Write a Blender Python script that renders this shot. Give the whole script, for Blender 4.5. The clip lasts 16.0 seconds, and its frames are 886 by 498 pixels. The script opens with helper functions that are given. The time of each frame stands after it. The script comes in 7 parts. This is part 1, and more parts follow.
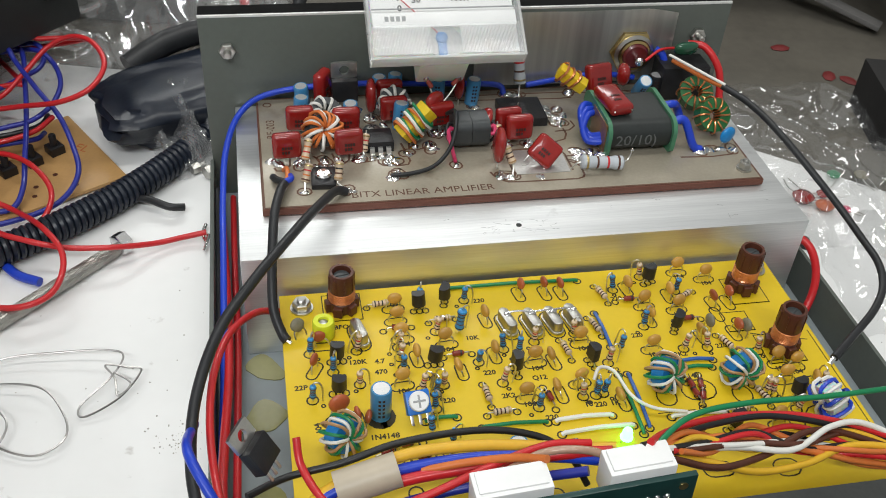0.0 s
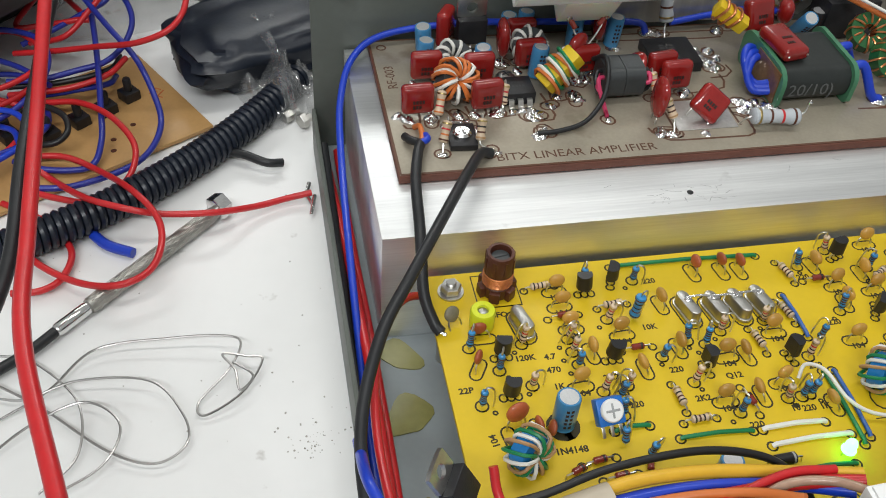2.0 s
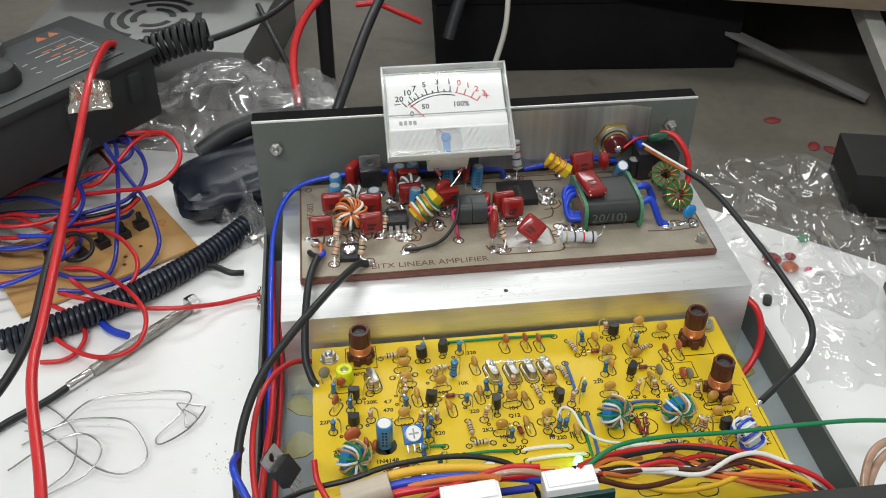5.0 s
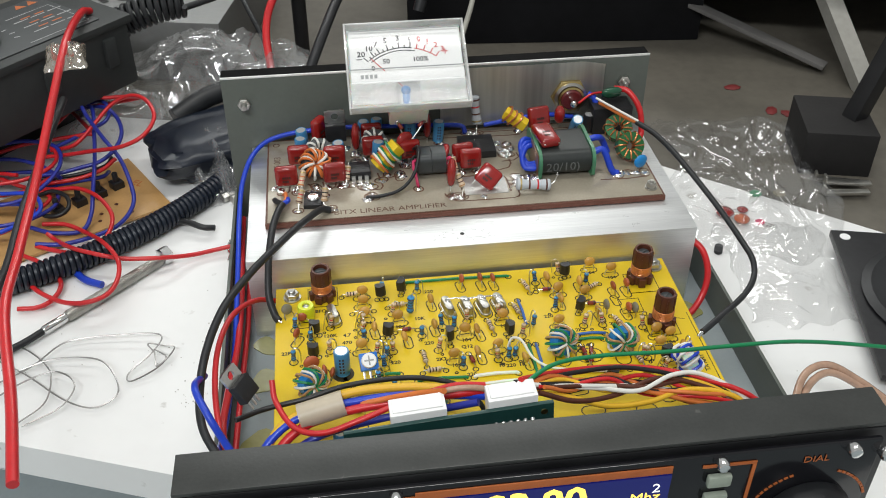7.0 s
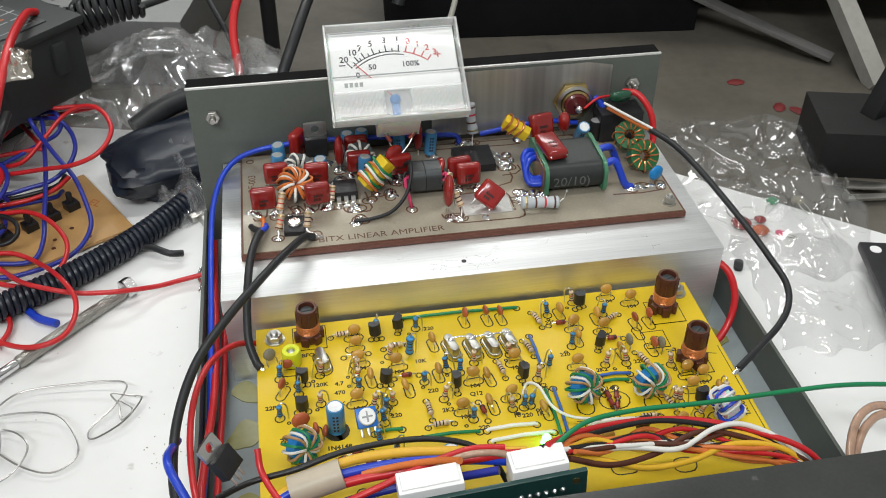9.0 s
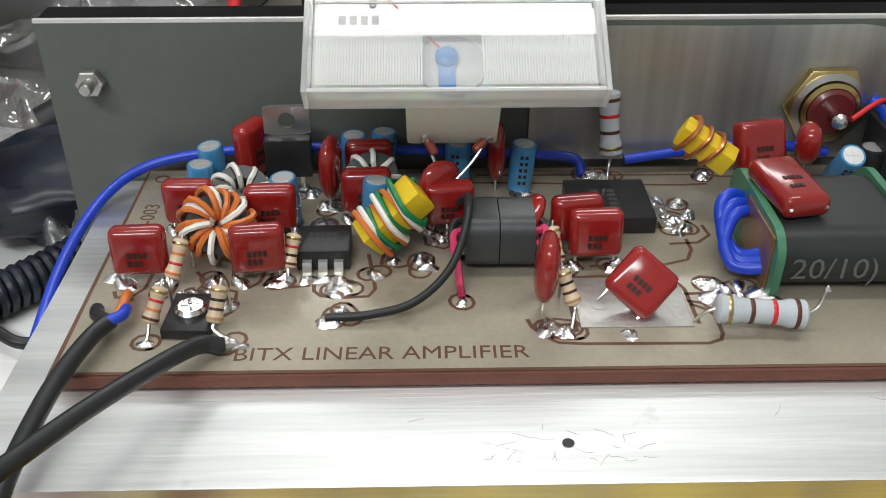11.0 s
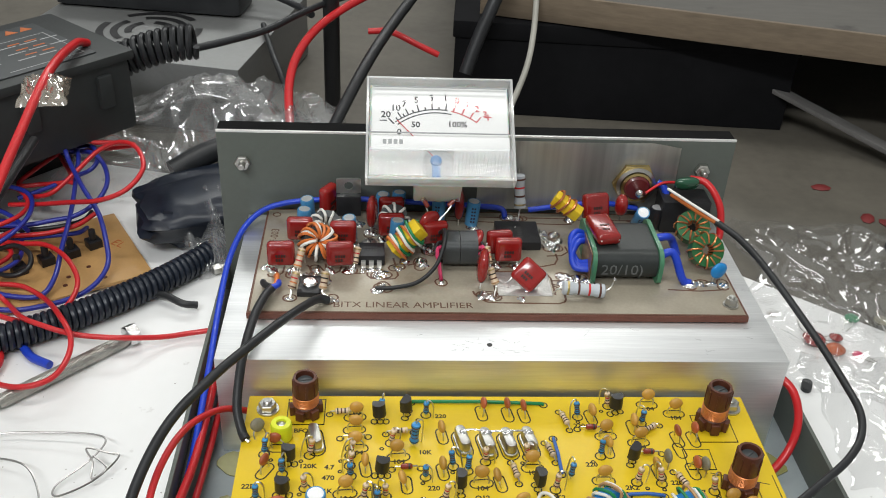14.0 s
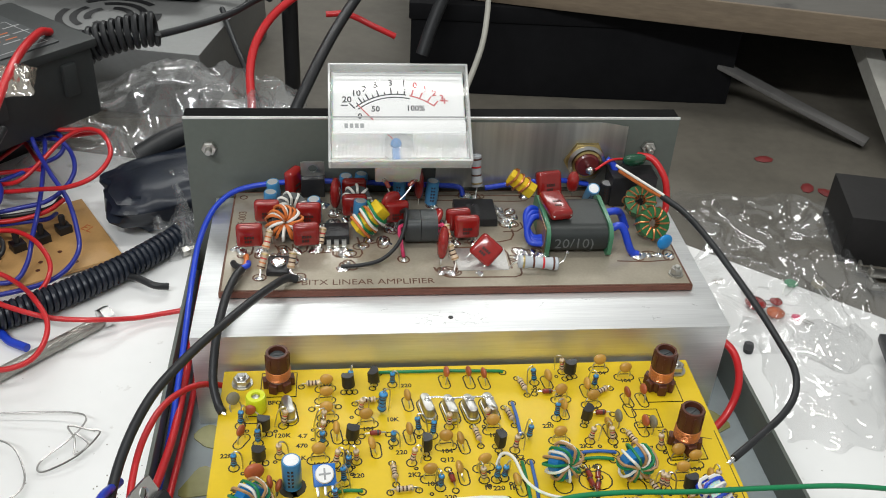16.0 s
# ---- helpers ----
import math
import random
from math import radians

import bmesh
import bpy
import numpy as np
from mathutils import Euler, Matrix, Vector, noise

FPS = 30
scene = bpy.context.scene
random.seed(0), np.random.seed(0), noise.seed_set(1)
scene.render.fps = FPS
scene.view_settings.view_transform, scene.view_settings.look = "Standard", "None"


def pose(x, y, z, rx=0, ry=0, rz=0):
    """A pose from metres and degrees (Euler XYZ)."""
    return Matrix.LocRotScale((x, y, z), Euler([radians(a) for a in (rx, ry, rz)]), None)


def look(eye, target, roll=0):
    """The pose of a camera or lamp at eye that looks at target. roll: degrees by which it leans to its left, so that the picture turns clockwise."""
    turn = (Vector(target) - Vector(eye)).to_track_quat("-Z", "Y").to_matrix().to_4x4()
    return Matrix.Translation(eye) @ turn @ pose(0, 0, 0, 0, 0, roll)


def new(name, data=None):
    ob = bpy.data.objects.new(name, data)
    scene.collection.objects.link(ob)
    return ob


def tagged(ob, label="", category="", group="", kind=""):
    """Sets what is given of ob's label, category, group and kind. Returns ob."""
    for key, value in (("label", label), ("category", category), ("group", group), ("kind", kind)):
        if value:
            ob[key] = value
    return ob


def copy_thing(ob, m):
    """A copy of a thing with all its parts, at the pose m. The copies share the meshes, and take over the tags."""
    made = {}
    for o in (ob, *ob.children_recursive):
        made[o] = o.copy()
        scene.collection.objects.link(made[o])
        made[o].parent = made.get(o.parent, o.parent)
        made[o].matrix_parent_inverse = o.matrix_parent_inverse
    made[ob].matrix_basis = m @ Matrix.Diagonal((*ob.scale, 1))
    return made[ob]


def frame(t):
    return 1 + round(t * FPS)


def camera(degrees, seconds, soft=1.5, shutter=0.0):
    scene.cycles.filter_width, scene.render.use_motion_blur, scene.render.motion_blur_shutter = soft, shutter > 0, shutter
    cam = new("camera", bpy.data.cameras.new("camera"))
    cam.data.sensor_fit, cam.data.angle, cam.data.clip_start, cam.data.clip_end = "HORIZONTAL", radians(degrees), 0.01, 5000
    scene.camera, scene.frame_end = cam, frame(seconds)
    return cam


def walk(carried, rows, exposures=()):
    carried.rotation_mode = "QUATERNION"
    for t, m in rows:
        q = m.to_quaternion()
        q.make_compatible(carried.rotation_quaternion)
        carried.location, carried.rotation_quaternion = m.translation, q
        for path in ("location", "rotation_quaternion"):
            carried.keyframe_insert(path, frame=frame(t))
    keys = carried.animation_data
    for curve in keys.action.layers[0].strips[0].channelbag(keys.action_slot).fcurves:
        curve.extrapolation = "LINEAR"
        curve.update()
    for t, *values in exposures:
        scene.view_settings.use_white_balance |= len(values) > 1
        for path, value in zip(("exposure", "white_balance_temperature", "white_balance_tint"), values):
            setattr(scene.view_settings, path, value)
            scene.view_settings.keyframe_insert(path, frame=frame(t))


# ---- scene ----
cam = camera(50.0, 16.0, soft=1.0)
EXPOSURES = ((0.0, -0.15), (1.5, -0.22), (3.0, -0.22), (5.0, -0.12), (7.5, -0.08), (9.2, -0.08), (11.3, 0.0), (16.0, -0.05))
# path: seconds, eye, point looked at, roll
PATH = [
    (0, (0.0106, -0.2394, 0.2443), (0.0634, -0.0129, 0.0548), 4.23),
    (0.5, (-0.0020, -0.2170, 0.2340), (0.0532, 0.0061, 0.0385), 3.80),
    (1, (-0.0142, -0.1881, 0.2226), (0.0453, 0.0247, 0.0197), 4.88),
    (1.5, (-0.0274, -0.1763, 0.2249), (0.0298, 0.0308, 0.0155), 4.97),
    (2, (-0.0284, -0.1879, 0.2285), (0.0226, 0.0203, 0.0187), 4.55),
    (2.5, (-0.0059, -0.1993, 0.2422), (0.0386, 0.0117, 0.0337), 2.69),
    (3, (-0.0010, -0.2214, 0.2554), (0.0372, -0.0068, 0.0493), 2.04),
    (3.5, (0.0106, -0.2014, 0.2616), (0.0455, 0.0152, 0.0570), 0.88),
    (4, (0.0185, -0.1940, 0.2643), (0.0519, 0.0223, 0.0591), 0.44),
    (4.5, (0.0284, -0.2086, 0.2731), (0.0627, 0.0096, 0.0701), -0.22),
    (5, (0.0300, -0.2962, 0.3025), (0.0593, -0.0590, 0.1213), 0.15),
    (5.2, (0.0272, -0.3187, 0.3018), (0.0622, -0.0761, 0.1289), 0.70),
    (7.3, (0.0432, -0.3285, 0.2922), (0.0727, -0.0907, 0.1116), -0.34),
    (7.5, (0.0428, -0.3254, 0.2932), (0.0724, -0.0877, 0.1127), -0.68),
    (8, (0.0426, -0.3095, 0.2891), (0.0739, -0.0725, 0.1078), -0.96),
    (8.5, (0.0420, -0.2872, 0.2824), (0.0807, -0.0532, 0.0987), -0.41),
    (9, (0.0357, -0.2791, 0.2797), (0.0766, -0.0460, 0.0954), 0.26),
    (9.2, (0.0310, -0.2760, 0.2782), (0.0716, -0.0431, 0.0936), 0.68),
    (11.3, (0.0776, -0.0838, 0.1434), (0.0809, 0.1681, -0.0194), -0.01),
    (11.5, (0.0792, -0.0800, 0.1424), (0.0839, 0.1693, -0.0245), -0.04),
    (12, (0.0800, -0.0759, 0.1403), (0.0868, 0.1713, -0.0295), 0.31),
    (12.5, (0.0784, -0.0753, 0.1447), (0.0862, 0.1711, -0.0263), 0.30),
    (13, (0.0771, -0.0906, 0.1667), (0.0914, 0.1538, -0.0066), 0.91),
    (13.5, (0.0655, -0.1887, 0.2215), (0.0801, 0.0617, 0.0570), 2.05),
    (14, (0.0565, -0.2529, 0.2534), (0.0756, -0.0012, 0.0913), 3.08),
    (14.5, (0.0574, -0.2754, 0.2587), (0.0834, -0.0239, 0.0973), 3.43),
    (15, (0.0594, -0.2750, 0.2613), (0.0882, -0.0234, 0.1004), 3.35),
    (15.5, (0.0582, -0.2755, 0.2611), (0.0891, -0.0237, 0.1011), 3.60),
    (16, (0.0549, -0.2678, 0.2652), (0.0863, -0.0216, 0.0967), 3.38),
]
walk(cam, [(t, look(e, a, r)) for t, e, a, r in PATH], EXPOSURES)
# ---------------------------------------------------------------- light
world = bpy.data.worlds.new("world")
scene.world = world
world.use_nodes = True
wn = world.node_tree.nodes
wn["Background"].inputs["Color"].default_value = (0.65, 0.66, 0.64, 1)
wn["Background"].inputs["Strength"].default_value = 0.60


def area_lamp(name, eye, target, sx, sy, watts, colour):
    data = bpy.data.lights.new(name, "AREA")
    data.shape, data.size, data.size_y, data.energy, data.color = "RECTANGLE", sx, sy, watts, colour
    ob = new(name, data)
    ob.matrix_world = look(eye, target)
    return tagged(ob, "white area lamp added for the unseen room lighting", "lamp")


# three unseen area lamps added for the room light: overhead, back and front left
area_lamp("room_fill_lamp", (0.1, 0.15, 1.5), (0.1, 0.0, 0.0), 1.2, 0.10, 7.5, (1.0, 1.0, 0.96))
# back lamp, added to put glare on the heatsink top
area_lamp("room_fill_lamp", (0.1, 1.7, 1.35), (0.1, 0.0, 0.0), 1.5, 0.25, 10.5, (0.98, 1.0, 0.98))
# front lamp, added to fill the back plate and the parts under the meter
area_lamp("room_fill_lamp", (-0.4, -1.0, 1.35), (0.0, 0.0, 0.0), 1.2, 0.10, 17.0, (0.96, 0.99, 1.0))

# ---------------------------------------------------------------- materials
MATS = {}


def mat(name, base, rough=0.5, metal=0.0, vary=0.12, scale=400.0, bump=0.0, second=None, spots=None, coat=0.0,
        stretch=None, rough_vary=0.0, alpha=1.0, trans=0.0, emit=None, island=0.0, sss=0.0, spec=0.5, ior=1.45, fine=None):
    """A surface with two scales of variation: blotches and grain, plus relief; sizes are waves per metre."""
    if name in MATS:
        return MATS[name]
    m = bpy.data.materials.new(name)
    m.use_nodes = True
    t = m.node_tree
    b = t.nodes["Principled BSDF"]
    link = t.links.new
    co = t.nodes.new("ShaderNodeTexCoord")
    mp = t.nodes.new("ShaderNodeMapping")
    mp.inputs["Scale"].default_value = stretch or (1, 1, 1)
    link(co.outputs["Object"], mp.inputs["Vector"])
    n1 = t.nodes.new("ShaderNodeTexNoise")
    n1.inputs["Scale"].default_value, n1.inputs["Detail"].default_value = scale, 5
    n2 = t.nodes.new("ShaderNodeTexNoise")
    n2.inputs["Scale"].default_value, n2.inputs["Detail"].default_value = fine or scale * 7, 3
    link(mp.outputs["Vector"], n1.inputs["Vector"])
    link(mp.outputs["Vector"], n2.inputs["Vector"])
    add = t.nodes.new("ShaderNodeMath")
    add.operation = "MULTIPLY_ADD"
    link(n2.outputs["Fac"], add.inputs[0])
    add.inputs[1].default_value = 0.5
    link(n1.outputs["Fac"], add.inputs[2])
    ramp = t.nodes.new("ShaderNodeMapRange")
    ramp.inputs["From Min"].default_value, ramp.inputs["From Max"].default_value = 0.45, 1.05
    link(add.outputs[0], ramp.inputs["Value"])
    mix = t.nodes.new("ShaderNodeMix")
    mix.data_type = "RGBA"
    lo = [c * (1 - vary) for c in base]
    hi = second or [min(1, c * (1 + vary)) for c in base]
    mix.inputs["A"].default_value, mix.inputs["B"].default_value = (*lo, 1), (*hi, 1)
    link(ramp.outputs[0], mix.inputs["Factor"])
    colour = mix.outputs["Result"]
    if spots:
        rgb, size, amount = spots
        v = t.nodes.new("ShaderNodeTexNoise")
        v.inputs["Scale"].default_value, v.inputs["Detail"].default_value = size, 8
        link(co.outputs["Object"], v.inputs["Vector"])
        r = t.nodes.new("ShaderNodeMapRange")
        r.inputs["From Min"].default_value, r.inputs["From Max"].default_value = 0.72 - amount, 0.80 - amount
        link(v.outputs["Fac"], r.inputs["Value"])
        m2 = t.nodes.new("ShaderNodeMix")
        m2.data_type = "RGBA"
        m2.inputs["B"].default_value = (*rgb, 1)
        link(r.outputs[0], m2.inputs["Factor"])
        link(colour, m2.inputs["A"])
        colour = m2.outputs["Result"]
    if island:
        info = t.nodes.new("ShaderNodeObjectInfo")
        hs = t.nodes.new("ShaderNodeHueSaturation")
        r = t.nodes.new("ShaderNodeMapRange")
        r.inputs["To Min"].default_value, r.inputs["To Max"].default_value = 1 - island, 1 + island
        link(info.outputs["Random"], r.inputs["Value"])
        link(r.outputs[0], hs.inputs["Value"])
        link(colour, hs.inputs["Color"])
        colour = hs.outputs["Color"]
    link(colour, b.inputs["Base Color"])
    b.inputs["Metallic"].default_value = metal
    b.inputs["IOR"].default_value = ior
    b.inputs["Coat Weight"].default_value = coat
    b.inputs["Coat Roughness"].default_value = 0.12
    b.inputs["Subsurface Weight"].default_value, b.inputs["Subsurface Scale"].default_value = sss, 0.006
    b.inputs["Specular IOR Level"].default_value = spec
    b.inputs["Alpha"].default_value = alpha
    b.inputs["Transmission Weight"].default_value = trans
    r = t.nodes.new("ShaderNodeMapRange")
    r.inputs["To Min"].default_value, r.inputs["To Max"].default_value = max(0.02, rough - rough_vary), min(1, rough + rough_vary)
    link(n1.outputs["Fac"], r.inputs["Value"])
    link(r.outputs[0], b.inputs["Roughness"])
    if bump:
        bp = t.nodes.new("ShaderNodeBump")
        bp.inputs["Strength"].default_value = bump
        bp.inputs["Distance"].default_value = 0.0006
        link(add.outputs[0], bp.inputs["Height"])
        link(bp.outputs["Normal"], b.inputs["Normal"])
    if emit:
        b.inputs["Emission Color"].default_value = (*emit[0], 1)
        b.inputs["Emission Strength"].default_value = emit[1]
    MATS[name] = m
    return m


M_TABLE = mat("white_laminate", (0.80, 0.80, 0.79), 0.35, vary=0.03, scale=9, fine=120, rough_vary=0.1, spots=((0.42, 0.40, 0.37), 70, 0.055))
# dirt and the shade on the back of the table share this dark colour
M_TABLE_SHADED = mat("dirty_shaded_board", (0.115, 0.104, 0.085), 0.6, vary=0.25, scale=14, fine=150, spots=((0.05, 0.046, 0.04), 16, 0.07), bump=0.1)
M_WOOD = mat("old_plywood_edge", (0.17, 0.13, 0.09), 0.75, vary=0.35, scale=30, fine=300, stretch=(0.15, 1, 2.0), bump=0.5)
M_WOODTOP = mat("worn_plywood", (0.092, 0.086, 0.077), 0.7, vary=0.2, scale=14, fine=200, stretch=(0.3, 1, 1), bump=0.2, spots=((0.05, 0.046, 0.042), 25, 0.06))
M_ALU = mat("brushed_aluminium", (0.86, 0.87, 0.88), 0.46, 1.0, vary=0.15, scale=90, fine=1500, stretch=(0.04, 1, 1), bump=0.2, rough_vary=0.14, spots=((0.62, 0.62, 0.62), 60, 0.03))
M_STEEL = mat("grey_painted_steel", (0.30, 0.34, 0.35), 0.5, vary=0.06, scale=25, fine=500, rough_vary=0.1, spots=((0.22, 0.24, 0.24), 40, 0.04))
M_DARKSTEEL = mat("dark_grey_painted_steel", (0.100, 0.112, 0.098), 0.45, vary=0.1, scale=20, fine=500, rough_vary=0.12)
M_BLACK = mat("black_painted_metal", (0.012, 0.012, 0.013), 0.4, vary=0.3, scale=60, fine=900, rough_vary=0.12, bump=0.05)
M_YPCB = mat("yellow_solder_mask", (0.70, 0.485, 0.010), 0.5, vary=0.05, scale=45, fine=600, coat=0.08, rough_vary=0.08, spots=((0.55, 0.38, 0.02), 60, 0.03))
M_TPCB = mat("tinned_copper", (0.36, 0.32, 0.25), 0.42, 0.35, vary=0.14, scale=70, fine=900, coat=0.35, rough_vary=0.15, spots=((0.25, 0.205, 0.15), 50, 0.09), bump=0.06)
M_PCBEDGE = mat("phenolic_edge", (0.13, 0.045, 0.028), 0.6, vary=0.2, scale=200)

# ---------------------------------------------------------------- building helpers (millimetres)
MM = 0.001


def bm_box(bm, x0, y0, z0, x1, y1, z1, bevel=0.0, m=None):
    """Adds a box, bevelled."""
    r = bmesh.ops.create_cube(bm, size=1.0)
    vs = r["verts"]
    for v in vs:
        v.co = Vector(((x0 + x1) / 2 + v.co.x * (x1 - x0), (y0 + y1) / 2 + v.co.y * (y1 - y0), (z0 + z1) / 2 + v.co.z * (z1 - z0)))
    if bevel:
        es = list({e for v in vs for e in v.link_edges})
        r = bmesh.ops.bevel(bm, geom=es, offset=bevel, segments=2, affect="EDGES", profile=0.6)
        vs = list({v for f in r["faces"] for v in f.verts} | {v for v in vs if v.is_valid})
    if m is not None:
        bmesh.ops.transform(bm, matrix=m, verts=[v for v in vs if v.is_valid])
    return vs


def bm_rev(bm, profile, seg=16, m=None, cap=True):
    """Adds a body of revolution about z from (radius, height) pairs, low to high."""
    rings = []
    for r, z in profile:
        rings.append([bm.verts.new((r * math.cos(2 * math.pi * i / seg), r * math.sin(2 * math.pi * i / seg), z)) for i in range(seg)])
    for a, b in zip(rings, rings[1:]):
        for i in range(seg):
            bm.faces.new((a[i], a[(i + 1) % seg], b[(i + 1) % seg], b[i]))
    if cap:
        bm.faces.new(rings[0][::-1])
        bm.faces.new(rings[-1])
    vs = [v for r in rings for v in r]
    if m is not None:
        bmesh.ops.transform(bm, matrix=m, verts=vs)
    return vs


def spline(points, per=6):
    """A smooth line through points (Catmull-Rom)."""
    p = [Vector(q) for q in points]
    p = [2 * p[0] - p[1]] + p + [2 * p[-1] - p[-2]]
    out = []
    for a, b, c, d in zip(p, p[1:], p[2:], p[3:]):
        for i in range(per):
            t = i / per
            out.append(0.5 * (2 * b + (c - a) * t + (2 * a - 5 * b + 4 * c - d) * t * t + (3 * b - a - 3 * c + d) * t ** 3))
    out.append(p[-2])
    return out


def bm_tube(bm, line, r, seg=8, cap=True, taper=None):
    """Adds a tube along a line of points."""
    line = [Vector(q) for q in line]
    rings, side = [], None
    for i, q in enumerate(line):
        d = (line[min(i + 1, len(line) - 1)] - line[max(i - 1, 0)])
        d = d.normalized() if d.length > 1e-9 else Vector((0, 0, 1))
        if side is None:
            side = d.orthogonal().normalized()
        side = (side - d * side.dot(d))
        side = side.normalized() if side.length > 1e-6 else d.orthogonal().normalized()
        up = d.cross(side)
        rr = r if taper is None else r * taper(i / (len(line) - 1))
        rings.append([bm.verts.new(q + rr * (math.cos(2 * math.pi * k / seg) * side + math.sin(2 * math.pi * k / seg) * up)) for k in range(seg)])
    for a, b in zip(rings, rings[1:]):
        for k in range(seg):
            bm.faces.new((a[k], a[(k + 1) % seg], b[(k + 1) % seg], b[k]))
    if cap:
        bm.faces.new(rings[0][::-1])
        bm.faces.new(rings[-1])


def mesh_of(name, bm, material, smooth=True, angle=40):
    bmesh.ops.scale(bm, vec=(MM, MM, MM), verts=bm.verts)
    bmesh.ops.recalc_face_normals(bm, faces=bm.faces)
    me = bpy.data.meshes.new(name)
    if smooth:
        lim = math.radians(angle)
        for f in bm.faces:
            f.smooth = True
        for e in bm.edges:
            if len(e.link_faces) != 2 or e.calc_face_angle(0) > lim:
                e.smooth = False
    bm.to_mesh(me)
    bm.free()
    if material:
        me.materials.append(material)
    return me


def part(name, bm, material, parent=None, label="", smooth=True, at=None, angle=40):
    """Links a bmesh (in mm) as one mesh object under its thing or part."""
    ob = new(name, mesh_of(name, bm, material, smooth, angle))
    if at is not None:
        ob.matrix_world = at
    if parent:
        ob.parent = parent
    if label:
        ob["label"] = label
    return ob


def empty(name, m, label, category, group="", kind=""):
    ob = new(name)
    ob.empty_display_size = 0.005
    ob.matrix_world = m
    return tagged(ob, label, category, group, kind)


def at(x, y, z, rx=0, ry=0, rz=0):
    return pose(x * MM, y * MM, z * MM, rx, ry, rz)


def shift(x=0, y=0, z=0, rx=0, ry=0, rz=0):
    """A pose in mm, for use inside a bmesh."""
    return Matrix.LocRotScale((x, y, z), Euler([radians(a) for a in (rx, ry, rz)]), None)


def box_thing(name, box, material, label, category="", kind="", bevel=0.3, smooth=True):
    bm = bmesh.new()
    bm_box(bm, *box, bevel=bevel)
    return tagged(part(name, bm, material, smooth=smooth), label, category, kind=kind)


M_WHITE = mat("white_plastic", (0.87, 0.87, 0.86), 0.35, vary=0.03, scale=80, rough_vary=0.05)
M_CREAM = mat("milky_plastic", (0.80, 0.79, 0.72), 0.5, vary=0.05, scale=60, sss=0.7)
M_BLACKPL = mat("black_epoxy", (0.016, 0.016, 0.018), 0.38, vary=0.3, scale=300, bump=0.12)
M_RUBBER = mat("black_rubber", (0.018, 0.019, 0.021), 0.42, vary=0.25, scale=120, bump=0.1, rough_vary=0.1)
M_NAVY = mat("blue_black_vinyl", (0.012, 0.016, 0.026), 0.33, vary=0.3, scale=90, bump=0.15, rough_vary=0.1)
M_TIN = mat("solder_tin", (0.80, 0.80, 0.80), 0.16, 1.0, vary=0.15, scale=500, bump=0.3, rough_vary=0.1)
M_LEAD = mat("tinned_lead", (0.70, 0.69, 0.66), 0.28, 1.0, vary=0.1, scale=400)
M_NICKEL = mat("nickel_steel", (0.52, 0.51, 0.48), 0.36, 1.0, vary=0.1, scale=200, rough_vary=0.1)
M_GOLD = mat("brass_nut", (0.55, 0.42, 0.18), 0.3, 1.0, vary=0.15, scale=200)
M_COPPER = mat("enamelled_copper", (0.66, 0.24, 0.09), 0.28, 0.8, vary=0.2, scale=300, coat=0.4)
M_BROWNPL = mat("brown_bakelite", (0.085, 0.026, 0.014), 0.42, vary=0.25, scale=200, bump=0.15)
M_REDCAP = mat("red_dipped_film", (0.27, 0.013, 0.011), 0.17, vary=0.12, scale=120, coat=0.6, bump=0.08, island=0.15)
M_ORANGECAP = mat("brick_ceramic", (0.36, 0.085, 0.03), 0.4, vary=0.15, scale=250, coat=0.2, island=0.2)
M_YCAP = mat("ochre_ceramic", (0.50, 0.27, 0.05), 0.35, vary=0.15, scale=250, coat=0.3, island=0.18)
M_GREYCAP = mat("olive_ceramic", (0.20, 0.18, 0.12), 0.45, vary=0.2, scale=250)
M_BLUERES = mat("blue_resistor_lacquer", (0.03, 0.22, 0.48), 0.3, vary=0.1, scale=300, coat=0.4, island=0.15)
M_TANRES = mat("tan_resistor_lacquer", (0.60, 0.46, 0.32), 0.4, vary=0.1, scale=300, coat=0.2, island=0.15)
M_GREYRES = mat("grey_resistor_lacquer", (0.46, 0.49, 0.52), 0.45, vary=0.08, scale=200, bump=0.1)
M_SLEEVE = mat("blue_capacitor_sleeve", (0.055, 0.23, 0.44), 0.28, vary=0.12, scale=160, coat=0.3)
M_ALUTOP = mat("capacitor_aluminium", (0.70, 0.70, 0.70), 0.35, 0.7, vary=0.1, scale=300)
M_BLUEPL = mat("blue_plastic", (0.02, 0.16, 0.55), 0.35, vary=0.1, scale=150)
M_BLUECORE = mat("blue_core_paint", (0.015, 0.20, 0.52), 0.35, vary=0.1, scale=200, coat=0.3)
M_YELCORE = mat("yellow_core_paint", (0.72, 0.50, 0.02), 0.4, vary=0.1, scale=200)
M_LIME = mat("lime_plastic", (0.66, 0.72, 0.02), 0.35, vary=0.08, scale=200, coat=0.2)
M_GREENCORE = mat("green_core_paint", (0.016, 0.12, 0.032), 0.35, vary=0.15, scale=200, coat=0.3)
M_FERRITE = mat("grey_ferrite", (0.045, 0.05, 0.052), 0.4, vary=0.2, scale=150, bump=0.15)
M_GREENPCB = mat("green_solder_mask", (0.06, 0.20, 0.11), 0.4, vary=0.15, scale=150, coat=0.2)
M_DGREENPCB = mat("dark_green_solder_mask", (0.012, 0.05, 0.045), 0.35, vary=0.15, scale=150, coat=0.3)
M_INK = mat("black_ink", (0.035, 0.028, 0.01), 0.6, vary=0.2, scale=300)
M_BROWNINK = mat("etched_brown_line", (0.115, 0.052, 0.030), 0.55, vary=0.2, scale=300)
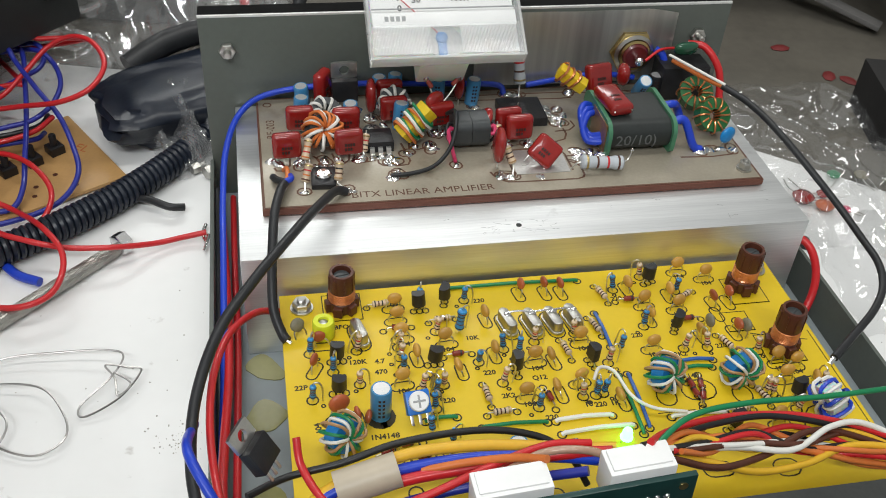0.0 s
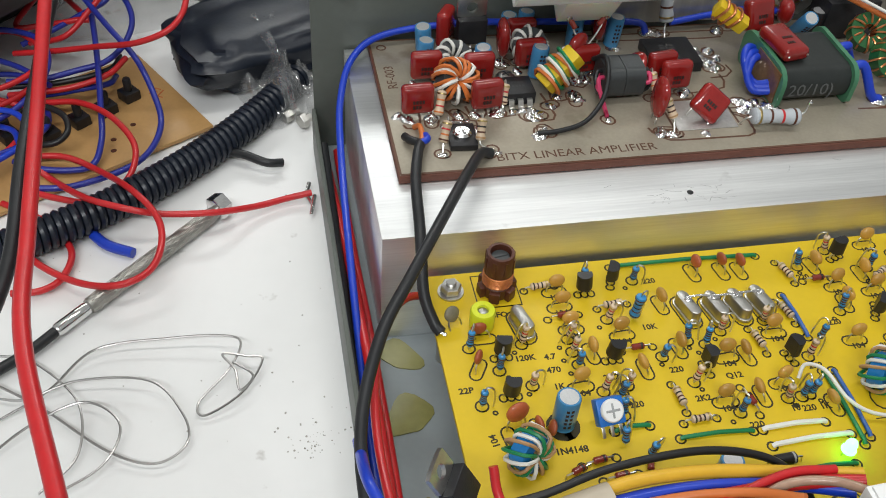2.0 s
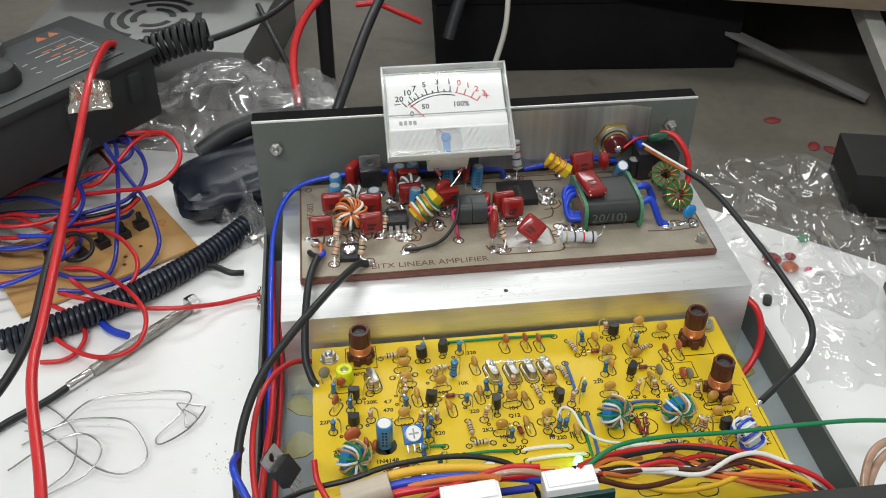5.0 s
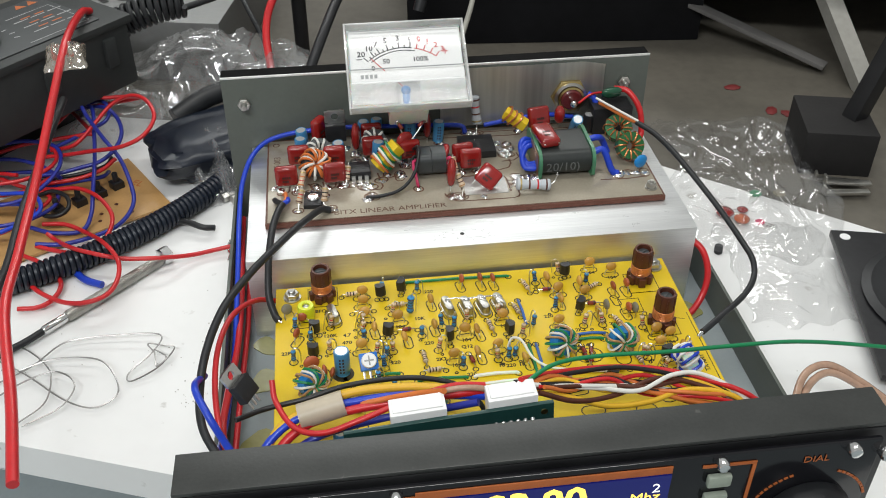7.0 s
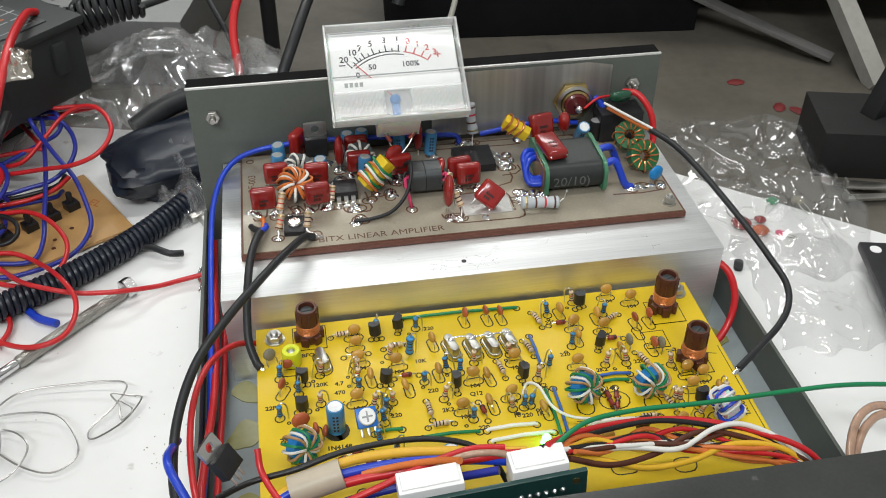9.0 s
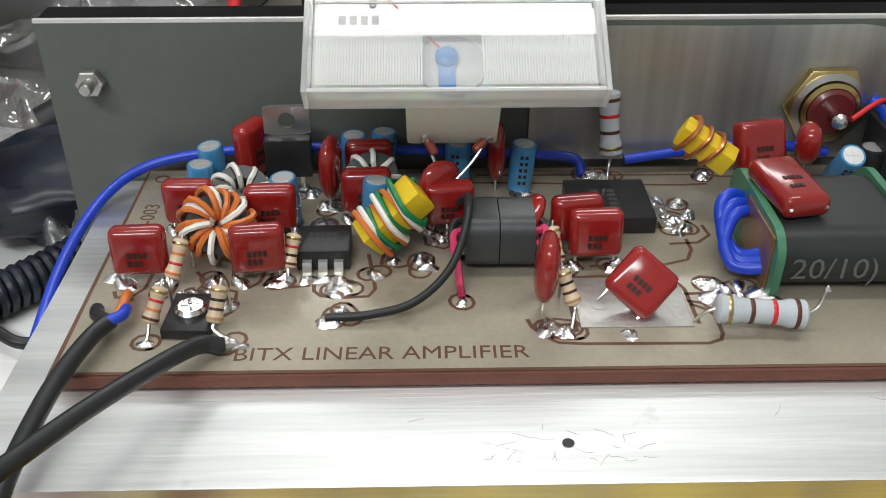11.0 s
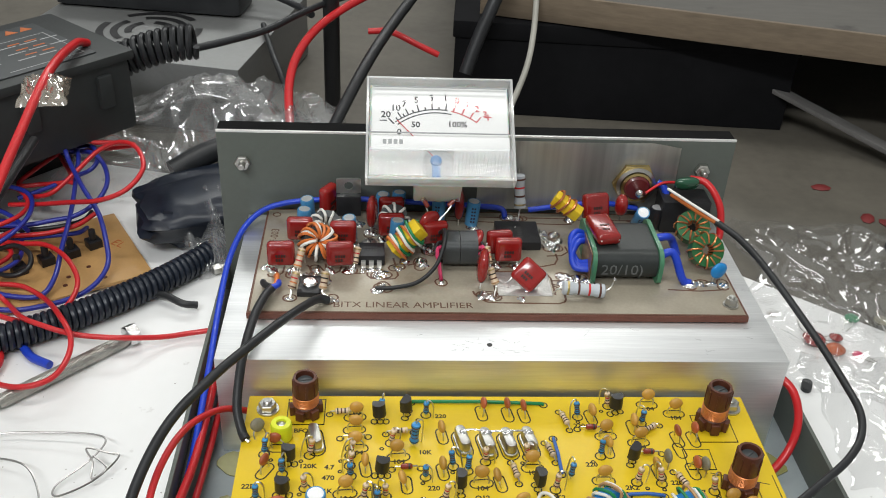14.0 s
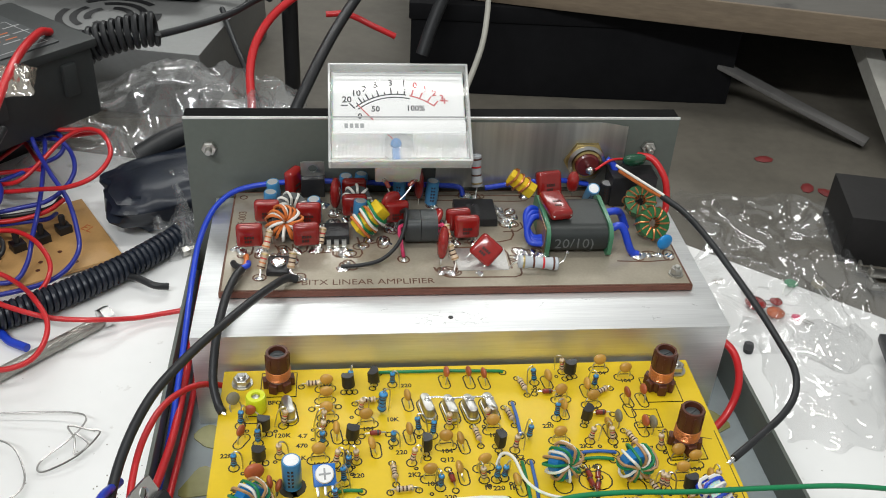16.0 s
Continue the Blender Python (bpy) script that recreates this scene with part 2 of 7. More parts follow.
M_DARKINK = mat("dark_marking", (0.03, 0.012, 0.01), 0.6, vary=0.2, scale=300)
M_GREYINK = mat("grey_marking", (0.35, 0.36, 0.36), 0.6, vary=0.2, scale=300)
M_REDINK = mat("red_print", (0.60, 0.06, 0.07), 0.5, vary=0.1, scale=300)
W_RED = mat("red_wire", (0.55, 0.018, 0.022), 0.35, vary=0.12, scale=80, coat=0.2)
W_BLUE = mat("blue_wire", (0.012, 0.05, 0.50), 0.35, vary=0.12, scale=80, coat=0.2)
W_NAVY = mat("dark_blue_wire", (0.02, 0.03, 0.28), 0.35, vary=0.12, scale=80, coat=0.2)
W_YELLOW = mat("yellow_wire", (0.72, 0.42, 0.03), 0.35, vary=0.1, scale=80)
W_GREEN = mat("green_wire", (0.01, 0.20, 0.075), 0.35, vary=0.12, scale=80)
W_WHITE = mat("white_wire", (0.76, 0.75, 0.70), 0.4, vary=0.06, scale=80)
W_ORANGE = mat("orange_wire", (0.62, 0.17, 0.04), 0.38, vary=0.12, scale=80)
W_TAN = mat("tan_wire", (0.42, 0.24, 0.11), 0.4, vary=0.12, scale=80)
W_BLACK = mat("black_wire", (0.015, 0.015, 0.016), 0.38, vary=0.2, scale=80)
W_PINK = mat("pink_wire", (0.62, 0.05, 0.14), 0.38, vary=0.1, scale=80)
W_CLEARCU = mat("clear_copper_pair", (0.42, 0.26, 0.18), 0.22, vary=0.2, scale=100, coat=0.7)
M_PERF = mat("brown_paper_board", (0.47, 0.27, 0.10), 0.5, vary=0.1, scale=50, fine=600, coat=0.1)
M_MMGREY = mat("dark_grey_abs", (0.030, 0.033, 0.033), 0.5, vary=0.1, scale=150, bump=0.1)
M_MMFACE = mat("grey_meter_face", (0.055, 0.060, 0.062), 0.5, vary=0.08, scale=100)
M_PSU = mat("galvanised_steel", (0.21, 0.213, 0.21), 0.45, 0.5, vary=0.1, scale=30, fine=300, rough_vary=0.1)
M_FOIL = mat("polished_aluminium_sheet", (0.78, 0.77, 0.73), 0.34, 0.72, vary=0.3, scale=90, fine=300, stretch=(1, 1, 0.04), bump=0.12)
M_CHROME = mat("chrome", (0.75, 0.75, 0.75), 0.15, 1.0, vary=0.1, scale=200)
M_SCUFF = mat("bare_edge", (0.75, 0.75, 0.73), 0.4, 0.5, vary=0.1, scale=200)
M_GLUE = mat("dried_flux_glue", (0.27, 0.26, 0.09), 0.25, vary=0.2, scale=60, coat=0.6)
M_TAPE = mat("beige_tape", (0.50, 0.43, 0.33), 0.4, vary=0.08, scale=60, bump=0.2)
# near-black for the box under the shelf, shade included, and the back panel
M_NEARBLACK = mat("near_black_matt", (0.007, 0.007, 0.008), 0.85, vary=0.3, scale=20, bump=0.2, spec=0.15)


def film_material(name, tint, alpha, rough, crease=0.75, shine=0.55):
    """Thin clear film: part see-through, glossy, creased."""
    m = bpy.data.materials.new(name)
    m.use_nodes = True
    t = m.node_tree
    out, b = t.nodes["Material Output"], t.nodes["Principled BSDF"]
    b.inputs["Base Color"].default_value = (*tint, 1)
    b.inputs["Roughness"].default_value = rough
    b.inputs["Specular IOR Level"].default_value = 0.9
    co = t.nodes.new("ShaderNodeTexCoord")
    n = t.nodes.new("ShaderNodeTexNoise")
    n.inputs["Scale"].default_value, n.inputs["Detail"].default_value = 26, 3
    t.links.new(co.outputs["Object"], n.inputs["Vector"])
    bp = t.nodes.new("ShaderNodeBump")
    bp.inputs["Strength"].default_value, bp.inputs["Distance"].default_value = crease, 0.005
    t.links.new(n.outputs["Fac"], bp.inputs["Height"])
    t.links.new(bp.outputs["Normal"], b.inputs["Normal"])
    clear = t.nodes.new("ShaderNodeBsdfTransparent")
    mix = t.nodes.new("ShaderNodeMixShader")
    r = t.nodes.new("ShaderNodeMapRange")
    r.inputs["From Min"].default_value, r.inputs["From Max"].default_value = 0.3, 0.7
    r.inputs["To Min"].default_value, r.inputs["To Max"].default_value = alpha * 0.5, alpha * 1.5
    t.links.new(n.outputs["Fac"], r.inputs["Value"])
    t.links.new(r.outputs[0], mix.inputs["Fac"])
    t.links.new(clear.outputs[0], mix.inputs[1])
    gloss = t.nodes.new("ShaderNodeBsdfGlossy")
    gloss.inputs["Roughness"].default_value = rough
    t.links.new(bp.outputs["Normal"], gloss.inputs["Normal"])
    both = t.nodes.new("ShaderNodeMixShader")
    both.inputs["Fac"].default_value = shine
    t.links.new(b.outputs[0], both.inputs[1])
    t.links.new(gloss.outputs[0], both.inputs[2])
    t.links.new(both.outputs[0], mix.inputs[2])
    t.links.new(mix.outputs[0], out.inputs["Surface"])
    return m


M_BAG = film_material("clear_bag_film", (0.66, 0.67, 0.68), 0.33, 0.1, 0.5)
M_BAGTHIN = film_material("thin_clear_film", (0.70, 0.71, 0.72), 0.19, 0.06, 0.3, 0.75)
M_CLEAR = film_material("clear_acrylic", (0.85, 0.87, 0.88), 0.05, 0.05, 0.0, 0.3)
M_TAPECLEAR = film_material("clear_tape", (0.62, 0.52, 0.40), 0.5, 0.12)

# ---------------------------------------------------------------- structure
def prism(name, outline, z0, z1, material, label, category="", kind="structure", bevel=0.8):
    bm = bmesh.new()
    lo = [bm.verts.new((x, y, z0)) for x, y in outline]
    hi = [bm.verts.new((x, y, z1)) for x, y in outline]
    bm.faces.new(lo[::-1])
    bm.faces.new(hi)
    for i in range(len(lo)):
        j = (i + 1) % len(lo)
        bm.faces.new((lo[i], lo[j], hi[j], hi[i]))
    bmesh.ops.bevel(bm, geom=list(bm.edges), offset=bevel, segments=2, affect="EDGES")
    return tagged(part(name, bm, material), label, category, kind=kind)


prism("table_top", [(-900, 242), (-103, -47), (-33, -73), (215, -162), (900, -410), (900, -330), (420, -40), (300, 62), (228, 122), (190, 150), (-200, 250), (-900, 300)], -18, 0, M_TABLE,
      "white laminate table top with scuffs and dirt", "table")
# back of the table as its own slab, darkened for shade as well as dirt
prism("table_back", [(-900, 296), (-200, 246), (189, 146), (226, 118), (298, 58), (418, -44), (900, -336), (1500, 1200), (-1500, 1200)], -24, -3, M_TABLE_SHADED, "dirty grey-brown table board with shade put into its colour", "table")
prism("floor", [(-3000, -3000), (3000, -3000), (3000, 3000), (-3000, 3000)], -760, -740, M_TABLE_SHADED, "dark workshop floor", "floor")
prism("lower_board", [(-900, -500), (500, -500), (500, 200), (-900, 200)], -60, -45, M_STEEL, "grey board below the table edge", "board")
# unseen panel, added to close the scene at the back
prism("wall_back", [(-1500, 1200), (1500, 1200), (1500, 1260), (-1500, 1260)], -740, 500, M_NEARBLACK, "dark panel added beyond the view at the back", "wall")

# wooden shelf over the back of the table, with its post
shelf = empty("shelf", at(0, 0, 0), "worn plywood shelf board over the back of the table", "shelf")
bm = bmesh.new()
ang = math.degrees(math.atan2(242.4 - 317.3, 369.9 - 127.9))
bm_box(bm, -10, 0, 60, 900, 420, 75, 0.6, shift(127, 318, 0, 0, 0, ang))
part("board", bm, M_WOODTOP, shelf)
bm = bmesh.new()
bm_box(bm, -12, -3, 59, 902, -0.1, 76, 0.5, shift(127, 318, 0, 0, 0, ang))
part("edge_strip", bm, M_WOOD, shelf, "splintered bare wood edge")
bm = bmesh.new()
bm_tube(bm, [(378, 272, 57), (385, 230, 26), (392, 194, -2)], 8, 4)
part("support", bm, mat("dusty_white_board", (0.34, 0.33, 0.30), 0.6, vary=0.15, scale=40), shelf, "grey support under the shelf")
bm = bmesh.new()
# black box under the shelf; the shade there is put into its near-black colour
dark_box = empty("storage_box", at(98, 308, -2.9, 0, 0, -5), "near-black box filling the dark space under the shelf", "box")
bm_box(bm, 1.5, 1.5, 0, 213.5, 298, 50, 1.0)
part("body", bm, M_NEARBLACK, dark_box)
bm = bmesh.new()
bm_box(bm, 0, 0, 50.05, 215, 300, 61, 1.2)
part("lid", bm, M_NEARBLACK, dark_box, "black lid with an overhanging rim")
bm = bmesh.new()
bm_box(bm, -55, -5, 0, 55, 5, 3, 0.5, shift(338, 264, 12, 0, 12, -42))
tagged(part("metal_strip", bm, mat("dusty_metal", (0.13, 0.125, 0.12), 0.6, vary=0.15, scale=80)), "loose grey metal strip leaning in the shade", "metal strip")

# chassis tray
CX0, CX1, CY0, CY1 = -12, 212, -124, 97
chassis = empty("chassis", at(0, 0, 0), "grey steel radio chassis tray, open on top, on the white table", "chassis")
bm = bmesh.new()
bm_box(bm, CX0, CY0, 0.6, CX1, CY1, 2.4, 0.2)
part("tray_floor", bm, M_STEEL, chassis)
for x0 in (CX0, CX1 - 1.5):
    bm = bmesh.new()
    bm_box(bm, x0, CY0, 2.4, x0 + 1.5, CY1, 20, 0.3)
    part("side_wall", bm, M_DARKSTEEL, chassis)
bm = bmesh.new()
bm_box(bm, -11, 97, 0.6, 203, 98.5, 83, 0.3)
back_plate = part("back_plate", bm, M_DARKSTEEL, chassis, "dark grey back plate")
bm = bmesh.new()
bm_box(bm, -11, 98.5, 81.5, 203, 107, 83, 0.3)
part("flange", bm, mat("matt_black_paint", (0.010, 0.010, 0.010), 0.9, vary=0.3, scale=60, spec=0.08), back_plate, "black flange along the top")
bm = bmesh.new()
bm_box(bm, -11, 96.9, 82.7, 203, 97.9, 83.6, 0.1)
part("bare_edge", bm, M_SCUFF, back_plate, "bare bright cut edge")
bm = bmesh.new()
n = 26
rows = []
for i in range(n + 1):
    u = i / n
    x = 96 + 84 * u
    bow = 0.5 * math.sin(u * 9) + 0.25 * math.sin(u * 23)
    top = 81.8 - (0 if u < 0.86 else (u - 0.86) * 14)
    low = 49.5 if u < 0.9 else 49.5 + (u - 0.9) * 120
    rows.append([bm.verts.new((x - (z - low) * 0.0, 96.0 + bow * 0.5, z)) for z in (low, (low * 2 + top) / 3, (low + top * 2) / 3, top)])
for a, b in zip(rows, rows[1:]):
    for k in range(3):
        bm.faces.new((a[k], b[k], b[k + 1], a[k + 1]))
bmesh.ops.solidify(bm, geom=list(bm.faces), thickness=0.4)
part("liner_sheet", bm, M_FOIL, back_plate, "shiny bent aluminium sheet")


def hex_profile(bm, r, z0, z1, m, seg=6):
    bm_rev(bm, [(r * 0.9, z0), (r, z0 + 0.3), (r, z1 - 0.3), (r * 0.9, z1)], seg, m)


for x in (-1, 190.5):
    m = shift(x, 97, 69.6, 90)
    bm = bmesh.new()
    hex_profile(bm, 3.2, 0.2, 2.6, m)
    bolt = part("bolt", bm, M_NICKEL, back_plate, "plated nut and screw end")
    bm = bmesh.new()
    bm_rev(bm, [(1.4, 2.6), (1.5, 3), (1.5, 5.2), (1.2, 5.8)], 10, m)
    part("screw_end", bm, M_NICKEL, bolt)

# front panel: top flange and sloping face with display
panel = empty("front_panel", at(0, -121, 0), "black metal front panel with orange markings, display and buttons", "front panel")
bm = bmesh.new()
bm_box(bm, -15, -16, 62, 215, 0, 63.6, 0.4)
part("top_flange", bm, mat("worn_black_paint", (0.040, 0.042, 0.040), 0.34, vary=0.25, scale=40, fine=900, bump=0.15, rough_vary=0.12, spots=((0.13, 0.13, 0.12), 160, 0.04)), panel)
bm = bmesh.new()
bm_box(bm, -15, -16.2, 0.8, 215, -14.4, 61.8, 0.3)
face = part("panel_face", bm, M_BLACK, panel)
bm = bmesh.new()
bm_box(bm, -10, -19.5, 3, 210, -17.6, 60, 0.5)
glass = part("overlay", bm, mat("black_gloss_overlay", (0.008, 0.008, 0.01), 0.12, vary=0.2, scale=50), panel, "glossy black overlay")
M_ORINK = mat("orange_print", (0.45, 0.12, 0.03), 0.45, vary=0.15, scale=200)
M_LCD = mat("dark_blue_display", (0.006, 0.008, 0.06), 0.15, vary=0.1, scale=50, emit=((0.02, 0.03, 0.35), 0.25))
M_SEG = mat("amber_digits", (0.8, 0.55, 0.1), 0.4, emit=((1.0, 0.66, 0.10), 1.6))
bm = bmesh.new()
bm_box(bm, 58, -20.4, 20, 140, -19.6, 54, 0.2)
lcd = part("display", bm, M_LCD, panel, "lit dark blue frequency display")
bm = bmesh.new()
for x0, x1, z0, z1 in ((40, 58, 52.8, 56), (58, 140, 54.4, 57.6), (150, 168, 55, 56.2), (166.8, 168, 20, 55)):
    bm_box(bm, x0, -20.1, z0, x1, -19.6, z1, 0.1)
part("orange_stripe", bm, M_ORINK, panel, "orange printed frame")
bm = bmesh.new()
for i in range(28):
    a = radians(20 + 140 * i / 27)
    if 0.35 < abs(a - math.pi / 2):
        bm_box(bm, -0.7, -0.3, -0.5, 0.7, 0, 0.5, 0.1, shift(190 + 21 * math.cos(a), -19.6, 27 + 21 * math.sin(a), 0, 90 - math.degrees(a), 0))
part("dial_arc", bm, M_ORINK, panel, "orange printed arc round the knob")
bm = bmesh.new()
bm_rev(bm, [(15, 0), (15.5, 1), (14.5, 12), (13, 14)], 40, shift(190, -19.6, 27, 90))
part("dial_knob", bm, M_RUBBER, panel, "black tuning knob")
for z in (47, 38, 29):
    bm = bmesh.new()
    bm_box(bm, 152, -22, z, 160, -19.6, z + 5, 0.8)
    part("button", bm, mat("grey_green_button", (0.32, 0.36, 0.30), 0.5), panel, "grey-green push button")
for x, z, r in ((156, 57, 2.2), (200, 57.5, 2.4), (212, 54, 2.6), (52, 57, 2.2)):
    bm = bmesh.new()
    bm_rev(bm, [(r, 0), (r, 2), (r * 0.8, 3), (r * 0.3, 3.3)], 14, shift(x, -19.6, z, 90))
    part("panel_screw", bm, M_CHROME, panel)


def text_mesh(name, words, size, material, m, parent, depth=0.05, label="", align="LEFT", bold=0.0):
    """Words as a thin mesh in the built-in font; size in mm."""
    cu = bpy.data.curves.new(name, "FONT")
    cu.body, cu.size, cu.extrude, cu.offset, cu.align_x = words, size * MM, depth * MM, bold * MM, align
    cu.resolution_u = 2
    tmp = bpy.data.objects.new(name, cu)
    scene.collection.objects.link(tmp)
    me = bpy.data.meshes.new_from_object(tmp.evaluated_get(bpy.context.evaluated_depsgraph_get()))
    bpy.data.objects.remove(tmp)
    me.materials.append(material)
    ob = new(name, me)
    ob.matrix_world = m
    if parent:
        ob.parent = parent
    if label:
        ob["label"] = label
    return ob


text_mesh("lettering", "DIAL", 4.2, M_ORINK, at(184, -19.8, 52.5, 90), panel)
text_mesh("digits", "083.00", 15, M_SEG, at(72, -20.5, 42.5, 90), panel, label="amber lit digits", bold=0.4)
text_mesh("unit_text", "Mhz", 6, M_SEG, at(127, -20.5, 42.5, 90), panel)
text_mesh("index_digit", "2", 6, mat("white_digits", (0.8, 0.8, 0.8), 0.4, emit=((1, 1, 1), 0.8)), at(134, -20.5, 46.5, 90), panel)

# small display driver board behind the panel
driver = empty("display_board", at(0, 0, 0), "dark green display board with two white connectors behind the panel", "circuit board")
bm = bmesh.new()
bm_box(bm, 41, -0.8, 0, 112, 0.8, 34, 0.2)
part("board", bm, M_DGREENPCB, driver)
for x0, x1 in ((57, 76), (90, 107)):
    bm = bmesh.new()
    bm_box(bm, x0, 0.9, 25, x1, 9, 37, 0.5)
    bm_box(bm, x0 + 1, 2, 36.5, x1 - 1, 8.4, 37.6, 0.4)
    con = part("connector", bm, M_WHITE, driver, "white plastic plug")
    for i in range(6):
        bm = bmesh.new()
        bm_rev(bm, [(0.6, 0), (0.9, 0.3), (0.4, 1.0)], 8, shift(x0 + 2 + i * 2.5, -0.8, 28, 90))
        part("solder_joint", bm, M_TIN, con)
bm = bmesh.new()
bm_rev(bm, [(2.6, 0), (2.6, 3.5)], 20, shift(47, -0.5, 27.5, -90))
part("metal_boss", bm, M_CREAM, driver)
bm = bmesh.new()
bm_rev(bm, [(1.2, 0), (1.2, 0.3)], 14, shift(108.6, -1.1, 30.5, -90))
part("hole_ring", bm, M_GOLD, driver)
driver.matrix_world = at(-2, -113.5, 20.5, 0, -3, 1.5)

# ---------------------------------------------------------------- heatsink and boards
heatsink = empty("heatsink", at(0, 0, 0), "brushed aluminium heatsink block with scratches and one screw hole", "heatsink")
bm = bmesh.new()
bm_box(bm, 0, 0, 2.6, 200, 96, 45, 0.35)
part("block", bm, M_ALU, heatsink)
bm = bmesh.new()
bm_rev(bm, [(0.95, 0), (1.0, 0.15)], 14, shift(94.6, 8.6, 45.0))
part("screw_hole", bm, M_BLACK, heatsink, "dark drilled hole")
bm = bmesh.new()
rnd = random.Random(4)
for i in range(34):
    x, y = (rnd.uniform(80, 106), rnd.uniform(4, 12)) if i < 24 else (rnd.uniform(5, 195), rnd.uniform(2, 20))
    a = rnd.uniform(-0.5, 0.5) + (0 if rnd.random() < 0.7 else 1.2)
    l = rnd.uniform(0.6, 3.4)
    bm_tube(bm, [(x, y, 45.0), (x + l * 0.5 * math.cos(a), y + l * 0.5 * math.sin(a) + rnd.uniform(-0.4, 0.4), 45.01), (x + l * math.cos(a), y + l * math.sin(a), 45.0)], 0.035, 4)
tagged(part("scratch", bm, mat("dark_scratch", (0.2, 0.2, 0.2), 0.5, 0.6), heatsink, "fine dark scratches"), kind="stuff")

amp = empty("amplifier_board", at(0, 0, 0), "tinned amplifier circuit board with brown etched lines, screwed on the heatsink", "circuit board")
bm = bmesh.new()
bm_box(bm, 8.2, 22.4, 45.3, 192, 96, 47.85, 0.25)
part("phenolic_base", bm, M_PCBEDGE, amp, "brown phenolic base")
bm = bmesh.new()
bm_box(bm, 8.7, 23.1, 47.85, 191.4, 95.6, 48.0, 0.05)
part("tinned_copper", bm, M_TPCB, amp)
trace_bm = bmesh.new()


def ribbon(bm, pts, w, z, closed=False):
    """A flat line of width w lying at height z."""
    pts = [Vector((p[0], p[1])) for p in pts]
    if closed:
        pts = pts + [pts[0], pts[1]]
    left = []
    for i in range(len(pts)):
        d = pts[min(i + 1, len(pts) - 1)] - pts[max(i - 1, 0)]
        d = d.normalized() if d.length > 1e-6 else Vector((1, 0))
        nrm = Vector((-d.y, d.x)) * w / 2
        left.append((bm.verts.new((*(pts[i] + nrm), z)), bm.verts.new((*(pts[i] - nrm), z))))
    for a, b in zip(left, left[1:]):
        bm.faces.new((a[0], b[0], b[1], a[1]))


def oval(cx, cy, length, width, rz, n=7):
    """The outline of a long rounded pad."""
    out = []
    h = max(0.01, (length - width) / 2)
    for s, a0 in ((1, -90), (-1, 90)):
        for i in range(n):
            a = radians(a0 + 180 * i / (n - 1))
            out.append(Vector((s * h + width / 2 * math.cos(a), width / 2 * math.sin(a))))
    r = Matrix.Rotation(radians(rz), 2)
    return [(r @ p) + Vector((cx, cy)) for p in out]


for line in ([(8.8, 23.3), (191.2, 23.3), (191.2, 95.2), (8.8, 95.2), (8.8, 23.4)],
             [(78, 88.2), (93, 87.8), (112, 86.8), (130, 86.2), (136, 86.6)], [(84, 91.6), (110, 91.2), (136, 91.0), (140, 90), (150, 90), (186, 90.5)],
             [(90.6, 37.1), (91.2, 34.8), (93.2, 32.0), (95.6, 30.2), (100, 29.8), (122.0, 29.6), (124.4, 30.6), (125.1, 32.2), (125.2, 37), (124.3, 39.2), (121.4, 41.2)],
             [(99.2, 33.2), (99, 42), (99, 50.2), (106, 50.5), (119.6, 50.4), (121.4, 46), (121.6, 35.2)], [(121, 44.4), (126, 44.6), (130, 44.0)], [(121, 42.2), (127, 40.6), (134, 39.2)],
             [(50.8, 48.7), (51.0, 46.6), (52.4, 44.9), (57, 44.3), (61.4, 44.7), (62.6, 47), (61.9, 52.4), (60.8, 59.1)],
             [(30, 47.4), (33.6, 47.6), (36.4, 46.6), (36.6, 43.9), (34.4, 42.6)], [(26, 45.6), (29, 47.4), (30, 50.2), (27.6, 53.4)], [(34.6, 54.6), (35.4, 48.8), (38.2, 47.4), (40.4, 49.8), (41.0, 54.6)],
             [(42.4, 52.6), (42.6, 49.4), (45.6, 47.8), (50.0, 48.4)], [(104.6, 54.1), (112, 54.1), (119.5, 54.3), (124.4, 56.0), (126.0, 59.6), (125.8, 63.6)],
             [(13.2, 47.2), (14, 45.2), (16.6, 45.0), (18.8, 48), (19.2, 52.8)], [(122, 61.8), (128, 62.2), (131, 65), (130.4, 69)], [(43, 66.4), (46, 64.4), (49.6, 66.4), (48.8, 70.8)],
             [(64, 60), (63.4, 55.6), (66.8, 54.2), (69.6, 55.2)], [(165.6, 39.4), (178, 38.6), (187, 39.6), (188.6, 42)], [(160, 90), (172, 84), (176, 78)], [(72, 66), (72.4, 62.4), (76, 60.8), (78.4, 63)]):
    ribbon(trace_bm, line, 0.8, 48.02)
for x, y, l, w, r in ((71.3, 56.2, 6.4, 5.0, 80), (93.2, 83.0, 4.2, 3.4, 0), (52, 77.6, 4.6, 3.6, 0), (12.4, 91, 3, 2.9, 0), (96.5, 34.6, 7.6, 4.6, -10), (113, 90.5, 9, 4, 4)):
    ribbon(trace_bm, oval(x, y, l, w, r), 0.6, 48.025, True)
tagged(part("etched_line", trace_bm, M_BROWNINK, amp, "brown etched gaps between the tinned areas", smooth=False), kind="stuff")
text_mesh("title_text", "BITX LINEAR AMPLIFIER", 4.9, M_BROWNINK, at(38.7, 26.3, 48.02), amp, 0.02, "brown etched title")
text_mesh("model_text", "RF-003", 4.6, M_BROWNINK, at(14.6, 66.5, 48.02, 0, 0, 90), amp, 0.02)
bm = bmesh.new()
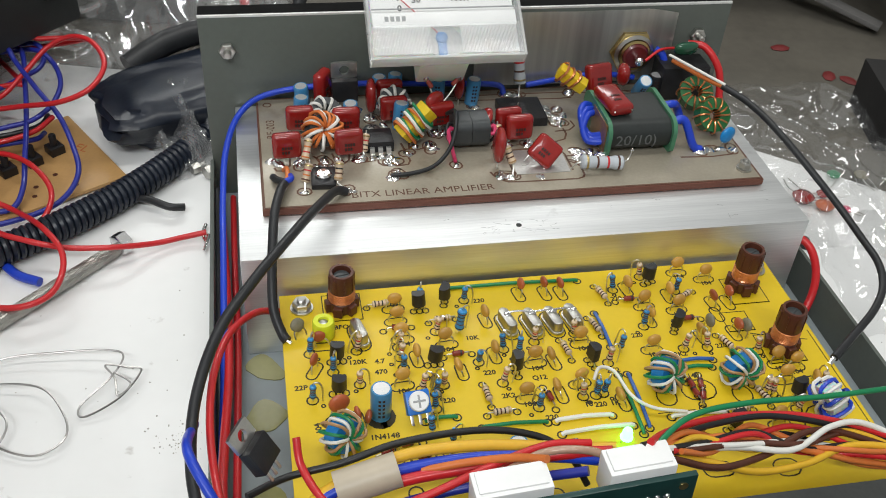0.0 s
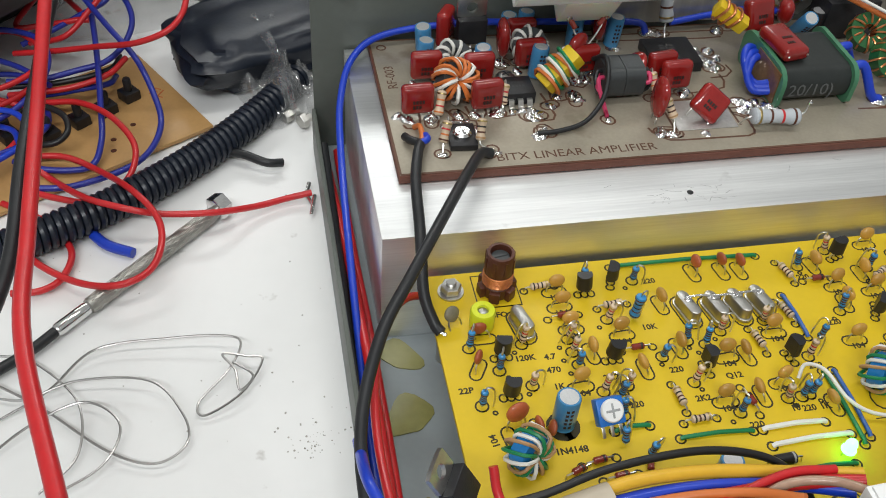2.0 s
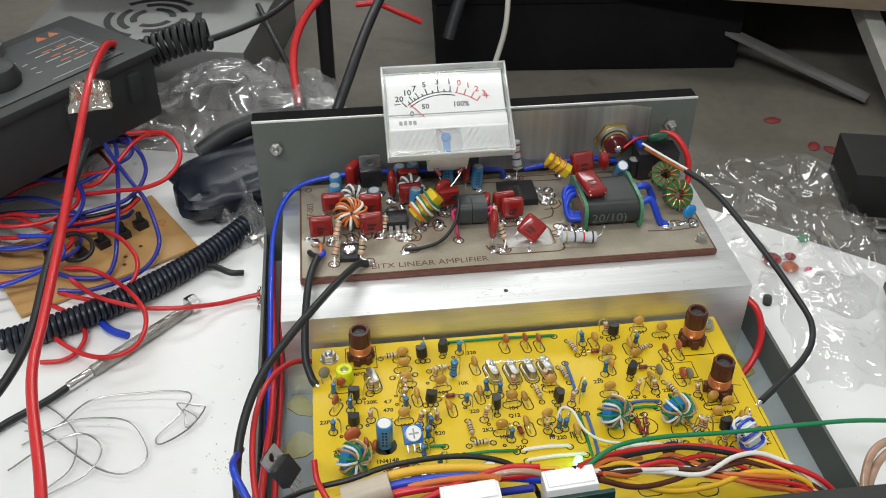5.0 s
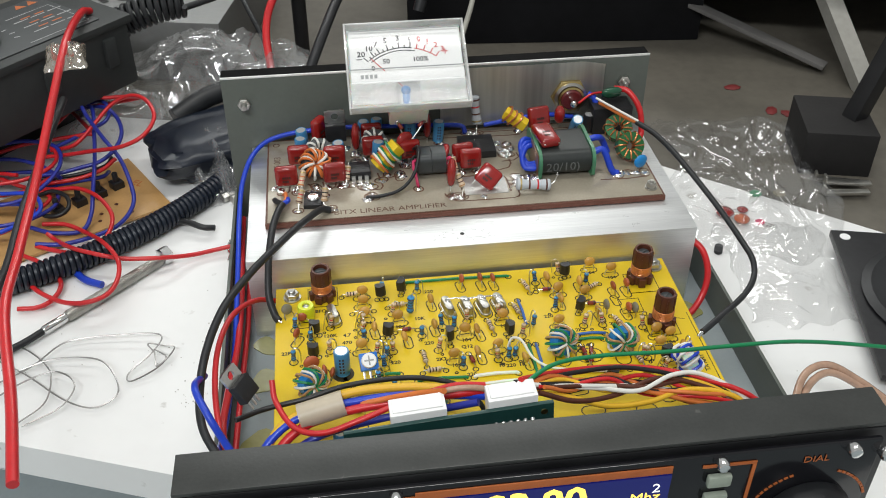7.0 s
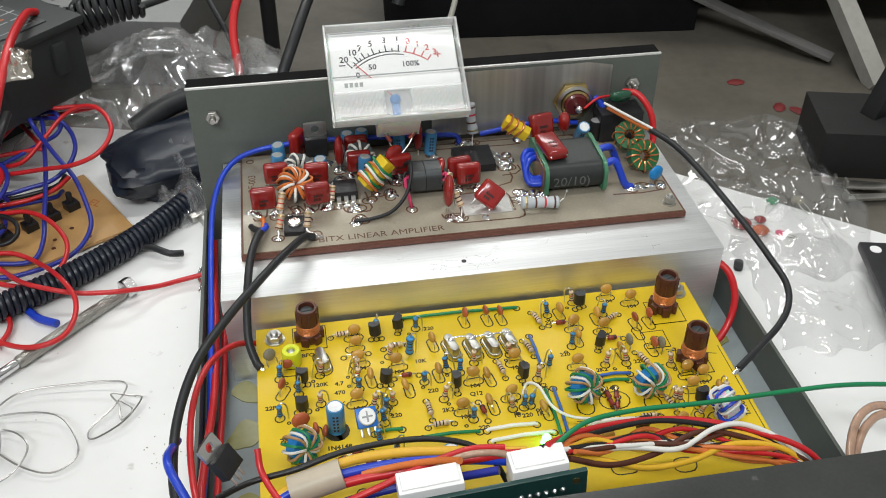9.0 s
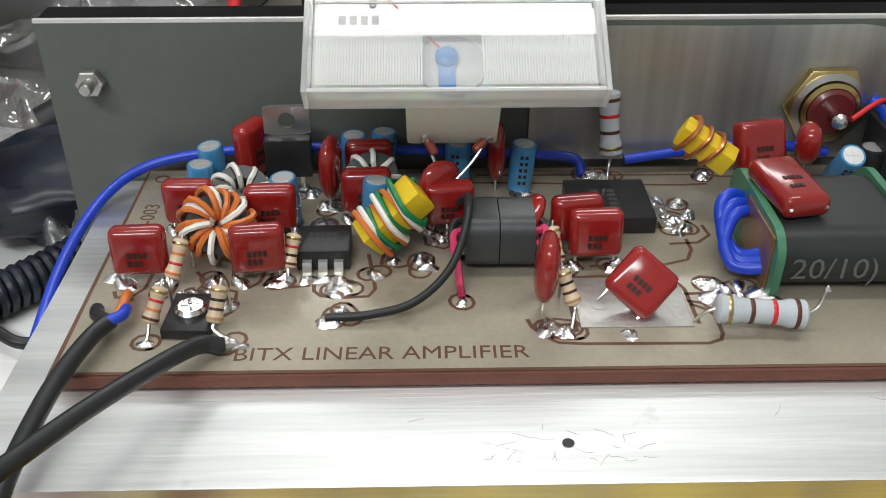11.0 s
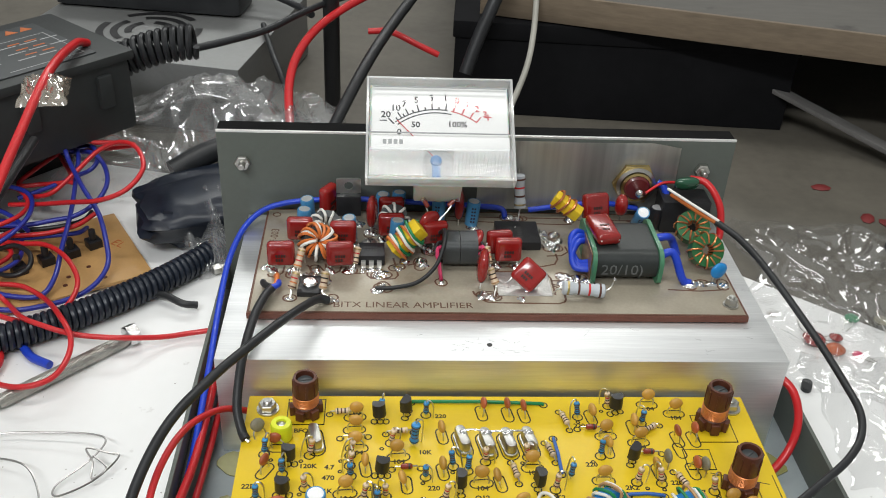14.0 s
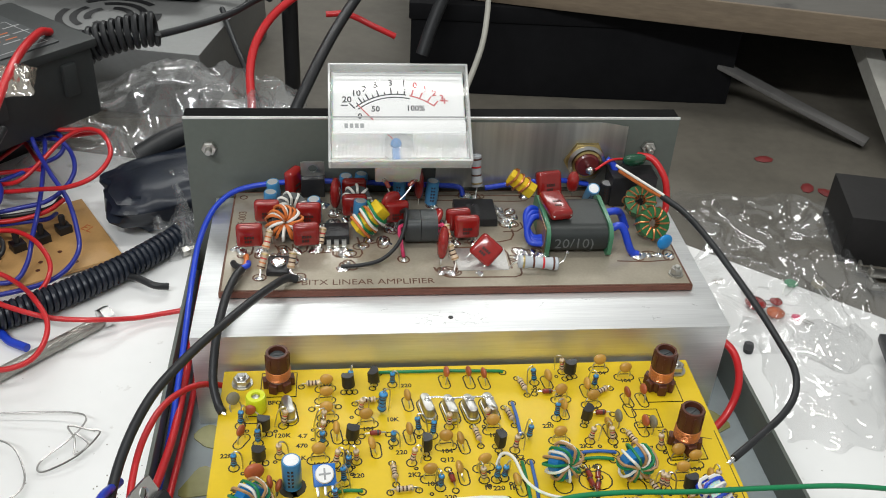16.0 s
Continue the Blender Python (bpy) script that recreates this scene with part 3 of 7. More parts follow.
bm_box(bm, 100, 34.2, 48.0, 120.4, 49.6, 48.3, 0.12)
bm_rev(bm, [(1.3, 48.2), (1.3, 48.42), (0.9, 48.46)], 16, shift(104.2, 40.5, 0))
part("tin_plate", bm, mat("scratched_tin", (0.55, 0.54, 0.52), 0.45, 0.8, vary=0.2, scale=90, fine=900, bump=0.4, rough_vary=0.15), amp, "scratched bare tin pad")

trx = empty("transceiver_board", at(0, 0, 0), "yellow transceiver circuit board printed with black outlines", "circuit board")
bm = bmesh.new()
bm_box(bm, 11.5, -103, 29.4, 184.5, -2.5, 31.0, 0.25)
part("board", bm, M_YPCB, trx)
for x, y in ((18.5, -10), (178, -9), (18.5, -97), (178, -97)):
    bm = bmesh.new()
    bm_rev(bm, [(3, 2.4), (3, 29.4)], 12, shift(x, y, 0))
    part("standoff", bm, M_NICKEL, trx)

# ---------------------------------------------------------------- electronic parts
ZY, ZA = 31.05, 48.03


def spread(make, places):
    """Builds a thing once and copies it to the other places."""
    first = make()
    first.matrix_world = places[0]
    for m in places[1:]:
        copy_thing(first, m)
    return first


def blob(bm, x, y, z=0.0, r=1.3, h=1.1, seg=12):
    """A lump of solder: an uneven puddle that rises to a blunt peak."""
    ph = 17.0 * x + 5.0 * y + 3.0 * r
    rings = []
    for k, (q, zz) in enumerate(((1.3, -0.1), (1.18, 0.1), (0.9, 0.36), (0.62, 0.7), (0.3, 0.95))):
        ring = []
        for i in range(seg):
            a = 2 * math.pi * i / seg
            w = 1 + (0.24 * math.sin(2 * a + ph) + 0.13 * math.sin(3 * a - 2 * ph) + 0.08 * math.sin(5 * a + ph)) * (1 - 0.12 * k)
            ring.append(bm.verts.new((x + r * q * w * math.cos(a) + 0.12 * k * r * math.sin(ph), y + r * q * w * math.sin(a), z + h * zz * (1 + (0.12 * math.sin(a * 2 - ph) if k > 1 else 0)))))
        rings.append(ring)
    for a, b in zip(rings, rings[1:]):
        for i in range(seg):
            bm.faces.new((a[i], a[(i + 1) % seg], b[(i + 1) % seg], b[i]))
    bm.faces.new(rings[-1])


def joint(thing, x, y, r=1.4, h=1.2):
    bm = bmesh.new()
    blob(bm, x, y, 0, r, h)
    part("solder_joint", bm, M_TIN, thing)


def resistor(label, body_mat, bands, length=6.3, r=1.15, standing=True, group="resistors on the yellow board", lift=1.2, lean=0):
    def make():
        thing = empty("resistor", Matrix(), label, "resistor", group)
        turn = shift(0, 0, lift, lean, 0, 0) if standing else shift(-length / 2, 0, r + 0.4, 0, 90, 0)
        bm = bmesh.new()
        bm_rev(bm, [(r * 0.5, 0), (r * 0.95, 0.25), (r * 1.08, 0.7), (r * 1.05, 1.3), (r * 0.86, 1.8), (r * 0.86, length - 1.8), (r * 1.05, length - 1.3), (r * 1.08, length - 0.7), (r * 0.95, length - 0.25), (r * 0.45, length)], 12, turn)
        part("body", bm, body_mat, thing)
        for i, mt in enumerate(bands):
            z = 0.95 + (length - 1.9) * i / (len(bands) - 1)
            rr = r * (1.1 if i in (0, len(bands) - 1) else 0.89)
            bm = bmesh.new()
            bm_rev(bm, [(rr, z - 0.23), (rr + 0.02, z - 0.21), (rr + 0.02, z + 0.21), (rr, z + 0.23)], 12, turn, cap=False)
            part("colour_band", bm, mt, thing)
        bm = bmesh.new()
        if standing:
            t = turn
            top = t @ Vector((0, 0, length))
            bm_tube(bm, spline([top, top + Vector((0.3, 0, 1.2)), (1.6, 0.2, top.z + 1.2), (2.6, 0.3, top.z - 0.5), (2.9, 0.3, 2), (2.9, 0.3, -0.2)], 4), 0.28, 5)
            bm_tube(bm, [(0, 0, -0.2), t @ Vector((0, 0, 0.3))], 0.28, 5)
        else:
            for s in (-1, 1):
                bm_tube(bm, spline([(s * length / 2, 0, r + 0.4), (s * (length / 2 + 1.3), 0, r + 0.4), (s * (length / 2 + 1.8), 0, r - 0.3), (s * (length / 2 + 1.8), 0, -0.2)], 3), 0.28, 5)
        part("lead", bm, M_LEAD, thing)
        return thing
    return make


def lens_cap(label, body_mat, w, h, t, lift, legs=5.0, group="ceramic capacitors on the yellow board", lean=0, mark=None):
    """A dipped capacitor: a flat rounded bead on two legs."""
    def make():
        thing = empty("capacitor", Matrix(), label, "capacitor", group)
        bm = bmesh.new()
        bmesh.ops.create_uvsphere(bm, u_segments=14, v_segments=9, radius=1)
        for v in bm.verts:
            if w > 7.8:
                v.co.x, v.co.z = (math.copysign(abs(c) ** 0.72, c) for c in (v.co.x, v.co.z))
            k = 1 - 0.12 * max(0, -v.co.z)
            v.co = Vector((v.co.x * w / 2 * k, v.co.y * t / 2, v.co.z * h / 2 + lift + h / 2))
        bmesh.ops.rotate(bm, verts=bm.verts, matrix=Matrix.Rotation(radians(lean), 3, "X"))
        part("body", bm, body_mat, thing)
        for s in (-1, 1):
            bm = bmesh.new()
            p = Matrix.Rotation(radians(lean), 3, "X") @ Vector((s * w * 0.27, 0, lift + h * 0.22))
            bm_tube(bm, spline([p, (s * legs / 2, p.y * 0.6, p.z * 0.55), (s * legs / 2, 0, -0.2)], 4), 0.27, 5)
            part("leg", bm, M_LEAD, thing)
        return thing
    return make


def film_cap(label, w, h, t, lift=2.2, group="red film capacitors on the amplifier board", solder=True):
    """A red dipped film capacitor, a soft-edged block on two legs."""
    def make():
        thing = empty("capacitor", Matrix(), label, "capacitor", group)
        bm = bmesh.new()
        bm_box(bm, -w / 2, -t / 2, lift, w / 2, t / 2, lift + h)
        bmesh.ops.bevel(bm, geom=list(bm.edges), offset=min(t * 0.42, 1.7), segments=4, affect="EDGES", profile=0.5)
        for v in bm.verts:
            v.co.y *= 1 + 0.12 * math.cos(v.co.x / w * math.pi)
            v.co.z += 0.35 * math.cos(v.co.x / w * math.pi * 2) * (1 if v.co.z > lift + h / 2 else -1) * -0.5
        part("body", bm, M_REDCAP, thing, angle=60)
        bm = bmesh.new()
        for k, zz in enumerate((lift + h * 0.42, lift + h * 0.24)):
            for i in range(4 - k):
                bm_box(bm, -1.9 + i * 1.0, -t / 2 - 0.32, zz, -1.2 + i * 1.0, -t / 2 - 0.2, zz + 1.1, 0)
        part("marking", bm, M_DARKINK, thing, "dark printed marks", smooth=False)
        for s in (-1, 1):
            bm = bmesh.new()
            bm_tube(bm, [(s * w * 0.36, 0, lift + 0.6), (s * w * 0.36, 0, lift * 0.5), (s * w * 0.38, -0.3, -0.2)], 0.36, 6)
            part("leg", bm, M_LEAD, thing)
            if solder:
                joint(thing, s * w * 0.38, -0.3, 1.5, 1.4)
        return thing
    return make


def can_cap(label, r, h, lift=0.3, group="electrolytic capacitors on the boards", sleeve=None):
    """An electrolytic capacitor: sleeve, rolled top rim, bare top, pale stripe."""
    def make():
        thing = empty("capacitor", Matrix(), label, "capacitor", group)
        bm = bmesh.new()
        bm_rev(bm, [(r * 0.85, lift), (r * 0.97, lift + 0.3), (r * 0.9, lift + 1.2), (r, lift + 1.9), (r, lift + h - 0.5), (r * 0.93, lift + h), (r * 0.8, lift + h)], 22, cap=True)
        body = part("sleeve", bm, sleeve or M_SLEEVE, thing)
        bm = bmesh.new()
        bm_rev(bm, [(r * 0.8, lift + h - 0.1), (r * 0.78, lift + h + 0.04), (0.1, lift + h + 0.05)], 22)
        for a in (0, 90):
            bm_box(bm, -r * 0.6, -0.09, lift + h + 0.03, r * 0.6, 0.09, lift + h + 0.09, 0, shift(rz=a))
        part("top", bm, M_ALUTOP, thing, "bare scored aluminium top")
        bm = bmesh.new()
        for k in range(5):
            z = lift + h * (0.2 + 0.14 * k)
            for i in range(2):
                a = radians(-115 + 22 * i)
                bm_box(bm, -0.35, -0.06, 0, 0.35, 0.06, h * 0.07, 0, shift((r + 0.01) * math.cos(a), (r + 0.01) * math.sin(a), z, 0, 0, math.degrees(a) + 90))
        part("marking", bm, M_DARKINK, thing, "dark printed stripe", smooth=False)
        return thing
    return make


def to92(label, group="small transistors on the yellow board"):
    def make():
        thing = empty("transistor", Matrix(), label, "transistor", group)
        bm = bmesh.new()
        out = [(2.3 * math.cos(radians(a)), 2.3 * math.sin(radians(a)) - 0.2) for a in range(-35, 216, 18)]
        lo, hi = [bm.verts.new((x, y, 2.6)) for x, y in out], [bm.verts.new((x * 0.95, y * 0.95, 7.4)) for x, y in out]
        bm.faces.new(lo[::-1]), bm.faces.new(hi)
        for i in range(len(out)):
            j = (i + 1) % len(out)
            bm.faces.new((lo[i], lo[j], hi[j], hi[i]))
        part("body", bm, M_BLACKPL, thing)
        for x in (-1, 0, 1):
            bm = bmesh.new()
            bm_tube(bm, [(x * 0.9, 0, 2.7), (x * 1.6, -0.2, 1.3), (x * 1.9, -0.2, -0.2)], 0.25, 5)
            part("leg", bm, M_LEAD, thing)
        return thing
    return make


def crystal(label, group="quartz crystals on the yellow board", h=4.4):
    def make():
        thing = empty("crystal", Matrix(), label, "crystal", group)

        def stadium(bm, z0, z1, w, t, b):
            o = [(p.x, p.y) for p in oval(0, 0, w, t, 0, 9)]
            o = [q for i, q in enumerate(o) if i == 0 or (Vector(q) - Vector(o[i - 1])).length > 0.01]
            rows = []
            for z, k in ((z0, 0), (z1 - b, 0), (z1 - b * 0.3, b * 0.3), (z1, b)):
                rows.append([bm.verts.new((x * (1 - 2 * k / w), y * (1 - 2 * k / t), z)) for x, y in o])
            for a, c in zip(rows, rows[1:]):
                for i in range(len(o)):
                    j = (i + 1) % len(o)
                    bm.faces.new((a[i], a[j], c[j], c[i]))
            bm.faces.new(rows[0][::-1]), bm.faces.new(rows[-1])
        bm = bmesh.new()
        stadium(bm, 0.7, h, 10.2, 3.6, 0.7)
        part("can", bm, M_NICKEL, thing)
        bm = bmesh.new()
        stadium(bm, 0.2, 0.9, 11.2, 4.6, 0.2)
        part("base_flange", bm, M_NICKEL, thing)
        return thing
    return make


def diode(label, body, band, length=3.8, r=0.95, group="glass diodes on the yellow board"):
    def make():
        thing = empty("diode", Matrix(), label, "diode", group)
        t = shift(-length / 2, 0, r + 0.3, 0, 90, 0)
        bm = bmesh.new()
        bm_rev(bm, [(r * 0.6, 0), (r, 0.4), (r, length - 0.4), (r * 0.6, length)], 10, t)
        part("body", bm, body, thing)
        bm = bmesh.new()
        bm_rev(bm, [(r + 0.03, length - 1.3), (r + 0.03, length - 0.7)], 10, t, cap=False)
        part("band", bm, band, thing)
        bm = bmesh.new()
        for s in (-1, 1):
            bm_tube(bm, [(s * length / 2, 0, r + 0.3), (s * (length / 2 + 1.6), 0, r + 0.3), (s * (length / 2 + 2), 0, -0.2)], 0.27, 5)
        part("lead", bm, M_LEAD, thing)
        return thing
    return make


def slug_coil(label, turn=0, group="slug-tuned coils on the yellow board"):
    """A tall bakelite coil former: notched base, copper winding, hollow top with its slug."""
    def make():
        thing = empty("coil", Matrix(), label, "coil", group)
        bm = bmesh.new()
        bm_rev(bm, [(4.2, 0.2), (4.4, 0.6), (4.4, 3.6), (4.0, 4.0)], 24)
        base = part("base", bm, M_BROWNPL, thing)
        for a in range(0, 360, 60):
            bm = bmesh.new()
            bm_box(bm, 3.4, -1.5, 0.1, 5.6, 1.5, 3.4, 0.35, shift(rz=a))
            part("lug", bm, M_BROWNPL, base)
        bm = bmesh.new()
        pts = [(4.15 * math.cos(a / 8 * math.pi), 4.15 * math.sin(a / 8 * math.pi), 3.9 + a * 0.021) for a in range(0, 16 * 10)]
        bm_tube(bm, pts, 0.3, 5)
        bm_rev(bm, [(3.95, 3.6), (3.95, 7.4)], 24)
        part("winding", bm, M_COPPER, thing, "copper wire winding")
        bm = bmesh.new()
        bm_rev(bm, [(4.0, 7.2), (4.2, 7.6), (4.05, 13.2), (3.8, 13.8), (3.0, 13.8), (2.9, 13.4), (2.9, 11.0)], 28)
        former = part("former", bm, M_BROWNPL, thing)
        for a in range(0, 360, 45):
            bm = bmesh.new()
            bm_box(bm, 3.7, -0.35, 8, 4.35, 0.35, 13, 0.0, shift(rz=a))
            part("rib", bm, M_BROWNPL, former)
        bm = bmesh.new()
        bm_rev(bm, [(2.7, 10), (2.7, 12.2), (2.4, 12.5), (0.2, 12.5)], 20)
        bm_box(bm, -2.2, -0.3, 12.35, 2.2, 0.3, 12.7, 0.1)
        part("slug", bm, M_FERRITE, thing, "grey slotted core")
        return thing
    return make


def toroid(label, core_mat, wires, R=5.0, rx=1.9, rz=2.6, wire_r=0.55, turns=7, group="", cover=1.0, loose=1.0):
    """A wound ring core standing on its edge; the wires run round its section."""
    def make():
        thing = empty("toroid", Matrix(), label, "toroid coil", group)
        bm = bmesh.new()
        n = 28
        prof = [(R - rx, -rz), (R + rx, -rz), (R + rx, rz), (R - rx, rz)]
        rings = []
        for i in range(n):
            a = 2 * math.pi * i / n
            rings.append([bm.verts.new((r * math.cos(a), z, r * math.sin(a))) for r, z in prof])
        for i in range(n):
            a, b = rings[i], rings[(i + 1) % n]
            for k in range(4):
                bm.faces.new((a[k], a[(k + 1) % 4], b[(k + 1) % 4], b[k]))
        bmesh.ops.bevel(bm, geom=[e for e in bm.edges if e.calc_face_angle(0) > 1], offset=0.35, segments=2, affect="EDGES")
        part("core", bm, core_mat, thing)
        rnd = random.Random(len(label))
        for w, mt in enumerate(wires):
            bm = bmesh.new()
            pts = []
            steps = turns * 12
            for i in range(steps + 1):
                t = i / steps
                a = 2 * math.pi * cover * (t + w / (len(wires) * turns)) + (0.22 if turns < 10 else 0.05) * math.sin(7 * t + w)
                b = 2 * math.pi * turns * t
                k = loose * (1 + 0.14 * math.sin(5 * b / 7 + w * 2) + 0.05 * rnd.uniform(-1, 1))
                cb, sb = math.cos(b), math.sin(b)
                p = (abs(cb) ** 0.7 * (1 if cb > 0 else -1), abs(sb) ** 0.7 * (1 if sb > 0 else -1))
                r = R + (rx + wire_r) * p[0] * k
                pts.append((r * math.cos(a), (rz + wire_r) * p[1] * k, r * math.sin(a)))
            bm_tube(bm, pts, wire_r, 6)
            part("winding", bm, mt, thing)
        return thing
    return make


def yb(x, y, rz=0.0, rx=0.0, ry=0.0, z=ZY):
    return at(x, y, z, rx, ry, rz)


rnd = random.Random(11)
RED_, BLK_, BRN_, GLD_, ORG_ = W_RED, W_BLACK, M_BROWNPL, M_GOLD, W_ORANGE
silk = []
BLUE_R = [(19.5, -30.5), (26, -39), (19, -49.5), (47.5, -40), (72, -12), (71, -40.5), (55.5, -51.5), (54.5, -57.5), (80, -36), (84.5, -38), (103.5, -58.5), (85, -61), (124, -13), (145.5, -16), (128.5, -31.5), (106, -58)]
places = [yb(x, y, rnd.uniform(-60, 200), rnd.uniform(-9, 9), rnd.uniform(-9, 9)) for x, y in BLUE_R]
spread(resistor("small blue resistor with dark bands standing on the board", M_BLUERES, (W_BLACK, W_BLACK, M_BROWNPL, W_BLACK, M_BROWNPL), 5.2, 0.95), places)
spread(resistor("large blue resistor with dark bands standing upright", M_BLUERES, (W_BLACK, M_BROWNPL, W_BLACK, W_BLACK, M_BROWNPL), 8.2, 1.45), [yb(67.5, -26, 20, 3, 3)])
TAN_R = [(34, -31), (33.5, -45), (47, -31), (47, -35.5), (60, -25.5), (58.5, -48.5), (51.5, -49.5), (90.5, -34), (104.5, -32), (99.5, -58.5), (76.5, -50), (135.5, -7.5), (138, -43), (146, -43.5), (111.5, -46), (162, -47), (158.5, -65), (175.5, -64), (157, -64), (163, -72), (123, -77.5)]
places = [yb(x, y, rnd.uniform(-60, 200), rnd.uniform(-10, 10), rnd.uniform(-10, 10)) for x, y in TAN_R]
spread(resistor("small tan resistor with brown and black bands standing on the board", M_TANRES, (M_BROWNPL, W_BLACK, W_RED, M_GOLD), 5.2, 0.95), places)
TAN_FLAT = [(44, -11.5, 5), (63, -21, 5), (70.5, -54.5, 95), (73.5, -62, 3), (99.5, -39, 100), (119, -15, 105), (147.5, -19.5, 30), (152.5, -43, 110), (112, -30, 105), (154.5, -65.5, 105), (145, -70.5, 0)]
spread(resistor("tan resistor with dark bands lying flat on the board", M_TANRES, (W_BLACK, M_BROWNPL, W_BLACK, M_GOLD), 5.6, 1.0, False), [yb(*p) for p in TAN_FLAT])
DIODE = [(48, -23, 5), (65, -37, 3), (89, -58, 100), (127.5, -19, 0), (144.5, -30.5, 0), (134, -58.5, 100), (137, -59, 75), (134, -62, 100), (136, -63.5, 70), (44, -70, 8), (48, -75, 5)]
spread(diode("small glass diode with a dark red body lying flat", mat("amber_glass", (0.22, 0.03, 0.02), 0.12, coat=0.8, scale=200), W_BLACK), [yb(*p) for p in DIODE])
YCAP = [(48, -13, 5), (48, -19, 5), (49, -27.5, 0), (52, -36.5, 100), (46, -47, 5), (62.5, -31.5, 5), (65, -43.5, 95), (77, -22, 100), (76.5, -38, 100), (88.5, -43, 5), (94.5, -43, 100), (105.5, -36.5, 0), (100, -53, 10), (82.5, -57, 0), (93, -56.5, 95), (128.5, -13, 100)]
YCAP += [(149.5, -6.5, 0), (142, -18, 95), (142.5, -25, 5), (158, -11, 0), (132, -22, 5), (131.5, -28.5, 95), (127.5, -42, 0), (146, -38.5, 100), (166, -53, 5), (170.5, -55, 0), (165, -60, 0), (173.5, -63, 80), (111, -62, 95), (155, -76.5, 10), (127, -79.5, 5)]
spread(lens_cap("ochre dipped ceramic capacitor standing on two legs", M_YCAP, 4.9, 4.3, 2.5, 1.9, 4.6, lean=-8), [yb(x, y, r + rnd.uniform(-8, 8), rnd.uniform(-14, 8), rnd.uniform(-8, 8)) for x, y, r in YCAP])
REDC = [(24, -27.5, 0), (20.5, -37.5, 60), (31.5, -58.5, 100), (91, -11, 100), (100, -11.5, 100), (105.5, -12, 100), (156, -23.5, 100), (161.5, -23.5, 100), (157.5, -38, 100)]
spread(lens_cap("small brick-red disc capacitor on bent legs", M_ORANGECAP, 4.6, 4.0, 2.0, 2.2, 4.0), [yb(x, y, r, rnd.uniform(-12, 12), rnd.uniform(-20, 20)) for x, y, r in REDC])
spread(lens_cap("large orange-red disc capacitor leaning over", M_ORANGECAP, 6.6, 6.2, 2.8, 2.2, 5.0), [yb(26, -57, 15, -8, 4)])
spread(lens_cap("olive grey ceramic capacitor leaning on the board", M_GREYCAP, 5.0, 4.6, 2.2, 1.8, 4.0), [yb(17.5, -22.5, 30, -30), yb(160, -39, 100, 10), yb(149, -35.5, 95, 5)])
TO92 = [(27.5, -34.5, 180), (27, -47.5, 180), (56.5, -15, 180), (65.5, -11.5, 250), (57, -39.5, 180), (81.5, -46, 280), (106, -45.5, 290), (137.5, -10.5, 200), (138.5, -33.5, 240), (165.5, -67.5, 200), (140, -76, 200)]
spread(to92("black half-round transistor standing on three legs"), [yb(x, y, r, rnd.uniform(-7, 7), rnd.uniform(-7, 7)) for x, y, r in TO92])
XT = [(83.5, -26), (91.5, -27), (98.5, -27), (105.5, -26.5)]
spread(crystal("silver quartz crystal can standing on the board"), [yb(x, y, 101, 0, 4) for x, y in XT] + [yb(35.5, -25, 103, 0, 5)])
bm = bmesh.new()
bm_tube(bm, spline([(83, -24.5, 35.8), (87, -24.6, 36.3), (91, -25.0, 35.9), (98, -25.0, 36.1), (106, -24.6, 35.8)], 4), 0.35, 6)
for x in (83.5, 91.5, 98.5, 105.5):
    blob(bm, x, -24.8, 35.3, 1.0, 0.8)
tagged(part("ground_wire", bm, M_TIN), "bare tinned wire soldered across the crystal cans", "wire")
spread(slug_coil("brown bakelite slug coil with copper winding"), [yb(31.5, -10.5, 10) @ Matrix.Scale(1.12, 4, (0, 0, 1)), yb(169.6, -16.8, 25) @ Matrix.Scale(1.12, 4, (0, 0, 1)), yb(170, -46.5, 40) @ Matrix.Scale(1.12, 4, (0, 0, 1))])
spread(can_cap("blue electrolytic capacitor standing on the yellow board", 3.1, 11.5), [yb(38, -58, 10)])
spread(can_cap("short blue electrolytic capacitor near the front wires", 3.0, 6), [yb(74, -78, 20), yb(36, -94, 40)])

# lime trimmer, blue and white preset, nut
def preset():
    thing = empty("trimmer_potentiometer", Matrix(), "blue preset potentiometer with a white slotted wheel, tilted", "potentiometer")
    bm = bmesh.new()
    bm_box(bm, -4.8, -2.2, 0.3, 4.8, 2.4, 9.6, 0.7)
    part("housing", bm, M_BLUEPL, thing)
    bm = bmesh.new()
    bm_rev(bm, [(3.9, 0), (4.0, 0.3), (4.0, 1.3), (3.6, 1.8), (0.2, 1.8)], 26, shift(0, -2.2, 5.2, 90))
    wheel = part("wheel", bm, M_WHITE, thing, "white slotted wheel")
    bm = bmesh.new()
    bm_box(bm, -2.5, -0.4, 1.72, 2.5, 0.4, 1.9, 0.1, shift(0, -2.2, 5.2, 90))
    bm_box(bm, -0.4, -2.5, 1.71, 0.4, 2.5, 1.89, 0.1, shift(0, -2.2, 5.2, 90))
    part("slot", bm, M_GREYINK, wheel)
    for x in (-3.2, 0, 3.2):
        bm = bmesh.new()
        bm_box(bm, x - 0.6, -0.25, -3.6, x + 0.6, 0.25, 0.5, 0.1)
        part("leg", bm, M_LEAD, thing)
    return thing


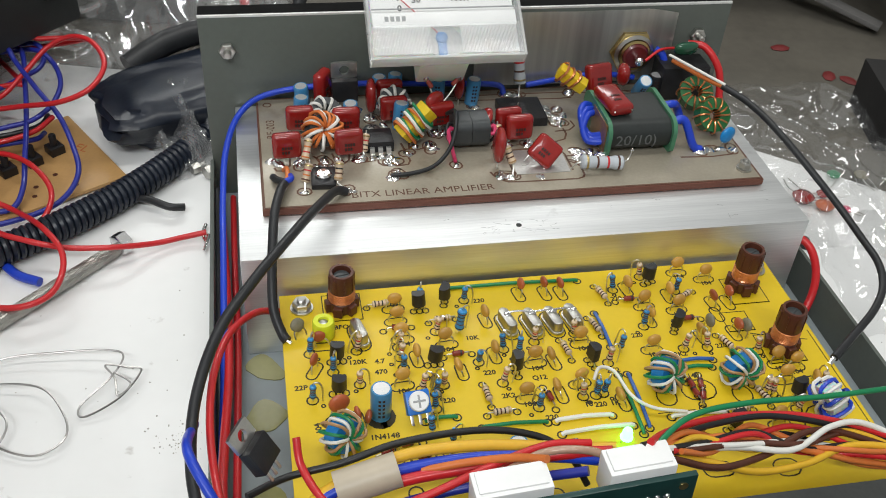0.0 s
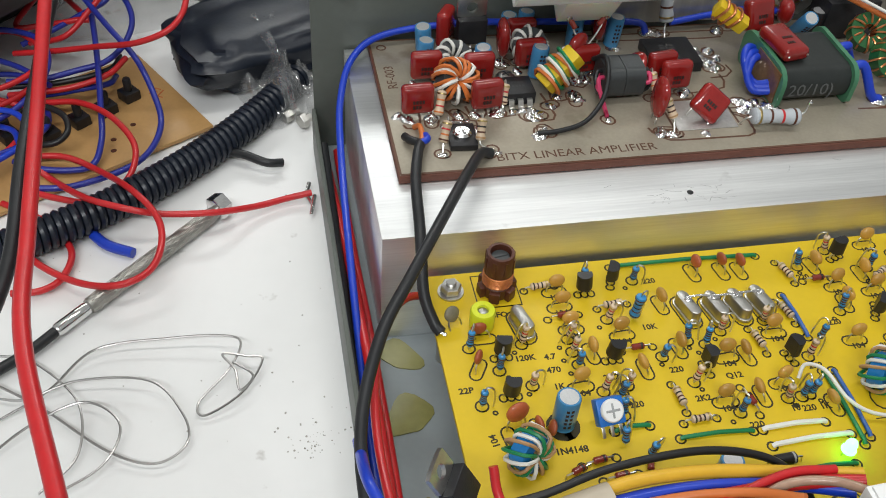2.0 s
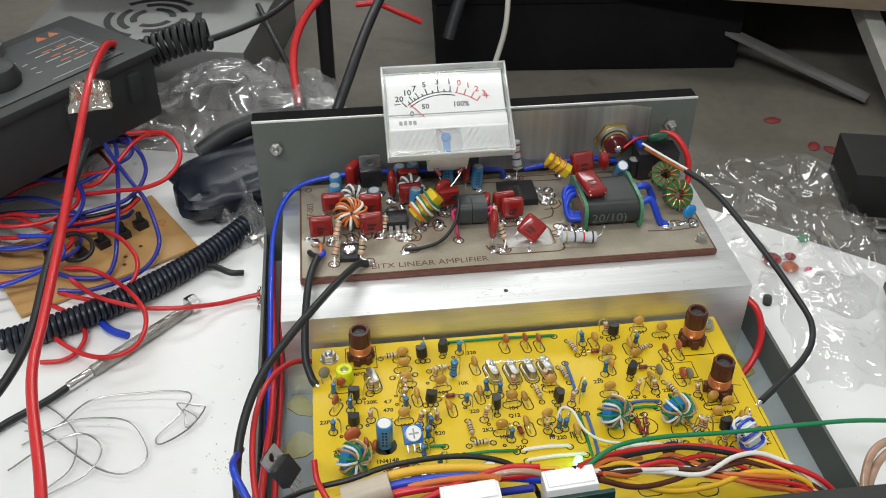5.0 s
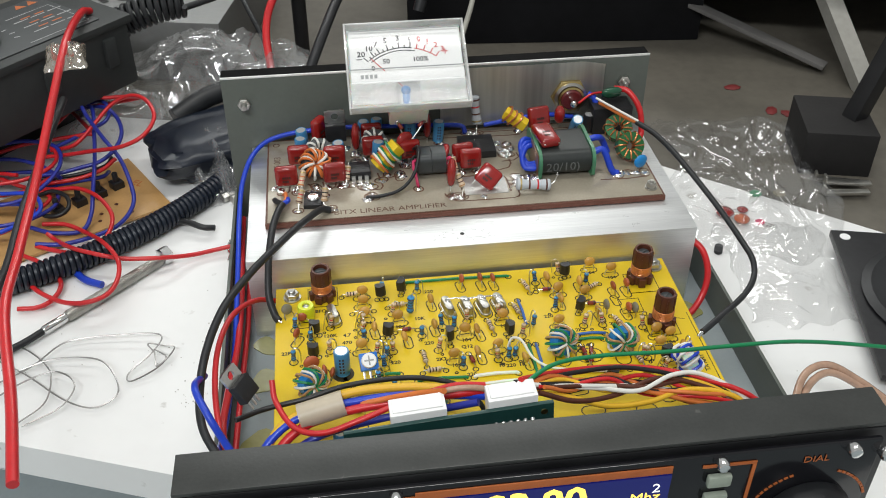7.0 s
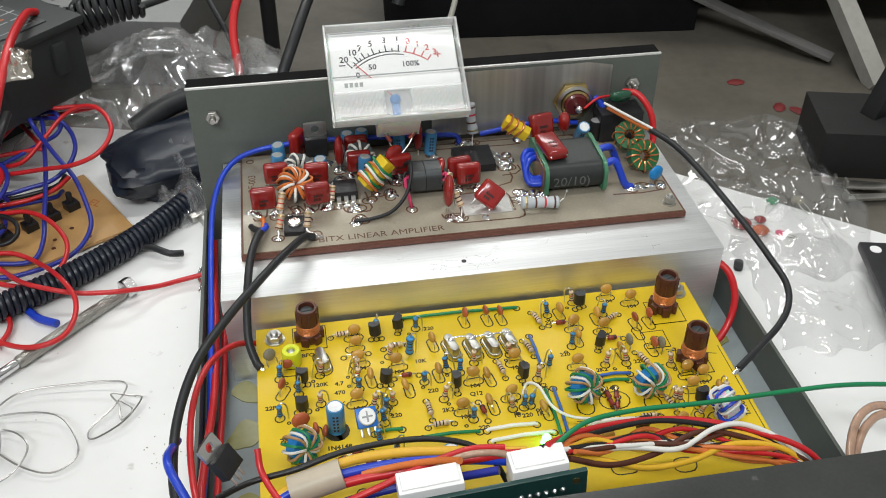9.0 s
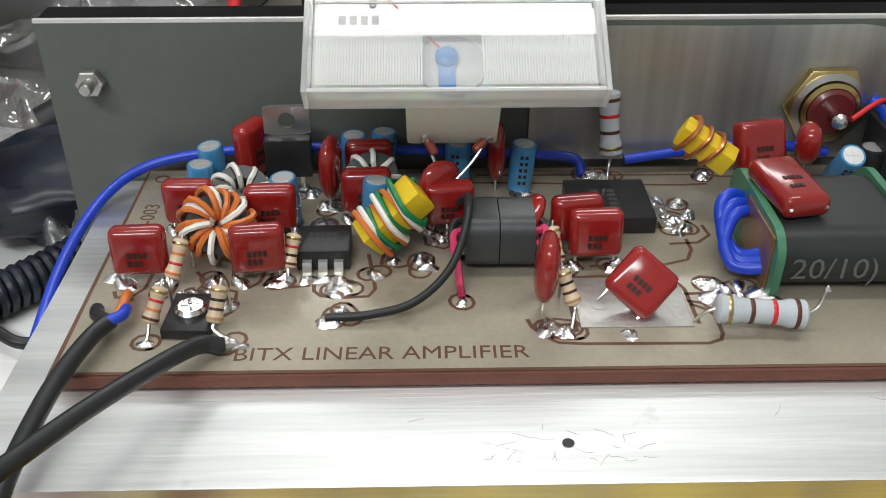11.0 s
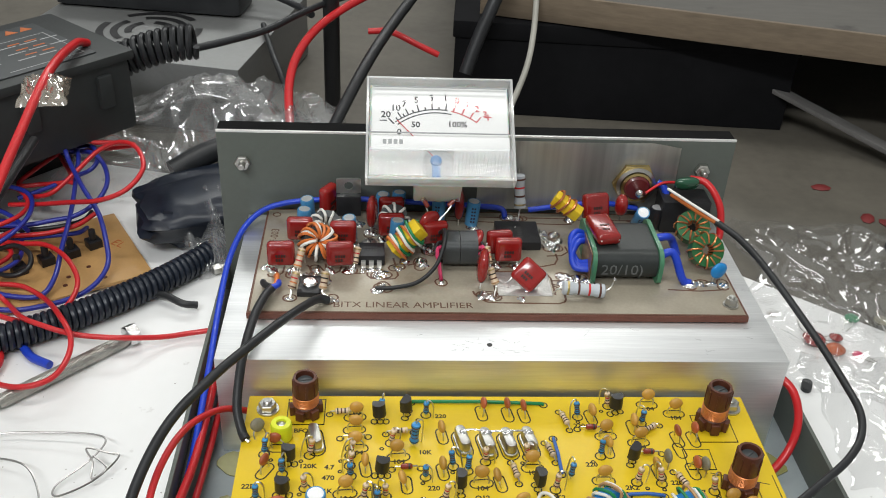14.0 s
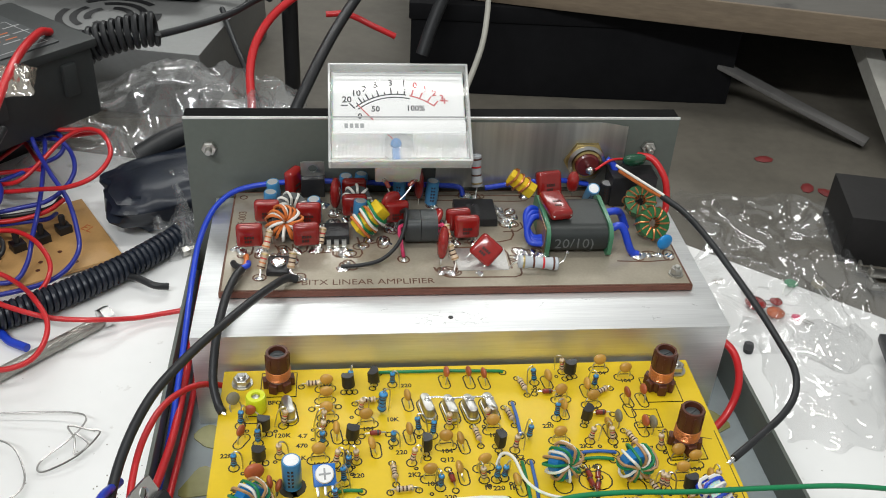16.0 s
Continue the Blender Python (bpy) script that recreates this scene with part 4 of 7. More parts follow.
spread(preset, [at(48.5, -63.0, 35.6, -50, 0, 6) @ Matrix.Scale(0.74, 4)])
thing = empty("trimmer_capacitor", Matrix(), "lime yellow round trimmer with a metal screw", "trimmer")
bm = bmesh.new()
bm_rev(bm, [(3.9, 0.3), (4.1, 0.6), (4.1, 4.6), (3.7, 5.2), (1.9, 5.2), (1.8, 4.2)], 24)
part("ring", bm, M_LIME, thing)
bm = bmesh.new()
bm_rev(bm, [(1.8, 3), (1.8, 4.6), (1.2, 4.9), (0.2, 4.9)], 16)
part("screw", bm, M_NICKEL, thing)
thing.matrix_world = yb(24.5, -23) @ Matrix.Diagonal((0.86, 0.86, 1.3, 1))


def screw_nut(label, r):
    def make():
        thing = empty("nut", Matrix(), label, "nut", "fixing screws of the boards")
        bm = bmesh.new()
        bm_rev(bm, [(r * 1.25, 0), (r * 1.25, 0.6)], 22)
        part("washer", bm, M_NICKEL, thing)
        bm = bmesh.new()
        hex_profile(bm, r, 0.6, 3.2, shift())
        part("hex", bm, M_NICKEL, thing)
        bm = bmesh.new()
        bm_rev(bm, [(r * 0.5, 3.2), (r * 0.5, 4.0), (r * 0.4, 4.3)], 12)
        part("thread", bm, M_NICKEL, thing)
        return thing
    return make


spread(screw_nut("plated hex nut with washer at the board corner", 3.0), [yb(18.5, -9.5), yb(178.5, -8.5)])

# wound ring cores of the yellow board
spread(toroid("blue ring core wound with green, white and tan wire", M_BLUECORE, (W_GREEN, W_WHITE, W_TAN), 3.3, 1.6, 2.1, 0.5, 5, "wound cores on the yellow board", loose=1.42),
       [yb(125, -58, 15, -25, 40, ZY + 6.2), yb(149, -59, -20, -25, 95, ZY + 6.2), yb(26, -68, 10, -28, 60, ZY + 5.6)])
spread(toroid("small core wound closely with blue and white wire", M_CREAM, (W_BLUE, W_WHITE), 3.6, 1.4, 2.4, 0.62, 6, "wound cores on the yellow board", loose=1.25), [yb(170.5, -74.5, 100, -18, 0, ZY + 6.6)])

# links of insulated wire
def link_wire(x0, y0, x1, y1, mt, colour, r=0.6):
    bm = bmesh.new()
    a, b = Vector((x0, y0, 0)), Vector((x1, y1, 0))
    d = (b - a).normalized()
    bm_tube(bm, [a + Vector((0, 0, ZY + 0.2)), a + d * 0.8 + Vector((0, 0, ZY + r + 0.1)), (a + b) / 2 + Vector((0.2, 0.3, ZY + r + 0.3)), b - d * 0.8 + Vector((0, 0, ZY + r + 0.1)), b + Vector((0, 0, ZY + 0.2))], r, 8)
    tagged(part("jumper_wire", bm, mt), colour + " insulated jumper wire lying on the yellow board", "wire", "jumper wires on the yellow board")
    for p in (a, b):
        silk.append(oval(p.x, p.y, 2.6, 2.59, 0))


for row in ((67, -6, 113, -7), (50.5, -62, 60, -61.5), (133.5, -51.5, 144, -52), (66.5, -66.5, 86, -67), (113, -51.5, 113, -75), (92, -80, 108, -80)):
    link_wire(*row, W_GREEN, "green")
for row in ((114, -23.5, 114.5, -39.5), (134, -48.5, 145.5, -49), (116, -51.5, 115.5, -73)):
    link_wire(*row, mat("pale_blue_wire", (0.04, 0.12, 0.40), 0.35), "blue")
for row in ((88.5, -67, 106, -67), (89, -72, 111, -71.5), (123.5, -70, 140.5, -70.5)):
    link_wire(*row, W_WHITE, "white", 0.7)
spread(diode("large black rectifier diode with a pale band", M_BLACKPL, M_GREYINK, 6.0, 1.5), [yb(89.5, -77, 3)])

spread(diode("small glass diode with a dark red body lying flat", mat("amber_glass", (0.22, 0.03, 0.02), 0.12), W_BLACK), [yb(38, -72, 20), yb(42, -79, -30), yb(56, -73, 70)])
spread(lens_cap("small brick-red disc capacitor on bent legs", M_ORANGECAP, 4.6, 4.0, 2.0, 2.2, 4.0), [yb(33, -61, 80, 14)])
spread(resistor("small blue resistor with dark bands standing on the board", M_BLUERES, (W_BLACK, M_BROWNPL, W_BLACK, M_BROWNPL), 5.2, 0.95), [yb(56.5, -11, 70, 6), yb(52, -66, 40, -8), yb(117, -41, 100, 5), yb(57, -70, 20, 8)])

# indicator lamp
led = empty("indicator_led", Matrix(), "small lit green indicator light on the yellow board", "indicator light")
bm = bmesh.new()
bm_rev(bm, [(1.9, 2.0), (1.9, 2.5), (1.5, 2.6), (1.5, 4.6), (1.2, 5.5), (0.6, 6.0), (0.1, 6.1)], 16)
part("lens", bm, mat("lit_green_lens", (0.2, 0.8, 0.2), 0.3, emit=((0.10, 1.0, 0.16), 8.0)), led, "glowing green lens")
for x in (-1.2, 1.2):
    bm = bmesh.new()
    bm_tube(bm, [(x, 0, 2.1), (x, 0, -0.2)], 0.25, 5)
    part("leg", bm, M_LEAD, led)
led.matrix_world = yb(106.5, -77)

# black printing on the yellow board
for x, y, r in YCAP + REDC:
    silk.append(oval(x, y - 0.3, 7.4, 3.4, r))
for x, y in BLUE_R + TAN_R:
    silk.append(oval(x, y, 3.4, 3.39, 0))
    silk.append(oval(x + 3 * math.cos(x), y - 2.5, 1.1, 1.09, 0))
for x, y, r in TO92:
    for k in (-2, 0, 2):
        silk.append(oval(x + k * math.cos(radians(r)), y + k * math.sin(radians(r)) - 0.3, 2.4, 2.0, r + 90))
for x, y, r in TAN_FLAT + DIODE:
    for k in (-4.6, 4.6):
        silk.append(oval(x + k * math.cos(radians(r)), y + k * math.sin(radians(r)), 2.2, 2.19, 0))
for x, y in XT + [(35.5, -25)]:
    silk.append(oval(x, y, 12.6, 5.6, 101))
for x, y, w in ((31.5, -10.5, 12.5), (170, -18.5, 13), (170, -46.5, 13), (161, -33, 9)):
    silk.append([Vector((x - w / 2, y - w / 2)), Vector((x + w / 2, y - w / 2)), Vector((x + w / 2, y + w / 2)), Vector((x - w / 2, y + w / 2))])
for x, y, l, w, r in ((38, -58.5, 8.4, 8.39, 0), (125, -62, 7, 6, 90), (149, -64, 7, 6, 90), (168, -78, 14, 9, 60), (136, -60.5, 11, 8, 0), (155.5, -29, 7, 3.2, 100), (161, -33, 3.6, 3.5, 0), (24, -60, 7, 3.4, 100), (74, -78, 7, 6.9, 0), (60, -84, 9, 5, 0), (100, -90, 9, 5, 10), (130, -90, 9, 5, 0), (150, -92, 8, 6, 0), (160, -86, 7, 7, 0), (44, -88, 8, 4, 90), (80, -92, 8, 4, 5)):
    silk.append(oval(x, y, l, w, r))
bm = bmesh.new()
for loop in silk:
    ribbon(bm, loop, 0.5, 31.02, True)
for a, b in (((12.5, -101.5), (183.5, -101.5)), ((183, -40), (183, -101)), ((163, -39), (181, -44)), ((120, -68), (132, -68))):
    ribbon(bm, [a, b], 0.34, 31.02)
ribbon(bm, oval(38, -58.5, 5.5, 5.4, 0), 2.6, 31.025, True)
tagged(part("printed_outline", bm, M_INK, trx, "black printed outlines round the parts", smooth=False), kind="stuff")
for i, (x, y) in enumerate([(p[0] + 1.2, p[1] - 4.3) for p in YCAP if p[2] < 20][:16]):
    text_mesh("printed_value", "104", 2.6, M_INK, at(x - 3, y + 1.2, 31.02), trx, 0.01, bold=0.09)
for w, x, y, r in (("220", 75, -13.5, 0), ("220", 71.5, -46, 0), ("220", 86, -66, 0), ("2K2", 75, -56, 0), ("Q12", 86, -50, 0), ("120K", 31, -36.5, 0), ("4.7", 39, -37, 0), ("470", 38.5, -41.5, 0), ("1K", 39, -47, 0), ("10K", 69, -30.5, 0),
                   ("BFO", 28, -20.5, 0), ("1N4148", 34, -66.5, 0), ("220", 122, -18, 0), ("220", 123, -36, 0), ("10", 99, -62.5, 0), ("220", 102, -63, 0), ("1K", 107, -63, 0), ("2K2", 110, -50, 0), ("2K2", 134, -46, 0), ("4K7", 155, -48, 0), ("220", 149, -44, 0), ("1N4148", 130, -55.5, 0),
                   ("TX ANT", 181, -75, 90), ("FILTER", 179.5, -36, 80), ("Q9", 174, -84, 0), ("22P", 14, -45, 0), ("104", 21, -62, 100), ("2K2", 53, -46, 0), ("220", 57, -55.5, 0)):
    text_mesh("printed_value", w, 2.6, M_INK, at(x, y, 31.02, 0, 0, r), trx, 0.01, bold=0.09)

# ---------------------------------------------------------------- amplifier board parts
def ab(x, y, rz=0.0, rx=0.0, ry=0.0, z=ZA):
    return at(x, y, z, rx, ry, rz)


film = film_cap("glossy red film capacitor standing on the amplifier board", 10.5, 9.6, 4.2)
spread(film, [ab(18.2, 50.2, 3, -6), ab(40.5, 50.6, 6, -5), ab(41.0, 66.5, 2), ab(24, 69, 0), ab(60, 86, 0), ab(60, 73, 4), ab(77, 68, 8, 4), ab(102.4, 60.5, 8, -5), ab(105.4, 54.8, 3, -6)])
spread(film_cap("red film capacitor turned edge-on to the board front", 9.0, 13.0, 4.4), [ab(34, 89, 60, 0, 0)])
# dipped capacitors seen on their narrow edge
spread(lens_cap("glossy red dipped capacitor standing edge-on", M_REDCAP, 10.5, 13.5, 4.6, 2.2, 4.0, "red film capacitors on the amplifier board"),
       [ab(93.6, 40.8, 84, 3), ab(52, 79, 84, 0, 3), ab(88, 86.5, 86), ab(72.5, 67.5, 40, 0, 18), ab(87.5, 66, 70, 38, -26)])
spread(film_cap("red film capacitor leaning with one corner up", 10.5, 10.0, 4.2, 2.6, solder=False), [at(106.4, 37.4, 48.8, -34, 0, -4) @ at(0, 0, 0, 0, 40, 0)])
spread(film_cap("large red film capacitor lying on the transformer", 9.6, 16.5, 4.6, 0.0, solder=False), [at(143.0, 49.0, 63.6, -88, 0, 9)])
spread(film_cap("red film capacitor behind the transformer", 11, 11.0, 5.0, solder=False), [at(143.5, 75.5, 54.5, -22, 0, 12)])
spread(lens_cap("round red dipped capacitor behind the transformer", M_REDCAP, 8.0, 9.0, 5.5, 1.0, 4.0, "red film capacitors on the amplifier board"), [at(154, 80, 56, 0, 0, 75)])
can = can_cap("small blue electrolytic capacitor with a silver top", 2.8, 11)
spread(can, [ab(26.5, 86, 0, 4, -5), ab(24.5, 76.5, 30, 0, 4), ab(43.8, 71.5, 10, 3, -4), ab(61.5, 69, 20, 0, 5), ab(56.5, 90, 0), ab(62.5, 91, 50, 0, 6), ab(79.5, 86, 0), ab(93.2, 85, 15, 0, 4), ab(162.5, 82.5, 0, 34, 0, ZA + 3)])
spread(can_cap("black electrolytic capacitor beside the relay", 3.0, 9.5, sleeve=M_BLACKPL), [ab(171, 85)])


def power_transistor(label, soldered=True, w=10.0, group="power transistors"):
    """A TO-220 style body with metal tab and three legs, standing on its legs."""
    def make():
        thing = empty("power_transistor", Matrix(), label, "transistor", group)
        bm = bmesh.new()
        bm_box(bm, -w / 2, -2.2, 4, w / 2, 2.2, 13, 0.4)
        part("body", bm, M_BLACKPL, thing)
        bm = bmesh.new()
        n = 24
        ring_o, ring_i = [], []
        for i in range(n):
            a = 2 * math.pi * i / n
            d = Vector((math.cos(a), math.sin(a)))
            s = min((w / 2) / max(abs(d.x), 1e-6), (3.25 / max(abs(d.y), 1e-6)))
            ring_o.append((d.x * s, 16.25 + d.y * s))
            ring_i.append((1.9 * d.x, 16.3 + 1.9 * d.y))
        f = [[bm.verts.new((x, y, z)) for x, z in ring] for y in (0.9, 2.2) for ring in (ring_o, ring_i)]
        for i in range(n):
            j = (i + 1) % n
            bm.faces.new((f[0][i], f[0][j], f[1][j], f[1][i]))
            bm.faces.new((f[2][i], f[3][i], f[3][j], f[2][j]))
            bm.faces.new((f[0][i], f[2][i], f[2][j], f[0][j]))
            bm.faces.new((f[1][i], f[1][j], f[3][j], f[3][i]))
        part("tab", bm, M_LEAD, thing, "metal tab with a round hole")
        for x in (-2.54, 0, 2.54):
            bm = bmesh.new()
            bm_box(bm, x - 0.45, -0.25, -0.3, x + 0.45, 0.25, 4.2, 0.05)
            part("leg", bm, M_LEAD, thing)
            if soldered:
                joint(thing, x, 0, 1.1, 1.5)
        return thing
    return make


spread(power_transistor("black power transistor with a drilled metal tab standing on its legs"), [ab(42.5, 86, 2)])
spread(power_transistor("black power transistor with a drilled metal tab held by wires", False), [at(7.5, -89, 50, -34, 0, 62) @ Matrix.Scale(0.84, 4)])


def flat_chip(label, w, d, h, legs, screw=False, mark=True):
    """A black chip lying flat with bent legs on one side."""
    def make():
        thing = empty("chip", Matrix(), label, "chip")
        bm = bmesh.new()
        bm_box(bm, -w / 2, -d / 2, 0.1, w / 2, d / 2, h, 0.3)
        body = part("body", bm, M_BLACKPL, thing)
        for i in range(legs):
            x = (i - (legs - 1) / 2) * w / (legs + 0.4)
            bm = bmesh.new()
            hw = 0.085 * w
            for (y0, z0), (y1, z1) in zip(((-d / 2 + 0.2, h * 0.55), (-d / 2 - 0.9, h * 0.5), (-d / 2 - 1.8, 0.5)), ((-d / 2 - 0.9, h * 0.5), (-d / 2 - 1.8, 0.5), (-d / 2 - 3.4, 0.25))):
                vs = [bm.verts.new((x + sx * hw, yy, zz + dz)) for yy, zz in ((y0, z0), (y1, z1)) for sx, dz in ((-1, 0.2), (1, 0.2), (1, -0.2), (-1, -0.2))]
                bm.faces.new(vs[:4]), bm.faces.new(vs[4:])
                for k in range(4):
                    bm.faces.new((vs[k], vs[(k + 1) % 4], vs[4 + (k + 1) % 4], vs[4 + k]))
            part("leg", bm, M_LEAD, thing)
            joint(thing, x, -d / 2 - 3.2, 1.35, 0.8)
        if mark:
            bm = bmesh.new()
            for k in range(2):
                for i in range(5):
                    bm_box(bm, -w * 0.28 + i * w * 0.11, -d * 0.1 + k * d * 0.2, h + 0.0, -w * 0.28 + i * w * 0.11 + w * 0.07, -d * 0.1 + k * d * 0.2 + d * 0.1, h + 0.02)
            part("marking", bm, mat("faint_marking", (0.05, 0.05, 0.052), 0.6), thing, smooth=False)
        if screw:
            bm = bmesh.new()
            bm_rev(bm, [(2.9, h), (2.9, h + 0.8), (2.2, h + 1.5), (0.2, h + 1.6)], 20)
            for a in (20, 110):
                bm_box(bm, -1.7, -0.3, h + 1.45, 1.7, 0.3, h + 1.68, 0.05, shift(rz=a))
            part("screw", bm, M_CHROME, thing, "bright cross-head screw")
        return thing
    return make


spread(flat_chip("flat black transistor with three legs soldered to the board", 10.4, 9.8, 4.4, 3), [ab(52.2, 58.4, 1)])
spread(flat_chip("flat black transistor under a bright cross-head screw", 8.6, 11.2, 2.2, 3, True, False), [ab(30, 37.6, 177)])
spread(flat_chip("large flat black power transistor with legs to one side", 16.5, 17.5, 3.8, 3), [ab(111.2, 74, 90)])
spread(flat_chip("black relay block beside the back plate", 20, 12, 14.5, 0, False, False), [ab(182, 87, 0)])

spread(screw_nut("plated round-head screw holding the amplifier board", 2.3), [ab(187, 29.5)])
spread(toroid("dark ring core wound with orange and white twisted wire", M_FERRITE, (W_ORANGE, W_WHITE, W_ORANGE), 4.1, 1.8, 2.8, 0.66, 6, "wound cores on the amplifier board", loose=1.16), [ab(31.5, 58, 24, -32, 0, ZA + 8.0)])
spread(toroid("small dark ring core wound with white wire", M_FERRITE, (W_WHITE,), 4.2, 1.5, 2.2, 0.6, 8, "wound cores on the amplifier board"), [ab(34, 72.5, 20, -60, 0, ZA + 6.5), ab(61, 78, -10, -60, 0, ZA + 6.5)])


def bead_coil(label, core_mat, size, wires, wr, turns):
    """A block-shaped core with wires wound round it."""
    def make():
        l, w, h = size
        thing = empty("coil", Matrix(), label, "coil", "wound cores on the amplifier board")
        bm = bmesh.new()
        bm_box(bm, -l / 2, -w / 2, -h / 2, l / 2, w / 2, h / 2, 0.6)
        part("core", bm, core_mat, thing)
        for k, mt in enumerate(wires):
            bm = bmesh.new()
            pts = []
            for i in range(turns * 12 + 1):
                b = 2 * math.pi * i / 12
                t = i / (turns * 12)
                cb, sb = math.cos(b), math.sin(b)
                lo_ = 1.16 + (0.1 if wr < 0.6 else 0.2) * math.sin(b * 0.7 + k * 2)
                pts.append((-l * 0.47 + l * 0.72 * t + k * wr * 2.0 + 1.3 * math.sin(b + k * 0.6), (w / 2 + wr) * lo_ * abs(cb) ** 0.6 * (1 if cb > 0 else -1), (h / 2 + wr) * lo_ * abs(sb) ** 0.6 * (1 if sb > 0 else -1)))
            bm_tube(bm, pts, wr, 6)
            part("winding", bm, mt, thing)
        return thing
    return make


spread(bead_coil("yellow block core wound with orange, white and green wire", M_YELCORE, (14.5, 6.4, 6.4), (W_ORANGE, W_WHITE, W_GREEN), 0.6, 3), [at(66, 58.5, 57.4, 14, -40, 16)])
spread(bead_coil("yellow block core wound with thin copper wire", M_YELCORE, (12.5, 5.0, 5.0), (M_COPPER,), 0.52, 3), [at(130.5, 75, 63.5, 8, 28, -22)])
copper_ring = toroid("green ring core wound with bright copper wire", M_GREENCORE, (M_COPPER,), 4.5, 2.1, 2.5, 0.4, 12, "copper-wound cores on the amplifier board")
spread(copper_ring, [ab(183.6, 56.0, 4, -34, 0, ZA + 7.4), ab(181.5, 69.5, -14, -48, 0, ZA + 9.6)])

# two-hole ferrite with pink wire
thing = empty("ferrite_core", at(0, 0, 0), "grey two-hole ferrite block with pink wires through it", "ferrite core")
for x0, x1 in ((79.9, 86.3), (86.5, 93.2)):
    bm = bmesh.new()
    prof = [(cy + 3.4 * math.cos(radians(a)), cz + 3.4 * math.sin(radians(a))) for cy, cz, a0 in ((60.6, 56.2, 0), (54.6, 56.2, 90), (54.6, 52.4, 180), (60.6, 52.4, 270)) for a in range(a0, a0 + 91, 15)]
    lo, hi = [bm.verts.new((x0, y, z)) for y, z in prof], [bm.verts.new((x1, y, z)) for y, z in prof]
    bm.faces.new(lo[::-1]), bm.faces.new(hi)
    for i in range(len(prof)):
        j = (i + 1) % len(prof)
        bm.faces.new((lo[i], lo[j], hi[j], hi[i]))
    part("half", bm, M_FERRITE, thing)
for y, z in ((54.6, 56), (58.6, 54)):
    bm = bmesh.new()
    bm_tube(bm, spline([(79, 43.6, 48.3), (78.6, 46, 50), (78.2, 50.5, 52.5), (77.6, 53, z), (79.6, y, z), (86, y, z), (93.4, y, z), (95.2, y, z + 0.6), (95.0, y - 2.4, z - 0.8), (93.6, y - 2.6, z - 1.4)], 5), 0.75, 7)
    part("wire", bm, W_PINK, thing)
for x, s_ in ((79.6, -1), (93.4, 1)):
    bm = bmesh.new()
    bm_tube(bm, spline([(x - s_, 57, 56.6), (x + 1.4 * s_, 56.4, 57.2), (x + 2.3 * s_, 54.6, 55.4), (x + 2.0 * s_, 53, 52.8), (x + 0.6 * s_, 53.6, 50.6), (x + 0.2 * s_, 56, 49.0)], 5), 0.7, 7)
    part("wire", bm, W_BLACK, thing, "black wire turn")

# output transformer
thing = empty("transformer", at(0, 0, 0), "black transformer between green end plates with thick blue wire", "transformer")
bm = bmesh.new()
cross = []
for cy, cz, a0 in ((65.2, 55.4, 0), (48.2, 55.4, 90), (48.2, 54.4, 180), (65.2, 54.4, 270)):
    for i in range(7):
        a = radians(a0 + 15 * i)
        cross.append((cy + 5.5 * math.cos(a), cz + 5.5 * math.sin(a)))
lo, hi = [bm.verts.new((137.6, y, z)) for y, z in cross], [bm.verts.new((161.4, y, z)) for y, z in cross]
bm.faces.new(lo[::-1]), bm.faces.new(hi)
for i in range(len(cross)):
    j = (i + 1) % len(cross)
    bm.faces.new((lo[i], lo[j], hi[j], hi[i]))
body = part("core", bm, mat("black_core", (0.022, 0.026, 0.025), 0.42, vary=0.25, scale=80, bump=0.1, rough_vary=0.1), thing)
text_mesh("core_text", "20/10)", 6.4, mat("dim_grey_print", (0.12, 0.125, 0.125), 0.6), at(139.4, 42.64, 52.4, 90), body, 0.02)
for x in (135.9, 161.5):
    bm = bmesh.new()
    out = [(cy + rc * math.cos(radians(a)), cz + rc * math.sin(radians(a))) for cy, cz, rc, a0 in ((66.8, 56.6, 5.4, 0), (46.8, 56.6, 5.4, 90), (44.2, 50.7, 2.6, 180), (69.6, 50.7, 2.6, 270)) for a in range(a0, a0 + 91, 15)]
    lo, hi = [bm.verts.new((x, y, z)) for y, z in out], [bm.verts.new((x + 1.6, y, z)) for y, z in out]
    bm.faces.new(lo[::-1]), bm.faces.new(hi)
    for i in range(len(out)):
        j = (i + 1) % len(out)
        bm.faces.new((lo[i], lo[j], hi[j], hi[i]))
    part("end_plate", bm, M_GREENPCB, thing, "green end plate with rounded corners")
bm = bmesh.new()
bm_box(bm, 135.5, 43.6, 49, 135.9, 60, 60.6, 0.1)
part("copper_pad", bm, mat("fluxed_copper", (0.25, 0.13, 0.06), 0.35, 0.5, vary=0.4, scale=120, coat=0.4), thing)
for k in range(3):
    bm = bmesh.new()
    bm_tube(bm, spline([(137, 64 - k * 2, 57), (132.6, 62 - k * 2.4, 59.5 - k), (130.2, 59 - k * 2.6, 58 - k * 2), (130.6, 55 - k * 2.6, 54.0 - k * 1.2), (132.8, 51.5 - k * 1.5, 52 - k * 0.5), (137, 49 - k * 1.0, 54 - k)], 6), 1.3, 10)
    part("wire", bm, W_BLUE, thing, "thick blue wire turn")
for y0, p in ((60, (172, 64, 55)), (48, (172, 44, 50))):
    bm = bmesh.new()
    bm_tube(bm, spline([(163, y0, 58), (168, y0, 59), p, (p[0] + 3, p[1] - 1, 48.5)], 6), 1.6, 10)
    part("wire", bm, W_BLUE, thing, "thick blue wire turn")
